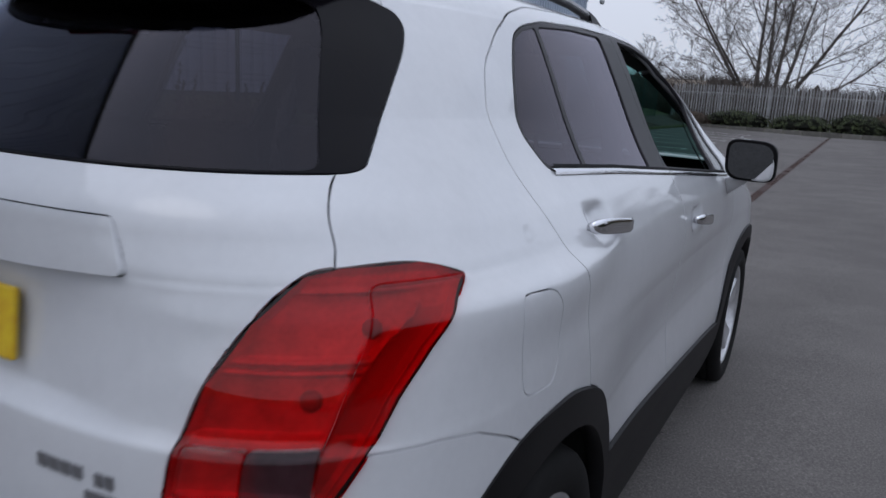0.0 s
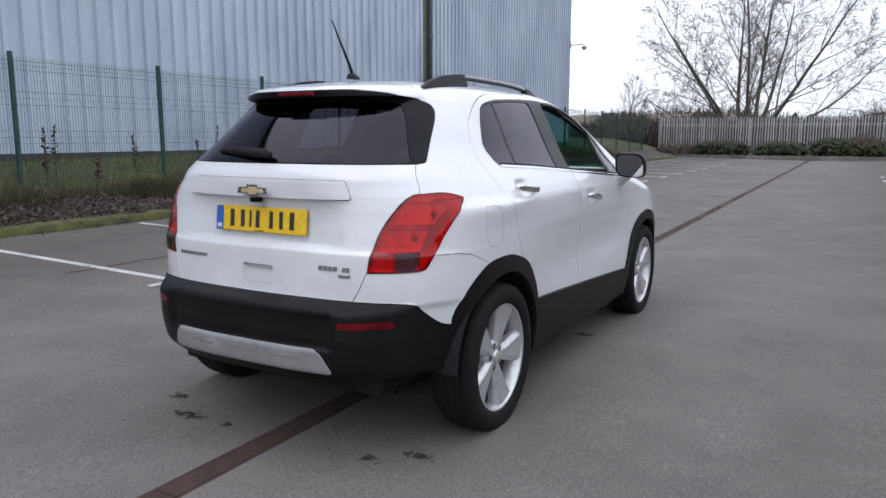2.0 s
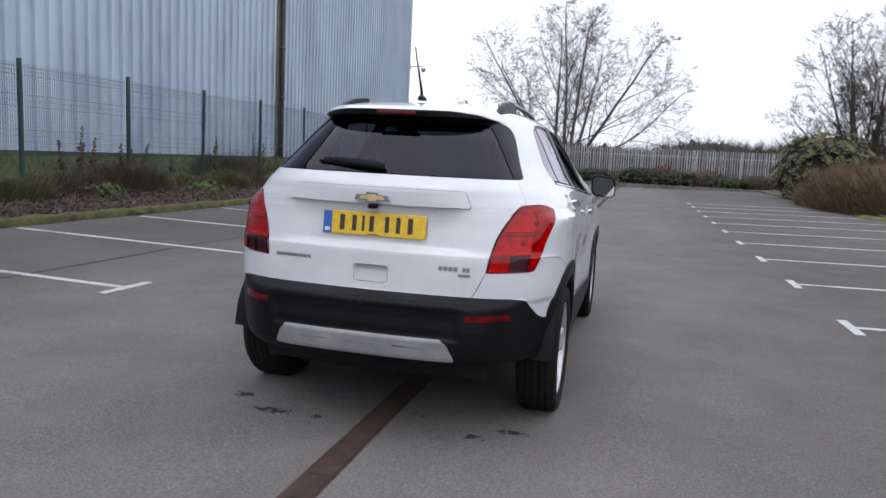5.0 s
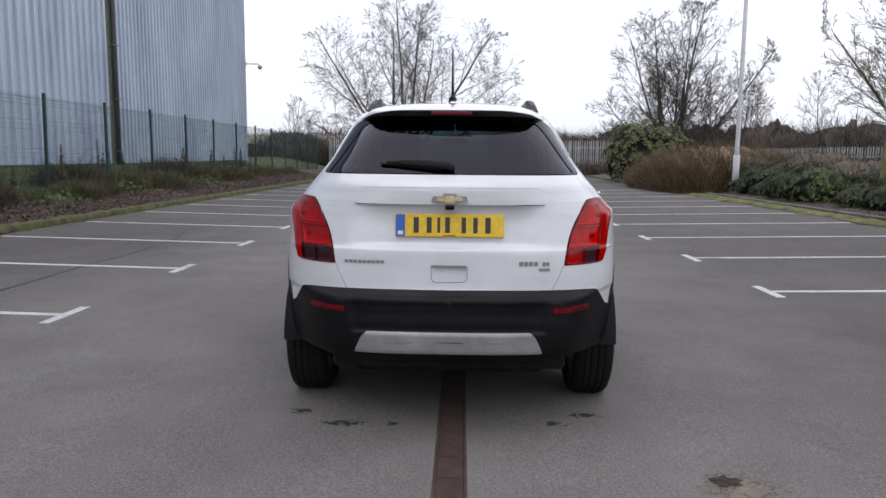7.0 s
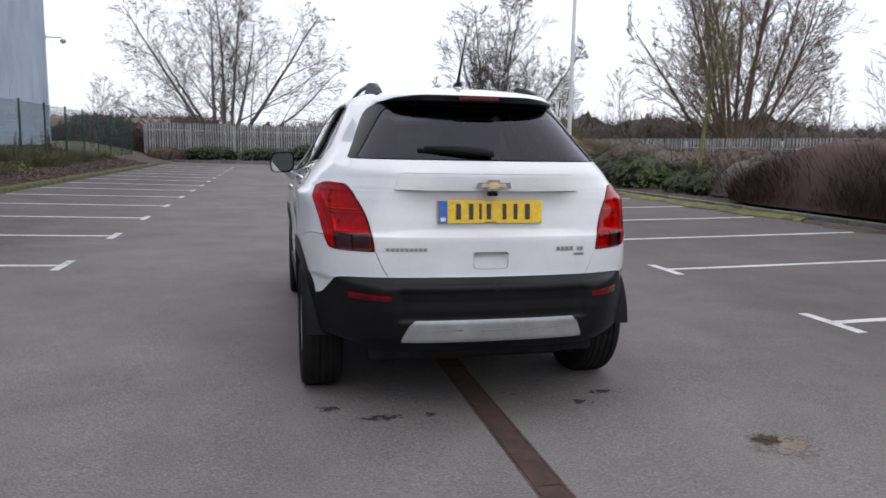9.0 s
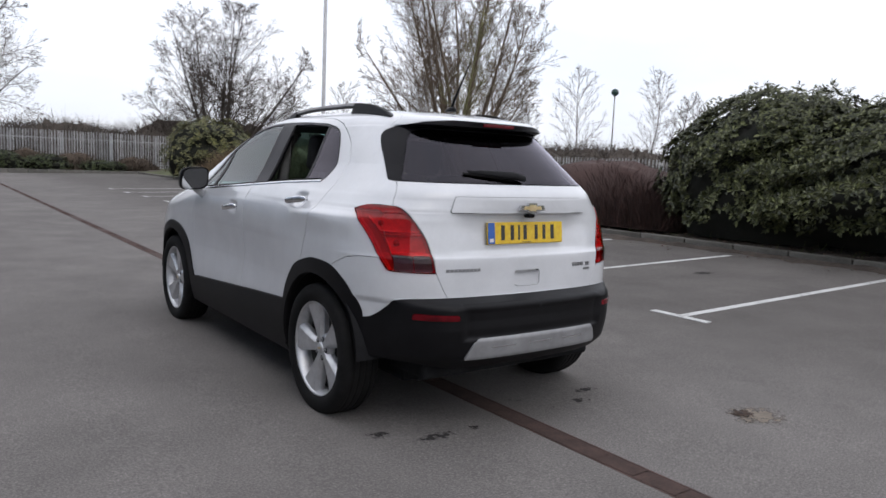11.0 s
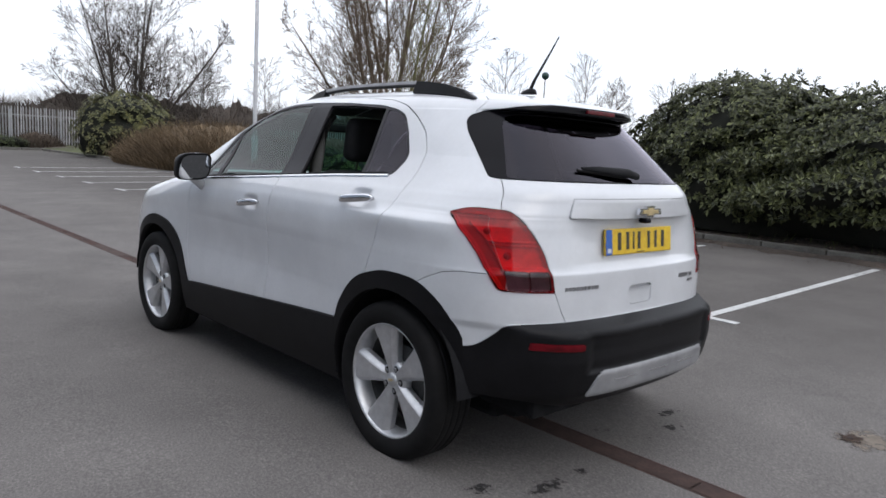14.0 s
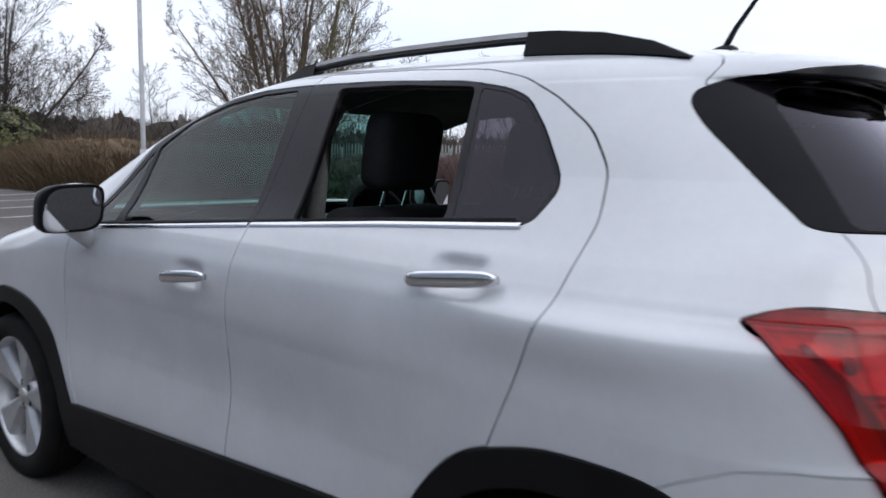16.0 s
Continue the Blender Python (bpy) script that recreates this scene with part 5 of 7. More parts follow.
def rounded(points, closed=True, radius=0.02, steps=4):
    """Round the corners of an outline."""
    out, n = [], len(points)
    for i, p in enumerate(points):
        if not closed and i in (0, n - 1):
            out.append(p)
            continue
        a, b, c = (np.array(q, float) for q in (points[i - 1], p, points[(i + 1) % n]))
        la, lc = np.linalg.norm(a - b), np.linalg.norm(c - b)
        r = min(radius, la * 0.45, lc * 0.45)
        p0, p1 = b + (a - b) / la * r, b + (c - b) / lc * r
        for k in range(steps + 1):
            t = k / steps
            out.append(tuple((1 - t) ** 2 * p0 + 2 * t * (1 - t) * b + t * t * p1))
    return out


def curve(points, n=6):
    """A smooth open curve through the points."""
    q = [np.array(v, float) for v in points]
    q = [2 * q[0] - q[1]] + q + [2 * q[-1] - q[-2]]
    out = []
    for a, b, c, d in zip(q, q[1:], q[2:], q[3:]):
        for k in range(n):
            t = k / n
            out.append(tuple(0.5 * (2 * b + (c - a) * t + (2 * a - 5 * b + 4 * c - d) * t * t + (3 * b - a - 3 * c + d) * t**3)))
    return out + [tuple(points[-1])]


def dense(points, step=0.02):
    out = []
    for a, b in zip(points, points[1:] + points[:1]):
        n = max(1, int(math.hypot(b[0] - a[0], b[1] - a[1]) / step))
        out += [(a[0] + (b[0] - a[0]) * k / n, a[1] + (b[1] - a[1]) * k / n) for k in range(n)]
    return out


def on_side(points, radius=0.02):
    """An outline given as (y, z) on the side."""
    return [(u_of(y, z), z) for y, z in dense(rounded(points, True, radius), 0.005)]


def on_tail(points, radius=0.01):
    return dense(rounded(points, True, radius))


ARCH_REAR = [(1.12, 0.54), (1.075, 0.645), (0.965, 0.757), (0.82, 0.812), (0.70, 0.826), (0.55, 0.812), (0.43, 0.745), (0.355, 0.66), (0.33, 0.615)]
ARCH_FRONT = [(3.66, 0.42), (3.63, 0.55), (3.56, 0.68), (3.45, 0.765), (3.32, 0.808), (3.20, 0.812), (3.05, 0.785), (2.93, 0.715), (2.85, 0.60), (2.775, 0.434)]


def circle(cy, cz, r, a0, a1, n=24):
    return [(cy + r * math.cos(radians(a0 + (a1 - a0) * k / n)), cz + r * math.sin(radians(a0 + (a1 - a0) * k / n))) for k in range(n + 1)]


DLO = [(2.645, 1.100), (2.645, 1.14), (2.475, 1.39), (2.32, 1.478), (2.16, 1.526), (1.98, 1.552), (1.80, 1.56), (1.5, 1.557), (1.2, 1.542), (1.07, 1.520), (1.005, 1.496), (0.938, 1.424), (0.870, 1.326), (0.862, 1.290), (0.893, 1.234), (0.915, 1.222), (1.3, 1.200), (1.8, 1.163), (2.3, 1.124)]
LAMP = [(0.368, 0.812), (0.376, 0.89), (0.393, 0.975), (0.428, 1.055), (0.478, 1.115), (0.52, 1.126), (0.58, 1.126), (0.625, 1.10), (0.60, 1.07), (0.572, 1.02), (0.548, 0.955), (0.528, 0.88), (0.508, 0.828), (0.47, 0.818)]
GATE = [(-0.324, 0.670), (-0.346, 0.732), (-0.366, 0.81)] + [(-u - 0.02, z) for u, z in LAMP[1:4]] + [(-0.505, 1.10), (-0.508, 1.126), (-0.516, 1.15), (-0.532, 1.238), (-0.55, 1.27), (-0.568, 1.325), (-0.582, 1.42), (-0.574, 1.475), (-0.556, 1.50), (-0.545, 1.53), (-0.532, 1.56), (-0.52, 1.602)]
GATE = GATE + [(-u, z) for u, z in reversed(GATE)]
REAR_DARK = [(-0.548, 1.243), (-0.568, 1.25), (-0.584, 1.325), (-0.60, 1.43), (-0.594, 1.475), (-0.574, 1.502), (-0.52, 1.524), (-0.44, 1.547), (-0.30, 1.562)]
REAR_DARK = REAR_DARK + [(-u, z) for u, z in reversed(REAR_DARK)]
REAR_PANE = [(-0.520, 1.247), (-0.505, 1.34), (-0.478, 1.46), (-0.455, 1.502), (-0.41, 1.514)]
REAR_PANE = REAR_PANE + [(-u, z) for u, z in reversed(REAR_PANE)]
BUMPER_EDGE = [(0.0, 0.688), (0.329, 0.690), (0.42, 0.690), (0.49, 0.687), (0.525, 0.672), (0.575, 0.612), (0.60, 0.592), (0.64, 0.584), (0.80, 0.580)]
DOOR_REAR = [(1.757, 1.592), (1.4, 1.586), (1.15, 1.572), (1.03, 1.545), (0.93, 1.495), (0.83, 1.425), (0.768, 1.34), (0.750, 1.24), (0.777, 1.09), (0.84, 0.925), (0.893, 0.79), (0.925, 0.70), (0.95, 0.55), (0.95, 0.44), (1.822, 0.44), (1.80, 0.85), (1.765, 1.15)]
DOOR_FRONT = [(1.60, 1.590), (1.60, 0.46), (2.72, 0.38), (2.80, 0.65), (2.768, 0.888), (2.745, 1.03), (2.70, 1.10), (2.64, 1.175), (2.45, 1.435), (2.25, 1.54), (2.05, 1.583)]

OUTLINES = dict(
    under_tail=dense([(0.0, 0.24), (0.80, 0.24), (0.80, 0.43), (0.70, 0.415), (0.60, 0.40), (0.46, 0.385), (0.33, 0.350), (0.0, 0.347)]),
    arch_hole_rear=[(u_of(y, z), z) for y, z in dense(circle(0.715, 0.345, 0.402, 0, 180, 60) + [(0.313, 0.24), (1.117, 0.24)], 0.005)],
    arch_hole_front=[(u_of(y, z), z) for y, z in dense(circle(3.262, 0.345, 0.402, 0, 180, 60) + [(2.86, 0.24), (3.664, 0.24)], 0.005)],
    front_pane=on_side([(1.785, 1.180), (2.43, 1.130), (2.440, 1.375), (2.31, 1.466), (2.15, 1.514), (1.98, 1.541), (1.822, 1.549)], 0.015),
    front_quarter_pane=on_side([(2.475, 1.130), (2.615, 1.117), (2.62, 1.14), (2.462, 1.362)], 0.01),
    rear_door_pane=on_side([(1.610, 1.188), (1.640, 1.546), (1.40, 1.544), (1.163, 1.528), (1.118, 1.220)], 0.016),
    rear_quarter_pane=on_side([(1.096, 1.221), (1.142, 1.524), (1.065, 1.510), (1.008, 1.486), (0.946, 1.418), (0.881, 1.323), (0.874, 1.291), (0.901, 1.241), (0.925, 1.231)], 0.012),
    window_frame_front=on_side([(1.763, 1.559), (1.763, 1.166), (1.80, 1.163), (2.3, 1.124)] + DLO[:7], 0.02),
    window_frame_rear=on_side(DLO, 0.03),
    lamp_smoke_inner=on_tail([(0.378, 0.822), (0.385, 0.893), (0.434, 0.894), (0.430, 0.822)], 0.006),
    lamp_smoke=on_tail([(0.432, 0.822), (0.436, 0.894), (0.492, 0.895), (0.486, 0.824)], 0.006),
    lamp_outer=on_tail([(0.532, 1.10), (0.625, 1.10), (0.60, 1.07), (0.572, 1.02), (0.548, 0.955), (0.528, 0.88), (0.508, 0.828), (0.49, 0.824), (0.492, 0.895), (0.507, 0.98)], 0.01),
    lamp=dense(curve(LAMP + LAMP[:1], 6)),
    rear_pane=on_tail(REAR_PANE, 0.02),
    rear_dark=on_tail(REAR_DARK, 0.02),
    garnish=on_tail([(-0.322, 1.101), (-0.326, 1.110), (-0.324, 1.178), (0.324, 1.178), (0.326, 1.110), (0.322, 1.101)], 0.008),
    skid=on_tail([(-0.314, 0.408), (-0.285, 0.49), (-0.268, 0.503), (0.268, 0.503), (0.285, 0.49), (0.314, 0.408)], 0.01),
    reflector=on_tail([(0.338, 0.598), (0.338, 0.626), (0.470, 0.630), (0.475, 0.600)], 0.008),
    arch_rear=[(u_of(y, z), z) for y, z in dense(curve(ARCH_REAR) + [(0.30, 0.24), (1.125, 0.24)], 0.005)],
    arch_front=[(u_of(y, z), z) for y, z in dense(curve(ARCH_FRONT) + [(2.765, 0.24), (3.70, 0.24)], 0.005)],
    sill=[(u_of(y, z), z) for y, z in dense([(1.10, 0.545), (1.82, 0.497), (2.79, 0.434), (2.79, 0.24), (1.10, 0.24)], 0.005)],
    bumper=dense(rounded(BUMPER_EDGE, False, 0.03) + [(0.80, 0.57), (0.80, 0.24), (0.0, 0.24)]),
    front_lower=dense([(2.0, 0.24), (2.0, 0.40), (3.0, 0.46), (3.0, 0.24)]),
    fuel_flap=on_side([(0.535, 1.062), (0.64, 1.056), (0.675, 1.02), (0.68, 0.92), (0.66, 0.878), (0.55, 0.884)], 0.03),
    grip=on_tail([(-0.050, 0.730), (-0.060, 0.740), (-0.062, 0.800), (-0.056, 0.808), (0.056, 0.808), (0.062, 0.800), (0.060, 0.740), (0.050, 0.730)], 0.006),
    tailgate=on_tail(GATE, 0.015),
    bumper_corner=dense([(0.31, 0.670), (0.32, 0.732), (0.34, 0.81), (0.385, 0.84), (0.47, 0.85), (0.500, 0.86), (0.515, 0.884), (0.60, 0.880), (0.645, 0.868), (0.70, 0.83), (0.76, 0.78), (0.80, 0.56), (0.55, 0.56)]),
    rear_door=on_side(DOOR_REAR, 0.03),
    front_door=on_side(DOOR_FRONT, 0.03),
    windscreen=dense([(2.36, 1.125), (3.0, 1.12), (3.0, 1.552), (2.50, 1.545), (2.40, 1.50), (2.33, 1.30)]),
)


def inside(points, poly):
    """Which of the points lie in the outline."""
    x, y = points[:, 0], points[:, 1]
    hit = np.zeros(len(points), bool)
    px, py = np.array(poly, float).T
    near = (x > px.min()) & (x < px.max()) & (y > py.min()) & (y < py.max())
    x, y = x[near], y[near]
    got = np.zeros(len(x), bool)
    for i in range(len(px)):
        x0, y0, x1, y1 = px[i - 1], py[i - 1], px[i], py[i]
        if y0 != y1:
            got ^= ((y0 > y) != (y1 > y)) & (x < (x1 - x0) * (y - y0) / (y1 - y0) + x0)
    hit[near] = got
    return hit


def skin_grid():
    """The skin cut along the outlines into triangles, each sorted into its panel; one side, then its mirror."""
    half = np.concatenate([np.linspace(0, 1, 96), np.linspace(1, 2, 170)[1:], np.linspace(2, 3, 46)[1:]])
    travel = np.abs(np.gradient(FINE_Z)) + np.abs(np.gradient(FINE["ry"])) * 0.6 + np.abs(np.gradient(FINE["w"])) * 0.8 + np.abs(np.gradient(FINE["fy"])) * 0.12
    arc = np.concatenate([[0], np.cumsum(travel[1:])])
    zs = np.interp(np.linspace(0, arc[-1], 230), arc, FINE_Z)
    wide = 1.3

    def flat(p):
        return np.stack([p[:, 0] * wide, np.interp(p[:, 1], FINE_Z, arc)], -1)

    uu, vv = np.meshgrid(half, zs)
    grid = flat(np.stack([uu.ravel(), vv.ravel()], -1))
    marks, edges = [], []
    for poly in OUTLINES.values():
        pts = np.array(dense(list(poly), 0.009), float)
        pts[:, 1] = np.clip(pts[:, 1], Z_KEYS[0], Z_KEYS[-1])
        q = flat(pts)
        for a, b in zip(q, np.roll(q, -1, axis=0)):
            if a[0] < 0 and b[0] < 0:
                continue
            if a[0] < 0 or b[0] < 0:
                t = a[0] / (a[0] - b[0])
                cut = a + (b - a) * t
                cut[0] = 0.0
                a, b = (cut, b) if a[0] < 0 else (a, cut)
            if np.abs(a - b).max() > 1e-5:
                edges.append((len(marks), len(marks) + 1))
                marks += [a, b]
    tree = kdtree.KDTree(len(marks))
    for i, m in enumerate(marks):
        tree.insert((m[0], m[1], 0), i)
    tree.balance()
    keep = [g for g in grid if tree.find((g[0], g[1], 0))[2] > 0.0042]
    out = geometry.delaunay_2d_cdt([Vector(m) for m in marks] + [Vector(g) for g in keep], edges, [], 0, 2e-4, False)
    pts = np.array([(v.x, v.y) for v in out[0]])
    tris = np.array([f for f in out[2] if len(f) == 3])
    e1, e2 = pts[tris[:, 1]] - pts[tris[:, 0]], pts[tris[:, 2]] - pts[tris[:, 0]]
    area = np.abs(e1[:, 0] * e2[:, 1] - e1[:, 1] * e2[:, 0]) / 2
    tris, area = tris[area > 1e-10], area[area > 1e-10]
    uv = np.stack([pts[:, 0] / wide, np.interp(pts[:, 1], arc, FINE_Z)], -1)
    uv[np.abs(uv[:, 0]) < 1e-6, 0] = 0.0
    mid = np.stack([pts[tris].mean(1)[:, 0] / wide, np.interp(pts[tris].mean(1)[:, 1], arc, FINE_Z)], -1)
    names = list(OUTLINES)
    region = np.full(len(tris), len(names))
    for k in reversed(range(len(names))):
        region[inside(mid, OUTLINES[names[k]])] = k
    # slivers between two outlines go to the panel beside them
    pair = {}
    for i, t in enumerate(tris.tolist()):
        for a, b in ((t[0], t[1]), (t[1], t[2]), (t[2], t[0])):
            pair.setdefault((a, b) if a < b else (b, a), []).append(i)
    links = [[] for _ in tris]
    for both in pair.values():
        if len(both) == 2:
            links[both[0]].append(both[1])
            links[both[1]].append(both[0])
    for _ in range(2):
        seen = np.zeros(len(tris), bool)
        reg = region.tolist()
        for i in range(len(tris)):
            if seen[i]:
                continue
            seen[i] = True
            group, heap, beside = [], [i], {}
            while heap:
                j = heap.pop()
                group.append(j)
                for k in links[j]:
                    if reg[k] != reg[i]:
                        beside[reg[k]] = beside.get(reg[k], 0) + 1
                    elif not seen[k]:
                        seen[k] = True
                        heap.append(k)
            if area[group].sum() < 5e-4 and beside:
                region[group] = max(beside, key=beside.get)
    names.append("body_shell")
    # the other side
    n = len(uv)
    other = np.where(uv[:, 0] == 0.0, np.arange(n), np.arange(n) + n)
    uv2 = np.concatenate([uv, uv * (-1, 1)])
    flap = names.index("fuel_flap")
    region2 = np.where(region == flap, names.index("body_shell"), region)
    return uv2, np.concatenate([tris, other[tris]]), np.concatenate([region, region2]), np.concatenate([np.ones(len(tris)), -np.ones(len(tris))]), names


SKIN_UV, SKIN_CELLS, SKIN_REGION, SKIN_SIDE, SKIN_NAMES = skin_grid()
SKIN_POS = skin(SKIN_UV[:, 0], SKIN_UV[:, 1])
SKIN_NORMAL = skin_normal(SKIN_UV[:, 0], SKIN_UV[:, 1])
_on_axis = SKIN_UV[:, 0] == 0.0
SKIN_NORMAL[_on_axis, 0] = 0.0
_flip = (np.cross(SKIN_POS[SKIN_CELLS[:, 1]] - SKIN_POS[SKIN_CELLS[:, 0]], SKIN_POS[SKIN_CELLS[:, 2]] - SKIN_POS[SKIN_CELLS[:, 0]]) * SKIN_NORMAL[SKIN_CELLS].mean(1)).sum(1) < 0
SKIN_CELLS[_flip] = SKIN_CELLS[_flip][:, ::-1]


def panel(name, mat, parent, pick, proud=0.0, gap=0.0, flange=0.0, label=""):
    """One panel of the skin: gap draws its rim in from its neighbours, flange turns the rim inwards."""
    ids = np.where(pick)[0]
    if not len(ids):
        return None
    used, inv = np.unique(SKIN_CELLS[ids], return_inverse=True)
    tris = inv.reshape(-1, 3)
    base, nor = SKIN_POS[used], SKIN_NORMAL[used]
    lift = proud(*SKIN_UV[used].T) if callable(proud) else np.full(len(used), proud)
    pos = base + nor * lift[:, None]
    n = len(used)
    ab = np.concatenate([tris[:, (0, 1)], tris[:, (1, 2)], tris[:, (2, 0)]])
    rim_edges = ab[~np.isin(ab[:, 0] * n + ab[:, 1], ab[:, 1] * n + ab[:, 0])]
    after, before = dict(rim_edges.tolist()), dict(rim_edges[:, ::-1].tolist())
    rim = sorted(after)
    inward = {}
    for v in rim:
        f, g = v, v
        for _ in range(2):
            f, g = after.get(f, f), before.get(g, g)
        d = np.cross(nor[v], base[f] - base[g])
        size = np.linalg.norm(d)
        inward[v] = d / size if size > 1e-6 else d
        pos[v] = pos[v] + inward[v] * gap
    verts, normals, faces = pos.tolist(), nor.tolist(), tris.tolist()
    if flange:
        index = {}
        for v in rim:
            index[v] = len(verts)
            soft = nor[v] * 0.55 - inward[v] * 0.83
            for depth, way in ((0.0, soft), (flange + lift[v], -inward[v])):
                verts.append((pos[v] - nor[v] * depth).tolist())
                normals.append(way.tolist())
        faces += [(index[b], index[a], index[a] + 1, index[b] + 1) for a, b in after.items() if b in index]
    me = mesh_of(name, verts, faces, mat, True)
    me.normals_split_custom_set_from_vertices(normals)
    return part(name, me, None, parent, label)


def chosen(name, side=0):
    got = SKIN_REGION == SKIN_NAMES.index(name)
    return got & (SKIN_SIDE == side) if side else got


def lamp_inside(lamp, s):
    """The moulded inside of a tail lamp: two bowls with ribs between them and a flat outer wedge, seen through the lens."""
    zs, ss = np.linspace(0.817, 1.1235, 120), np.linspace(0, 1, 56)
    u_in = np.interp(zs, [0.812, 0.89, 0.975, 1.055, 1.115, 1.126], [0.370, 0.378, 0.395, 0.430, 0.480, 0.522])
    u_out = np.interp(zs, [0.812, 0.818, 0.828, 0.88, 0.955, 1.02, 1.07, 1.10, 1.118, 1.126], [0.438, 0.468, 0.505, 0.526, 0.546, 0.570, 0.598, 0.622, 0.598, 0.578])
    S, Z = np.meshgrid(ss, zs)
    U = u_in[:, None] + (u_out - u_in)[:, None] * S
    bowl = 1 - np.clip(np.abs(S - 0.40) / 0.42, 0, 1) ** 2
    depth = -0.012 - 0.013 * bowl
    for zc, half in ((1.006, 0.004), (0.993, 0.004), (0.900, 0.008)):
        depth = np.maximum(depth, -0.003 - 0.022 * np.clip((np.abs(Z - zc) - half * 0.5) / half, 0, 1) ** 2 - 0.02 * (S > 0.76))
    top = np.clip((Z - 1.055) / 0.05, 0, 1)
    depth = depth * (1 - top) + top * (-0.022 + 0.018 * np.clip((Z - 1.06) / 0.06, 0, 1))
    wedge_edge = 0.73 + 0.05 * np.clip((Z - 1.02) / 0.06, 0, 1)
    wedge = (S > wedge_edge) & (Z < 1.072) & (Z > 0.905) & (S < 0.93)
    depth = np.where(wedge, -0.016, depth)
    wall = (np.abs(S - wedge_edge) < 0.02) & (Z < 1.08) & (Z > 0.90)
    depth = np.where(wall, -0.004, depth)
    depth = np.where((S > 0.93) & (S < 0.98), -0.004, depth)
    rim = np.minimum(np.minimum(S, 1 - S) / 0.03, np.minimum(Z - 0.817, 1.1235 - Z) / 0.006).clip(0, 1)
    depth = np.maximum(depth, -0.026) * rim + 0.003 * (1 - rim)
    P = skin(U, Z) + skin_normal(U, Z) * depth[..., None]
    P[..., 0] *= s
    nz, ns = S.shape
    idx = np.arange(nz * ns).reshape(nz, ns)
    quads = np.stack([idx[:-1, :-1], idx[:-1, 1:], idx[1:, 1:], idx[1:, :-1]], -1).reshape(-1, 4)
    if s < 0:
        quads = quads[:, ::-1]
    me = mesh_of("lamp_reflector", P.reshape(-1, 3).tolist(), quads.tolist(), LAMP_SILVER, True)
    me.materials.append(LAMP_WEDGE)
    me.polygons.foreach_set("material_index", (wedge | wall)[:-1, :-1].ravel().astype(int).tolist())
    part("lamp_reflector", me, None, lamp, "moulded silver lamp reflector")
    for sh, z, r in ((0.62, 1.048, 0.015), (0.56, 0.955, 0.016)):
        u = float(np.interp(z, zs, u_in) + (np.interp(z, zs, u_out) - np.interp(z, zs, u_in)) * sh)
        c, n = skin(np.array(u), np.array(z)), skin_normal(np.array(u), np.array(z))
        bm = bmesh.new()
        bmesh.ops.create_icosphere(bm, subdivisions=2, radius=r)
        for v in bm.verts:
            v.co = Vector(((c[0] - n[0] * 0.022) * s, c[1] - n[1] * 0.022, c[2] - n[2] * 0.022)) + v.co * (1.0 if abs(v.co.z) < r else 0.8)
        for f in bm.faces:
            f.smooth = True
        part("bulb_seat", bm, LAMP_SEAT, lamp, "dark bulb seat")


shell = panel("body_shell", PAINT, car, chosen("body_shell"), 0, 0.0015, 0.014)
tailgate = panel("tailgate", PAINT, car, chosen("tailgate"), 0, 0.0026, 0.018)
panel("rear_window", PRIVACY_GLASS, tailgate, chosen("rear_pane"), -0.003, 0, 0, "dark tinted rear window")
panel("window_surround", GLOSS_BLACK, tailgate, chosen("rear_dark"), 0.001, 0.001, 0.006, "gloss black surround")
bumper = panel("rear_bumper", BLACK_PLASTIC, car, chosen("bumper"), 0.006, 0.001, 0.012, "textured black plastic bumper")
panel("skid_plate", SILVER_PLASTIC, bumper, chosen("skid"), 0.014, 0.001, 0.012, "silver skid plate")
panel("front_valance", BLACK_PLASTIC, car, chosen("front_lower"), 0.004, 0.001, 0.01)
panel("garnish", PAINT, tailgate, chosen("garnish"), lambda u, z: np.interp(z, [1.10, 1.12, 1.15, 1.18], [0.030, 0.029, 0.018, 0.003]) * np.interp(np.abs(u), [0.22, 0.326], [1, 0.4]), 0.0, 0.012, "white pressed garnish")
panel("windscreen", CLEAR_GLASS, car, chosen("windscreen"), -0.002)
panel("fuel_flap", PAINT, car, chosen("fuel_flap"), 0.0, 0.0016, 0.012)
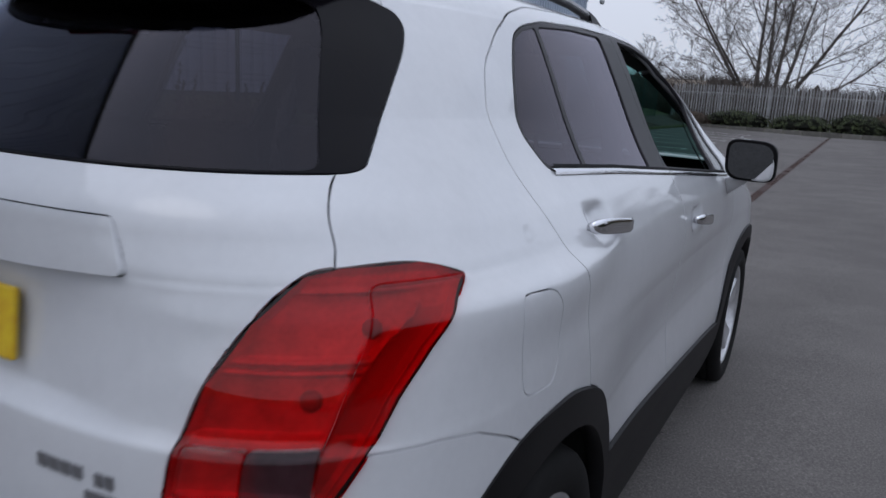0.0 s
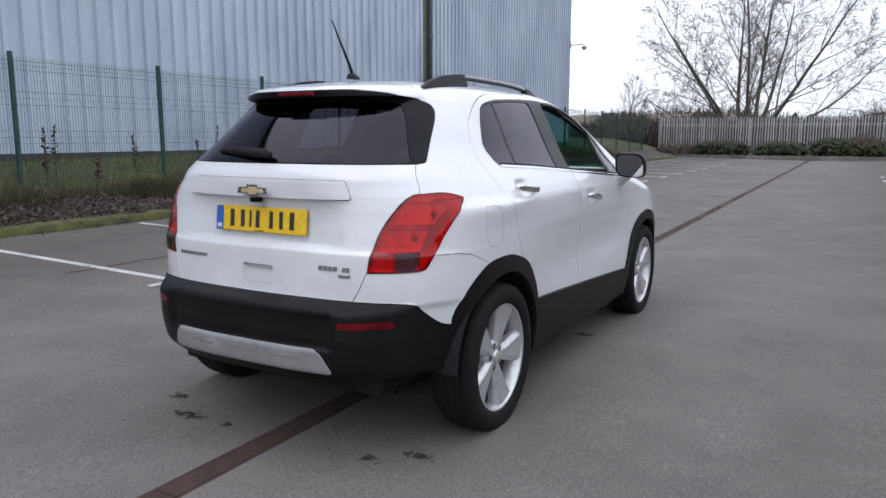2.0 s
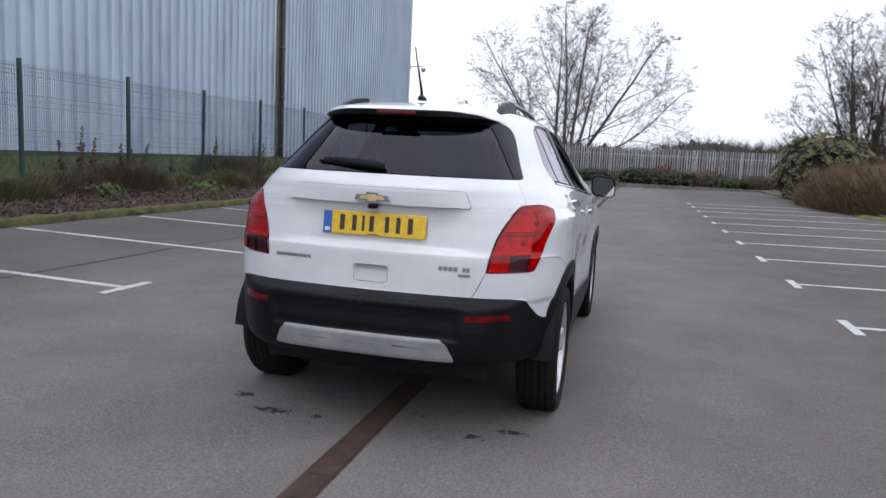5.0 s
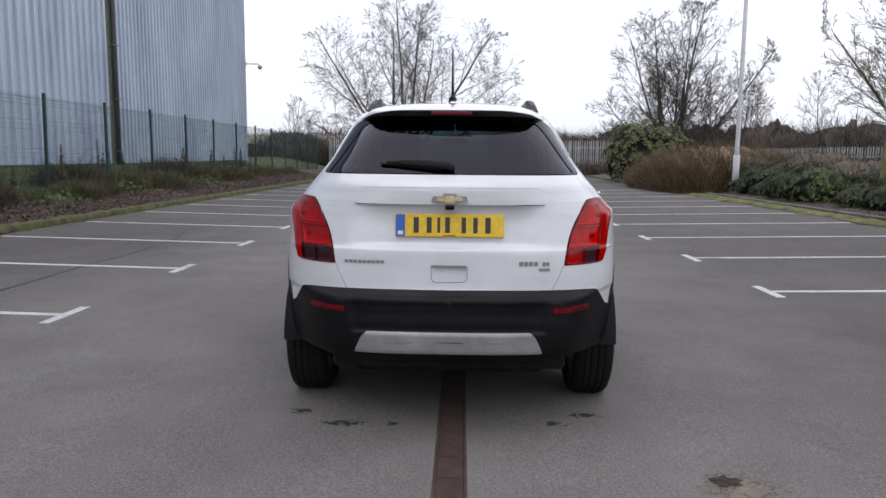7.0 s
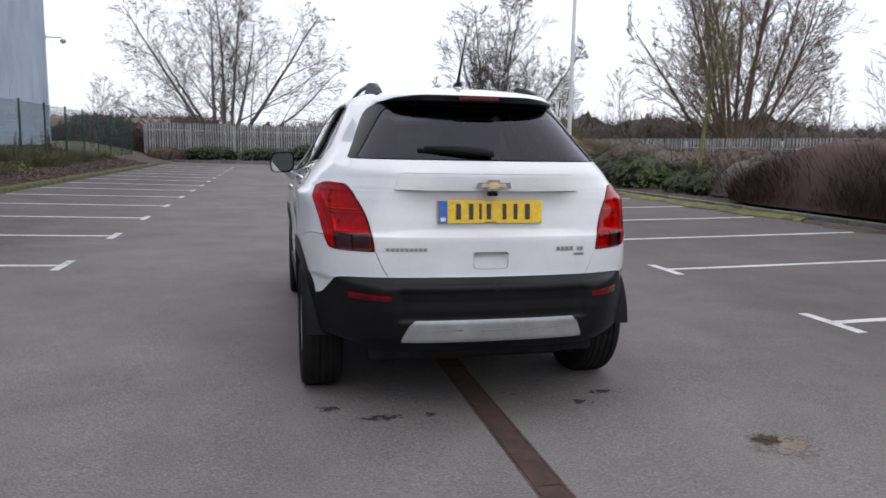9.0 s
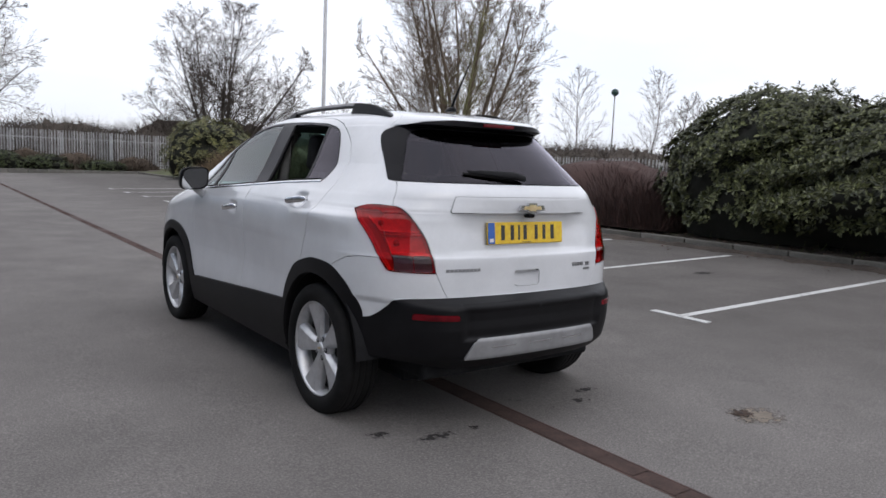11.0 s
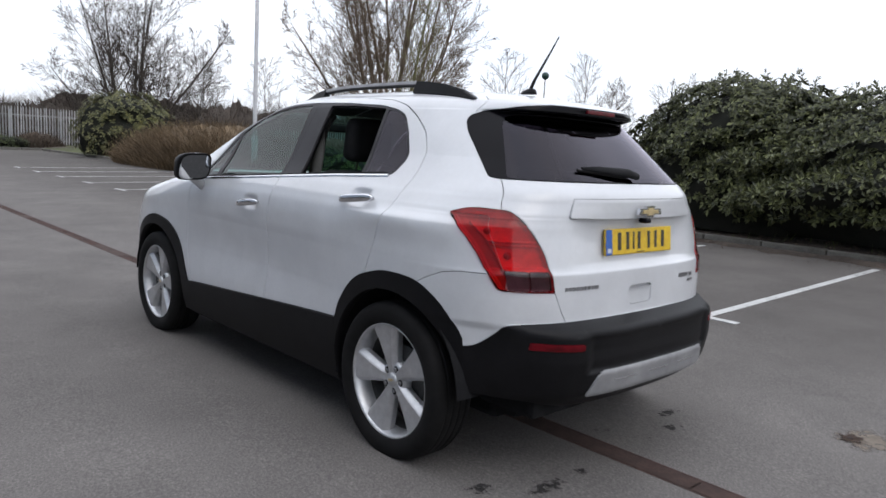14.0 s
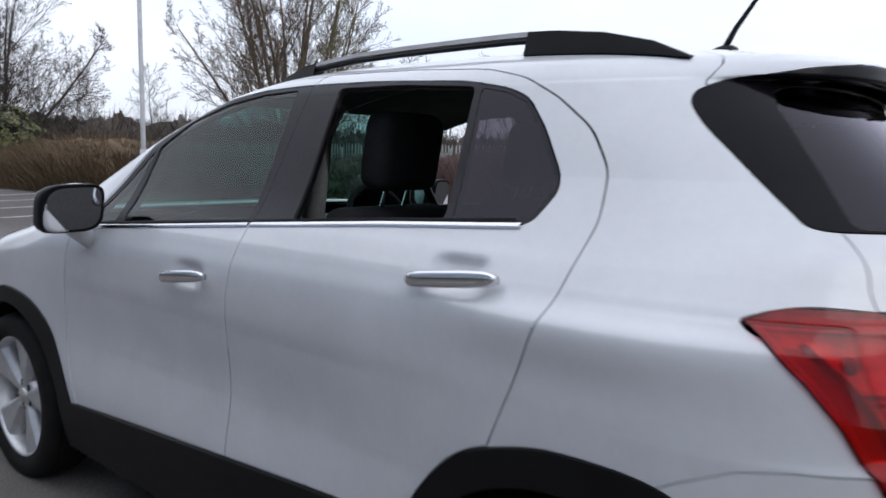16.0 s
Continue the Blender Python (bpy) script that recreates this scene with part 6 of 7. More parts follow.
for s in (-1, 1):
    lamp = panel("tail_lamp", LENS_RED, car, chosen("lamp", s), 0.006, 0.003, 0.010, "red tail lamp lens")
    panel("outer_lens", LENS_DARK_RED, lamp, chosen("lamp_outer", s), 0.006, 0.0, 0.004, "deep red outer lens")
    panel("reversing_lens", LENS_SMOKE, lamp, chosen("lamp_smoke", s), 0.0065, 0.0, 0.004, "smoked reversing lens")
    panel("inner_lens", LENS_RED if s > 0 else LENS_SMOKE, lamp, chosen("lamp_smoke_inner", s), 0.0065, 0.0, 0.004)
    lamp_inside(lamp, s)
    panel("reflector", BUMPER_RED, bumper, chosen("reflector", s), 0.009, 0.001, 0.01, "red reflector")
    panel("bumper_corner", PAINT, car, chosen("bumper_corner", s), 0, 0.0016, 0.014)
    panel("wheel_arch_trim", BLACK_PLASTIC, car, chosen("arch_rear", s), lambda u, z: np.interp(np.abs(u), [0.72, 0.92], [0.003, 0.010]), 0.0005, 0.03, "black arch cladding")
    panel("wheel_arch_trim", BLACK_PLASTIC, car, chosen("arch_front", s), 0.008, 0.0005, 0.03, "black arch cladding")
    panel("sill_trim", BLACK_PLASTIC, car, chosen("sill", s), 0.010, 0.0005, 0.02, "black sill cladding")
    rear_door = panel("rear_door", PAINT, car, chosen("rear_door", s), 0, 0.0038, 0.022)
    front_door = panel("front_door", PAINT, car, chosen("front_door", s), 0, 0.0038, 0.022)
    panel("window_frame", FRAME_BLACK, front_door, chosen("window_frame_front", s), -0.002, 0.001, 0.014, "black window frame")
    panel("window_frame", FRAME_BLACK, rear_door, chosen("window_frame_rear", s), -0.002, 0.001, 0.014, "black window frame")
    if s < 0:
        panel("window_pane", CLEAR_GLASS, front_door, chosen("front_pane", s), -0.006)
    else:
        panel("window_pane", PRIVACY_GLASS, rear_door, chosen("rear_door_pane", s), -0.006)
    panel("quarter_pane", CLEAR_GLASS, front_door, chosen("front_quarter_pane", s), -0.004)
    panel("quarter_pane", PRIVACY_GLASS, rear_door, chosen("rear_quarter_pane", s), -0.004)
for ob in list(car.children_recursive):
    if "pane" in ob.name or ob.name.startswith(("rear_window", "windscreen")):
        ob.visible_shadow = False

# the dark lining behind the panels
_opaque = ~np.isin(SKIN_REGION, [SKIN_NAMES.index(k) for k in ("front_pane", "front_quarter_pane", "rear_door_pane", "rear_quarter_pane", "rear_pane", "windscreen", "grip", "arch_hole_rear", "arch_hole_front", "under_tail")])
_z = SKIN_POS[SKIN_CELLS].mean(1)[:, 2]
panel("inner_lining", MATT_BLACK, car, _opaque & (_z < 1.50), -0.030, 0.006)
panel("headlining", HEADLINING, car, _opaque & (_z >= 1.50), -0.026, 0.006, 0, "grey headlining")


# ---- the car: fittings ----
def tail_frame(x, z):
    """A place on the tail with its outward normal."""
    u = u_of_x(x, z)
    p = Vector(skin(np.array(u if abs(u) > 1e-6 else 1e-6), np.array(z)).tolist())
    n = Vector(skin_normal(np.array(u if abs(u) > 1e-6 else 1e-6), np.array(z)).tolist())
    return p, n


def slab_on_tail(name, mat, parent, x0, x1, z0, z1, proud, thick, label="", bevel=0.002):
    """A thin slab that follows the tail."""
    nx = max(2, int(abs(x1 - x0) / 0.03) + 1)
    verts, faces = [], []
    for k in range(nx):
        x = x0 + (x1 - x0) * k / (nx - 1)
        for z in (z0, z1):
            p, n = tail_frame(x, z)
            verts += [p + n * (proud + thick), p + n * (proud - 0.004)]
    for k in range(nx - 1):
        a, b = 4 * k, 4 * k + 4
        faces += [(a, b, b + 2, a + 2), (a + 1, b + 1, b, a), (a + 2, b + 2, b + 3, a + 3)]
    faces += [(1, 0, 2, 3), (b, b + 1, b + 3, b + 2)]
    return part(name, mesh_of(name, verts, faces, mat), None, parent, label)


def number_plate():
    plate = part("number_plate", box_bm(-0.26, 0.26, -0.006, 0.006, -0.0555, 0.0555, 0.004), PLATE_YELLOW, tailgate, "yellow number plate")
    plate.matrix_world = Matrix.Translation((0, 0.090, 1.0)) @ Matrix.Rotation(radians(-6), 4, "X")
    band = part("blue_band", box_bm(-0.258, -0.213, -0.0072, 0.0, -0.0535, 0.0535, 0.002), PLATE_BLUE, plate)
    for x, w in ((-0.160, 0.026), (-0.098, 0.024), (-0.052, 0.014), (-0.010, 0.024), (0.068, 0.022), (0.124, 0.022), (0.184, 0.026)):
        part("bar", box_bm(x - w / 2, x + w / 2, -0.0074, 0.0, -0.036, 0.040, 0.002), PLATE_BLACK, plate)
    part("maker_bar", box_bm(-0.03, 0.03, -0.0074, 0.0, -0.050, -0.046), PLATE_BLACK, plate)
    part("band_mark", box_bm(-0.248, -0.223, -0.0078, 0.0, -0.044, -0.026), WHITE_PLASTIC, band)


number_plate()

# pressed garnish, handle, badge and lettering on the tailgate
def bowtie():
    outline = [(-0.088, -0.013), (-0.030, -0.013), (-0.030, -0.025), (0.030, -0.025), (0.030, -0.013), (0.088, -0.013), (0.078, 0.013), (0.030, 0.013), (0.030, 0.025), (-0.030, 0.025), (-0.030, 0.013), (-0.078, 0.013)]

    def plate(scale_x, scale_z, y0, y1, mat, name, parent):
        bm = bmesh.new()
        top = [bm.verts.new((x * scale_x, y0, z * scale_z)) for x, z in outline]
        bot = [bm.verts.new((x * scale_x, y1, z * scale_z)) for x, z in outline]
        bm.faces.new(top)
        for i in range(len(outline)):
            j = (i + 1) % len(outline)
            bm.faces.new((top[j], top[i], bot[i], bot[j]))
        bmesh.ops.recalc_face_normals(bm, faces=bm.faces[:])
        return part(name, bm, mat, parent)

    rim = plate(1.0, 1.0, -0.010, 0.006, CHROME, "badge", tailgate)
    rim.location = (0, 0.056, 1.13)
    plate(0.70, 0.62, -0.013, -0.009, GOLD, "badge_inlay", rim)


bowtie()


def bars_on_tail(x0, x1, z0, z1, count, mat):
    w = (x1 - x0) / count
    for k in range(count):
        slab_on_tail("lettering_bar", mat, tailgate, x0 + k * w, x0 + (k + 0.78) * w, z0, z1, 0.0, 0.003)


bars_on_tail(-0.505, -0.308, 0.817, 0.832, 9, LETTER_GREY)
bars_on_tail(0.335, 0.43, 0.812, 0.832, 4, LETTER_GREY)
bars_on_tail(0.448, 0.485, 0.810, 0.830, 2, LETTER_GREY)
slab_on_tail("lettering_bar", LETTER_GREY, tailgate, 0.43, 0.485, 0.787, 0.800, 0.0, 0.003)


panel("grip_pocket", PAINT, tailgate, chosen("grip"), lambda u, z: -np.interp(z, [0.730, 0.742, 0.785, 0.808], [0.0, 0.008, 0.030, 0.046]) * np.clip((0.063 - np.abs(u)) / 0.010, 0, 1), 0.0, 0.0, "recessed tailgate grip")
cam_pod = part("camera_pod", box_bm(-0.022, 0.022, 0.05, 0.09, 1.078, 1.10, 0.006), GLOSS_BLACK, tailgate)

# the silver skid plate has three pressed slots
for x in (-0.235, 0.0, 0.235):
    slab_on_tail("slot", CHROME, bumper, x - 0.075, x + 0.075, 0.462, 0.468, 0.014, 0.0015, "bright slot edge")


def high_brake_lamp():
    part("high_brake_lamp", box_bm(-0.105, 0.105, 0.341, 0.36, 1.538, 1.556, 0.004), REFLECTOR_RED, tailgate, "dark red high brake lamp")


high_brake_lamp()


def wiper():
    w = []
    verts, faces = [], []
    rows = [(0.02, 1.262, 0.034, 0.030), (-0.03, 1.272, 0.044, 0.032), (-0.12, 1.280, 0.044, 0.024), (-0.22, 1.288, 0.036, 0.018), (-0.31, 1.292, 0.020, 0.010)]
    for x, z, h, t in rows:
        p, n = tail_frame(x, z)
        up = Vector((0, n.z, -n.y)).normalized() * -1
        up = up if up.z > 0 else -up
        for k in range(8):
            a = 2 * math.pi * k / 8
            verts.append(p + up * (h / 2 * math.cos(a)) + n * (0.005 + t / 2 + t / 2 * math.sin(a)))
    for i in range(len(rows) - 1):
        for k in range(8):
            a, b = i * 8 + k, i * 8 + (k + 1) % 8
            faces.append((a, b, b + 8, a + 8))
    faces += [tuple(range(7, -1, -1)), tuple(range((len(rows) - 1) * 8, len(rows) * 8))]
    arm = part("rear_wiper", mesh_of("rear_wiper", verts, faces, MATT_BLACK, True), None, tailgate, "black rear wiper")
    v, f = [], []
    pts = []
    for k in range(6):
        x = -0.34 + 0.30 * k / 5
        p, n = tail_frame(x, 1.262 + 0.026 * (5 - k) / 5)
        pts.append(p + n * 0.005)
    tube(v, f, pts, [0.006] * 6, 5)
    part("blade", mesh_of("blade", v, f, RUBBER), None, arm)


wiper()


# roof rails, aerial
def roof_z(x, y):
    """Height of the roof over a place."""
    zs = np.linspace(1.50, 1.646, 120)
    best = 1.5
    for z in zs:
        if abs(x) <= np.interp(z, Z_KEYS, HALF_W) * 0.995:
            u = u_of(y, z)
            if abs(skin(np.array(u), np.array(z))[0]) >= abs(x) - 1e-4:
                best = z
    return float(best)


def roof_rail(s):
    ys = [0.69, 0.78, 0.90, 1.02, 1.10, 1.16, 1.3, 1.5, 1.7, 1.88, 1.95, 2.02, 2.10]
    xs = [0.455 + 0.012 * math.sin((y - 0.69) / 1.4 * math.pi) for y in ys]
    base = [roof_z(x, y) for x, y in zip(xs, ys)]
    tops = [0.002, 0.030, 0.048, 0.056, 0.058, 0.058, 0.057, 0.055, 0.050, 0.042, 0.036, 0.022, 0.004]
    rail = None
    for name, rng, low, mat, label in (("roof_rail", range(0, 5), 0, BLACK_PLASTIC, "black and silver roof rail"), ("rail_bar", range(4, 10), 1, SILVER_PLASTIC, "silver rail bar"), ("rail_foot", range(9, 13), 0, BLACK_PLASTIC, "")):
        verts, faces = [], []
        idx = list(rng)
        for i in idx:
            zt = base[i] + tops[i]
            zb = zt - 0.018 if low else base[i] - 0.006
            w = 0.017 if low else 0.021
            for dx, z in ((-w, zb), (-w * 0.75, zt), (w * 0.75, zt), (w, zb)):
                verts.append((s * (xs[i] + dx - 0.25 * (z - base[i])), ys[i], z))
        for k in range(len(idx) - 1):
            for j in range(4):
                a, b = k * 4 + j, k * 4 + (j + 1) % 4
                faces.append((a, b, b + 4, a + 4) if s > 0 else (a + 4, b + 4, b, a))
        faces += [(0, 1, 2, 3), tuple(len(verts) - 4 + q for q in (3, 2, 1, 0))]
        bm = bmesh.new()
        tmp = mesh_of(name, verts, faces, mat)
        bm.from_mesh(tmp)
        bmesh.ops.recalc_face_normals(bm, faces=bm.faces[:])
        bmesh.ops.bevel(bm, geom=[e for e in bm.edges if abs((e.verts[0].co - e.verts[1].co).y) > 0.02], offset=0.004, segments=2, affect="EDGES")
        bpy.data.meshes.remove(tmp)
        ob = part(name, bm, mat, rail or car, label)
        rail = rail or ob
    v, f = [], []
    tube(v, f, [(s * (xs[i]), ys[i], base[i] + tops[i] - 0.024) for i in range(4, 11)], [0.008] * 7, 6)
    part("rail_underside", mesh_of("rail_underside", v, f, BLACK_PLASTIC), None, rail)


for s in (-1, 1):
    roof_rail(s)


def aerial():
    z = roof_z(0.0, 0.77)
    bm = bmesh.new()
    bmesh.ops.create_uvsphere(bm, u_segments=16, v_segments=10, radius=1)
    for v in bm.verts:
        v.co = Vector((v.co.x * 0.024, v.co.y * 0.050 + 0.785, z - 0.004 + max(0, v.co.z) * 0.028 * (1.0 - 0.35 * v.co.y)))
    base = part("aerial_base", bm, BLACK_PLASTIC, car, "black aerial")
    v, f = [], []
    tube(v, f, [(0, 0.775, z + 0.02), (0, 0.752, z + 0.065), (0, 0.66, z + 0.20), (0, 0.62, z + 0.262)], [0.009, 0.0075, 0.004, 0.003], 8)
    part("mast", mesh_of("mast", v, f, BLACK_PLASTIC, True), None, base)


aerial()


# bright strip under the side windows, door handles, mirrors
def ribbon_on_side(name, mat, parent, s, pts, width, proud):
    verts, faces = [], []
    for y, z in pts:
        for dz in (-width / 2, 0, width / 2):
            u = u_of(y, z + dz)
            p = skin(np.array(u), np.array(z + dz))
            n = skin_normal(np.array(u), np.array(z + dz))
            q = p + n * (proud if dz == 0 else proud * 0.2)
            verts.append((s * q[0], q[1], q[2]))
    for i in range(len(pts) - 1):
        for j in range(2):
            a = i * 3 + j
            faces.append((a, a + 1, a + 4, a + 3) if s < 0 else (a + 3, a + 4, a + 1, a))
    return part(name, mesh_of(name, verts, faces, mat, True), None, parent)


def lerp_pts(a, b, n):
    return [(a[0] + (b[0] - a[0]) * k / n, a[1] + (b[1] - a[1]) * k / n) for k in range(n + 1)]


def door_handle(door, s, y0, y1, z0, z1):
    """A pull handle: two feet, a bowed grip, and a dished cup behind it."""
    ym, zm = (y0 + y1) / 2, (z0 + z1) / 2
    verts, faces, n = [], [], 20
    ends = [skin(np.array(u_of(y, z)), np.array(z)) for y, z in ((y0, z0), (y1, z1))]
    for k in range(n + 1):
        t = k / n
        y, z = y0 + (y1 - y0) * t, z0 + (z1 - z0) * t
        p = ends[0] * (1 - t) + ends[1] * t
        nn = np.array([0.985, 0.0, 0.17])
        end = abs(2 * t - 1)
        arch = 0.030 - 0.014 * end ** 8
        h, thick = 0.0185 * (1 - 0.45 * end ** 10) * (1 - 0.12 * end ** 2), 0.010
        for a in range(8):
            ang = 2 * math.pi * (a + 0.5) / 8
            c, q2 = (math.copysign(abs(f(ang)) ** 0.55, f(ang)) for f in (math.cos, math.sin))
            q = p + nn * (arch + thick * c)
            verts.append((s * q[0], q[1], q[2] + h * q2))
    for k in range(n):
        for a in range(8):
            b = (a + 1) % 8
            faces.append((k * 8 + a, k * 8 + b, k * 8 + 8 + b, k * 8 + 8 + a))
    faces += [tuple(range(8)), tuple(range(n * 8 + 7, n * 8 - 1, -1))]
    bm = bmesh.new()
    tmp = mesh_of("h", verts, faces, CHROME, True)
    bm.from_mesh(tmp)
    bpy.data.meshes.remove(tmp)
    bmesh.ops.recalc_face_normals(bm, faces=bm.faces[:])
    for f in bm.faces:
        f.smooth = True
    part("door_handle", bm, CHROME, door, "chrome door handle")


def door_mirror(door, s):
    cx, cy, cz = 0.945, 2.575, 1.168
    bm = bmesh.new()
    bmesh.ops.create_uvsphere(bm, u_segments=28, v_segments=18, radius=1)
    for v in bm.verts:
        c = v.co
        x = math.copysign(abs(c.x) ** 0.55, c.x) * 0.088
        z = math.copysign(abs(c.z) ** 0.55, c.z) * 0.078
        y = c.y * 0.085 if c.y > 0 else max(c.y * 0.085, -0.045)
        z += 0.010 * (x / 0.088) * -1 + (0.0 if z > 0 else 0.0)
        v.co = Vector((s * (cx + x), cy + y, cz + z))
    for f in bm.faces:
        f.smooth = True
    if s < 0:
        bmesh.ops.reverse_faces(bm, faces=bm.faces[:])
    body = part("door_mirror", bm, PAINT, door, "white door mirror with a black rim")
    for name, k, y, mat in (("rim", 1.06, -0.060, BLACK_PLASTIC), ("glass", 0.93, -0.064, MIRROR)):
        bm = bmesh.new()
        vs = []
        for a in range(36):
            t = 2 * math.pi * a / 36
            c, q = math.cos(t), math.sin(t)
            x = math.copysign(abs(c) ** 0.5, c) * 0.084 * k
            z = math.copysign(abs(q) ** 0.5, q) * 0.074 * k - 0.010 * c
            vs.append(bm.verts.new((s * (cx + x), cy + y - 0.20 * z + 0.25 * x, cz + z)))
        bm.faces.new(vs)
        bmesh.ops.recalc_face_normals(bm, faces=bm.faces[:])
        face = bm.faces[:][0] if not bm.faces[:] else list(bm.faces)[0]
        if face.normal.y > 0:
            bmesh.ops.reverse_faces(bm, faces=list(bm.faces))
        part(name, bm, mat, body)
    bm = bmesh.new()
    rings = []
    for y, k in ((0.012, 1.02), (-0.03, 1.09), (-0.055, 1.07), (-0.060, 1.0)):
        ring = []
        for a in range(36):
            t = 2 * math.pi * a / 36
            co, si = math.cos(t), math.sin(t)
            x = math.copysign(abs(co) ** 0.5, co) * 0.084 * k
            z = math.copysign(abs(si) ** 0.5, si) * 0.074 * k - 0.010 * co
            ring.append(bm.verts.new((s * (cx + x), cy + y - 0.20 * z + 0.25 * x, cz + z)))
        rings.append(ring)
    for a, b in zip(rings, rings[1:]):
        for k in range(36):
            f = bm.faces.new((a[k], a[(k + 1) % 36], b[(k + 1) % 36], b[k]))
            f.smooth = True
    bmesh.ops.recalc_face_normals(bm, faces=bm.faces[:])
    part("surround", bm, BLACK_PLASTIC, body, "black mirror surround")
    v, f = [], []
    tube(v, f, [(s * 0.925, 2.60, 1.115), (s * 0.89, 2.60, 1.075), (s * 0.845, 2.60, 1.05)], [0.036, 0.026, 0.036], 10)
    part("foot", mesh_of("foot", v, f, PAINT, True), None, body)


for s in (-1, 1):
    doors = [(o, o.data.vertices[0].co.x * s > 0) for o in car.children if o.name.startswith(("rear_door", "front_door"))]
    rd = [o for o, ok in doors if ok and o.name.startswith("rear_door")][0]
    fd = [o for o, ok in doors if ok and o.name.startswith("front_door")][0]
    ribbon_on_side("bright_strip", CHROME, rd, s, lerp_pts((0.915, 1.219), (1.30, 1.197), 10) + lerp_pts((1.30, 1.197), (1.76, 1.163), 12)[1:], 0.014, 0.006)
    ribbon_on_side("bright_strip", CHROME, fd, s, lerp_pts((1.77, 1.162), (2.30, 1.121), 14) + lerp_pts((2.30, 1.121), (2.64, 1.097), 8)[1:], 0.014, 0.006)
    ribbon_on_side("seal_strip", MATT_BLACK, rd, s, lerp_pts((0.93, 1.229), (1.30, 1.207), 10) + lerp_pts((1.30, 1.207), (1.76, 1.172), 12)[1:], 0.010, 0.003)
    ribbon_on_side("seal_strip", MATT_BLACK, fd, s, lerp_pts((1.77, 1.171), (2.30, 1.130), 14) + lerp_pts((2.30, 1.130), (2.63, 1.106), 8)[1:], 0.010, 0.003)
    door_handle(rd, s, 1.130, 0.905, 1.092, 1.116)
    door_handle(fd, s, 2.082, 1.868, 0.986, 1.012)
    door_mirror(fd, s)


# ---- wheels ----
def lathe(profile, seg=72):
    """Turn a profile of (radius, out) about the axle, which runs along x."""
    verts, faces, n = [], [], len(profile)
    for k in range(seg):
        a = 2 * math.pi * k / seg
        for r, x in profile:
            verts.append((x, r * math.cos(a), r * math.sin(a)))
    for k in range(seg):
        for j in range(n - 1):
            a, b = k * n + j, ((k + 1) % seg) * n + j
            faces.append((a, a + 1, b + 1, b))
    return verts, faces


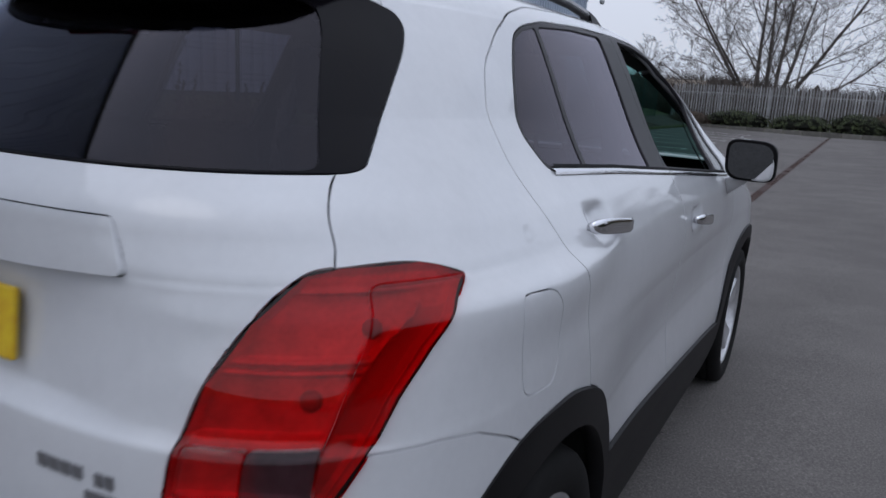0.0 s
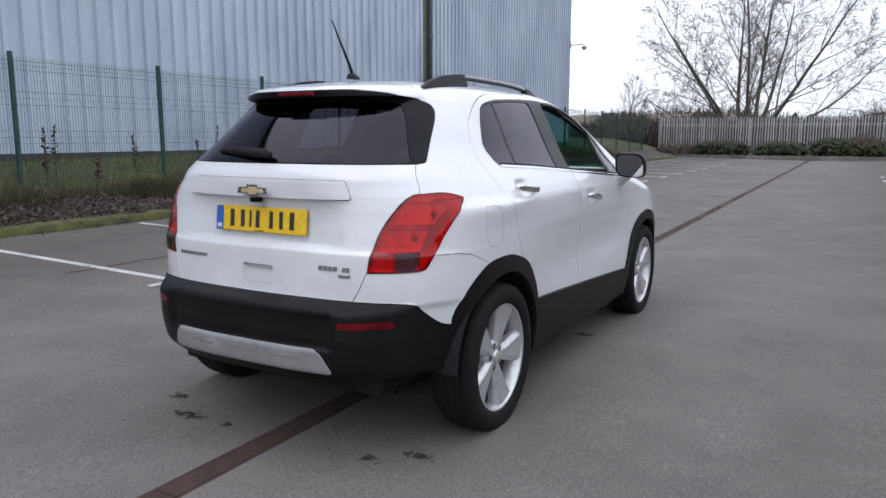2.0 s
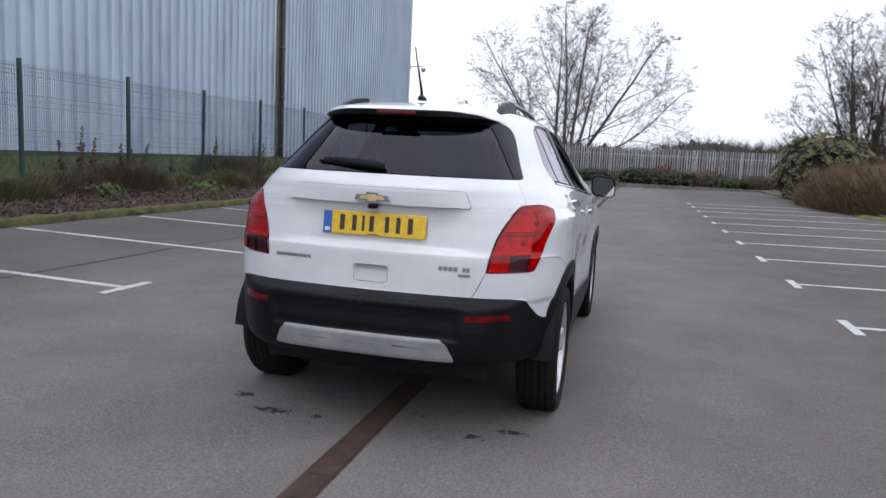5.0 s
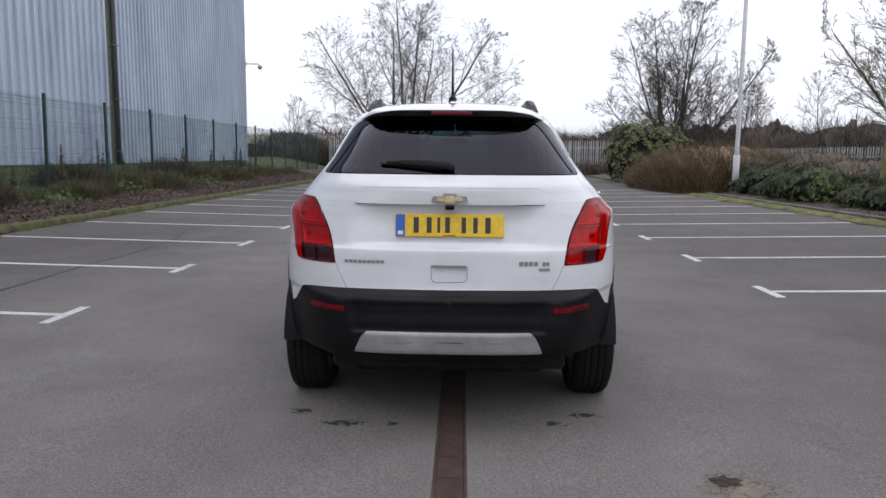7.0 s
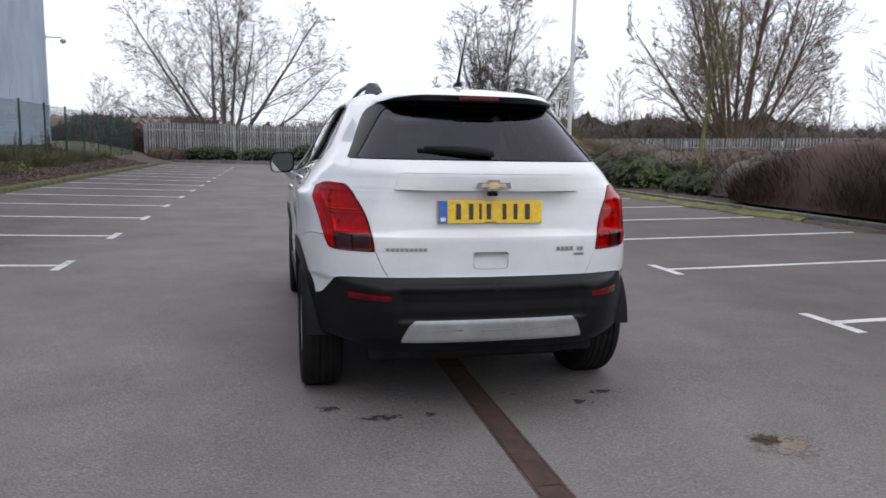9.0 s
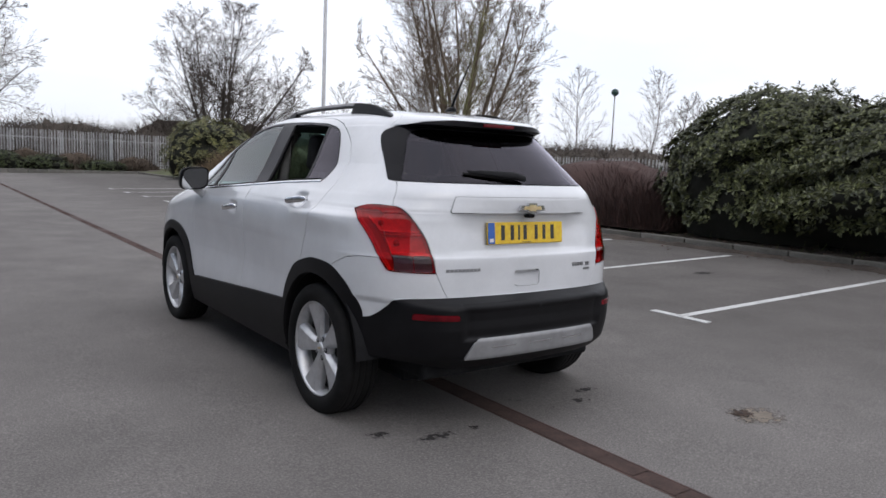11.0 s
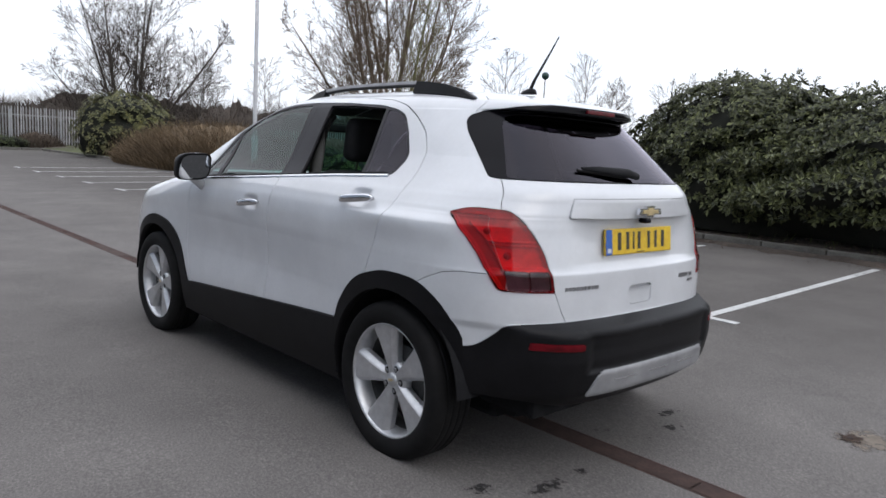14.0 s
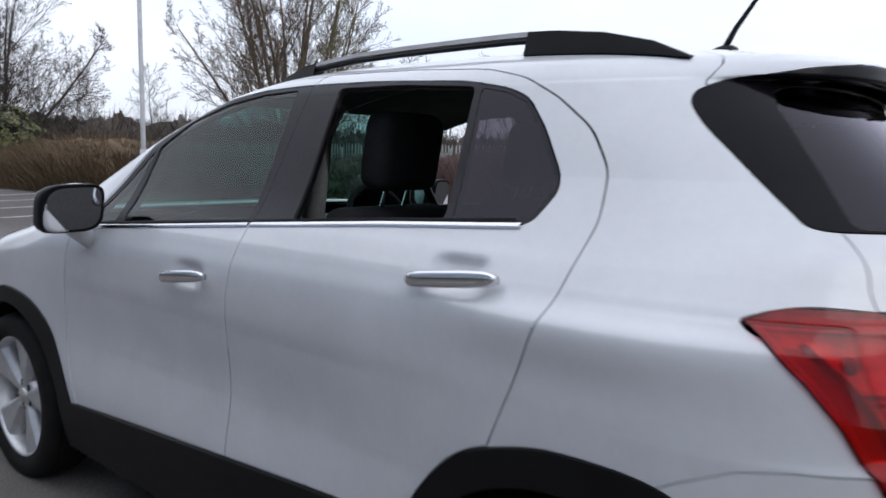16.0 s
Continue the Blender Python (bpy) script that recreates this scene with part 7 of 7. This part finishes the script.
def make_wheel():
    """A tyre on a five-spoke alloy rim; x points out of the car."""
    R = WHEEL_R
    tyre_prof = [(0.242, 0.070), (0.249, 0.090), (0.262, 0.100), (0.288, 0.107), (0.314, 0.106), (0.332, 0.098), (0.341, 0.088), (0.345, 0.076)]
    for g in (0.052, 0.018, -0.018, -0.052):
        tyre_prof += [(R, g + 0.010), (R, g + 0.004), (R - 0.007, g + 0.003), (R - 0.007, g - 0.003), (R, g - 0.004), (R, g - 0.010)]
    tyre_prof += [(0.342, -0.078), (0.330, -0.098), (0.300, -0.106), (0.250, -0.098), (0.238, -0.075)]
    wheel = part("wheel", mesh_of("wheel", *lathe([(0.250, 0.074), (0.2535, 0.090), (0.249, 0.093), (0.242, 0.087), (0.236, 0.062), (0.230, 0.045), (0.228, 0.010)]), ALLOY, True), None, car, "five-spoke silver alloy wheel")
    # the barrel behind the spokes is darker than the silver rim
    part("barrel", mesh_of("barrel", *lathe([(0.228, 0.010), (0.222, -0.02), (0.228, -0.07), (0.242, -0.08)]), TRIM_GREY, True), None, wheel, "dark grey wheel barrel")
    part("tyre", mesh_of("tyre", *lathe(tyre_prof, 90), RUBBER, True), None, wheel, "black rubber tyre")
    # spokes: a flat face that widens to the rim, with broad chamfers down both sides
    bm = bmesh.new()
    rows = [(0.030, 0.020, 0.030, 0.062), (0.060, 0.018, 0.034, 0.064), (0.085, 0.021, 0.038, 0.068), (0.13, 0.032, 0.050, 0.071), (0.18, 0.046, 0.066, 0.074), (0.222, 0.058, 0.079, 0.079), (0.246, 0.064, 0.086, 0.083)]
    rings = []
    for r, wf, wb, x in rows:
        rings.append([bm.verts.new(p) for p in ((x - 0.050, -wb, r), (x - 0.020, -wb, r), (x, -wf, r), (x - 0.0015, 0, r), (x, wf, r), (x - 0.020, wb, r), (x - 0.050, wb, r))])
    for a, b in zip(rings, rings[1:]):
        for i in range(7):
            j = (i + 1) % 7
            bm.faces.new((a[i], a[j], b[j], b[i]))
    bm.faces.new(rings[0])
    bm.faces.new(rings[-1][::-1])
    bmesh.ops.recalc_face_normals(bm, faces=bm.faces[:])
    bmesh.ops.bevel(bm, geom=[e for e in bm.edges if abs(e.verts[0].co.z - e.verts[1].co.z) > 0.01 and e.calc_face_angle(0) > 0.3], offset=0.003, segments=2, affect="EDGES")
    spoke = bpy.data.meshes.new("spoke")
    bm.to_mesh(spoke)
    bm.free()
    spoke.materials.append(ALLOY)
    v, f = lathe([(0.0, 0.071), (0.026, 0.070), (0.030, 0.066), (0.032, 0.045)], 30)
    cap = part("hub_cap", mesh_of("hub_cap", v, f, ALLOY, True), None, wheel)
    part("cap_badge", box_bm(0.070, 0.0725, -0.016, 0.016, -0.005, 0.005, 0.001, 1), GOLD, cap)
    v, f = lathe([(0.030, 0.060), (0.068, 0.057), (0.080, 0.048), (0.084, 0.02)], 40)
    part("hub", mesh_of("hub", v, f, ALLOY, True), None, wheel)
    # flat black discs on the hub, painted in for the shade of nut recesses
    pv, pf = lathe([(0.0, 0.0605), (0.0135, 0.0605), (0.0155, 0.0585)], 16)
    pocket = mesh_of("nut_pocket", pv, pf, MATT_BLACK, True)
    nv, nf = lathe([(0.0, 0.066), (0.0075, 0.066), (0.009, 0.064), (0.0095, 0.05)], 6)
    nut = mesh_of("wheel_nut", nv, nf, LETTER_GREY)
    for k in range(5):
        ob = part("spoke", spoke, None, wheel)
        ob.matrix_basis = Matrix.Rotation(radians(72 * k), 4, "X")
        for piece, me in (("nut_pocket", pocket), ("wheel_nut", nut)):
            ob = part(piece, me, None, wheel)
            ob.matrix_basis = Matrix.Rotation(radians(72 * k + 36), 4, "X") @ Matrix.Translation((0, 0, 0.052))
    v, f = lathe([(0.0, 0.005), (0.145, 0.005), (0.145, -0.02), (0.05, -0.05)], 40)
    part("brake_disc", mesh_of("brake_disc", v, f, TRIM_GREY, True), None, wheel, "dark brake disc")
    return wheel


first = make_wheel()
spots = [(s, y) for y in AXLES for s in (1, -1)]
for k, ((s, y), turn) in enumerate(zip(spots, (-20, -15, 5, 12))):
    m = Matrix.Translation((s * 0.774, y, WHEEL_Z)) @ Matrix.Rotation(radians(turn), 4, "X")
    if s < 0:
        m = m @ Matrix.Rotation(math.pi, 4, "Z")
    if k == 0:
        first.matrix_world = m
    else:
        copy_thing(first, m)


# arch liners and the dark underside
def arch_liner(s, y, a0, a1):
    verts, faces, n = [], [], 28
    for k in range(n + 1):
        a = radians(a0 + (a1 - a0) * k / n)
        for x in (0.50, 0.70, 0.862):
            verts.append((s * x, y - 0.02 + 0.415 * math.cos(a), 0.345 + 0.415 * math.sin(a)))
    for k in range(n):
        for j in range(2):
            a = k * 3 + j
            faces.append((a, a + 1, a + 4, a + 3))
    back = len(verts)
    verts.append((s * 0.50, y - 0.02, 0.345))
    faces += [(k * 3, k * 3 + 3, back) for k in range(n)]
    part("arch_liner", mesh_of("arch_liner", verts, faces, MATT_BLACK, True), None, car)


for s in (-1, 1):
    arch_liner(s, AXLES[0], -10, 176)
    arch_liner(s, AXLES[1], 4, 190)
part("underbody", box_bm(-0.52, 0.52, 0.40, 3.95, 0.19, 0.36, 0.03), MATT_BLACK, car)
# added box that keeps light off the ground below the tail
part("rear_silencer", box_bm(-0.50, 0.50, 0.30, 0.50, 0.21, 0.36, 0.04), MATT_BLACK, car)
part("floor_pan", box_bm(-0.80, 0.80, 1.16, 2.86, 0.20, 0.34, 0.02), MATT_BLACK, car)
part("rear_underside", box_bm(-0.58, 0.58, 0.14, 0.45, 0.28, 0.39, 0.02), MATT_BLACK, car)
v, f = [], []
tube(v, f, [(-0.62, AXLES[0], 0.33), (0.62, AXLES[0], 0.33)], [0.045] * 2, 10)
part("rear_axle", mesh_of("rear_axle", v, f, MATT_BLACK, True), None, car)


# ---- cabin ----
def cushion(x0, x1, y0, y1, z0, z1, bevel=0.05):
    return box_bm(x0, x1, y0, y1, z0, z1, bevel, 4)


def tilted(bm, pivot, deg):
    bmesh.ops.rotate(bm, cent=pivot, matrix=Matrix.Rotation(radians(deg), 3, "X"), verts=bm.verts[:])
    for f in bm.faces:
        f.smooth = True
    return bm


def front_seat(x):
    seat = part("front_seat", tilted(cushion(x - 0.25, x + 0.25, 1.84, 2.34, 0.48, 0.64), (x, 2.07, 0.55), 5), SEAT_CLOTH, car, "black cloth front seat")
    part("backrest", tilted(cushion(x - 0.25, x + 0.25, 1.70, 1.84, 0.58, 1.22), (x, 1.77, 0.6), 14), SEAT_CLOTH, seat)
    part("headrest", tilted(cushion(x - 0.14, x + 0.14, 1.55, 1.66, 1.255, 1.49, 0.045), (x, 1.60, 1.32), 10), SEAT_CLOTH, seat)
    for dx in (-0.05, 0.05):
        v, f = [], []
        tube(v, f, [(x + dx, 1.65, 1.17), (x + dx, 1.605, 1.29)], [0.007] * 2, 6)
        part("headrest_post", mesh_of("headrest_post", v, f, CHROME), None, seat)


front_seat(0.37)
front_seat(-0.37)
bench = part("rear_seat", tilted(cushion(-0.62, 0.62, 0.92, 1.36, 0.52, 0.68), (0, 1.1, 0.6), 4), SEAT_CLOTH, car, "black cloth rear seat")
part("backrest", tilted(cushion(-0.62, 0.62, 0.78, 0.92, 0.60, 1.16), (0, 0.85, 0.6), 16), SEAT_CLOTH, bench)
for x in (-0.36, 0.0, 0.36):
    part("headrest", tilted(cushion(x - 0.12, x + 0.12, 0.66, 0.75, 1.14, 1.27, 0.035), (x, 0.7, 1.2), 12), SEAT_CLOTH, bench)
part("parcel_shelf", box_bm(-0.60, 0.60, 0.30, 0.72, 1.02, 1.05, 0.01), MATT_BLACK, car)
dash = part("dashboard", tilted(cushion(-0.72, 0.72, 2.45, 2.95, 0.72, 1.07, 0.08), (0, 2.6, 0.9), 0), TRIM_GREY, car, "grey dashboard")
part("instrument_hood", tilted(cushion(0.20, 0.54, 2.40, 2.56, 1.02, 1.12, 0.04), (0.37, 2.5, 1.05), 0), MATT_BLACK, dash)


def steering_wheel():
    verts, faces, n, m = [], [], 40, 8
    for i in range(n):
        a = 2 * math.pi * i / n
        for j in range(m):
            b = 2 * math.pi * j / m
            r = 0.183 + 0.015 * math.cos(b)
            verts.append((r * math.cos(a), r * math.sin(a), 0.015 * math.sin(b)))
    for i in range(n):
        for j in range(m):
            faces.append((i * m + j, ((i + 1) % n) * m + j, ((i + 1) % n) * m + (j + 1) % m, i * m + (j + 1) % m))
    ring = part("steering_wheel", mesh_of("steering_wheel", verts, faces, MATT_BLACK, True), None, car, "black steering wheel")
    ring.matrix_world = Matrix.Translation((0.37, 2.40, 1.06)) @ Matrix.Rotation(radians(65), 4, "X")
    part("wheel_boss", box_bm(-0.07, 0.07, -0.06, 0.06, -0.02, 0.02, 0.015), MATT_BLACK, ring)
    for a in (0, 180, 270):
        bm = box_bm(0.05, 0.18, -0.017, 0.017, -0.010, 0.008, 0.005, 1)
        bmesh.ops.rotate(bm, cent=(0, 0, 0), matrix=Matrix.Rotation(radians(a), 3, "Z"), verts=bm.verts[:])
        part("wheel_spoke", bm, SILVER_PLASTIC, ring)


steering_wheel()
mir = part("interior_mirror", box_bm(-0.10, 0.10, 2.42, 2.45, 1.425, 1.475, 0.012), MATT_BLACK, car)
for s in (-1, 1):
    v, f = [], []
    tube(v, f, [(s * 0.55, 1.70, 1.50), (s * 0.635, 1.68, 1.30), (s * 0.73, 1.66, 0.75)], [0.035] * 3, 6)
    part("pillar_trim", mesh_of("pillar_trim", v, f, TRIM_GREY, True), None, car)
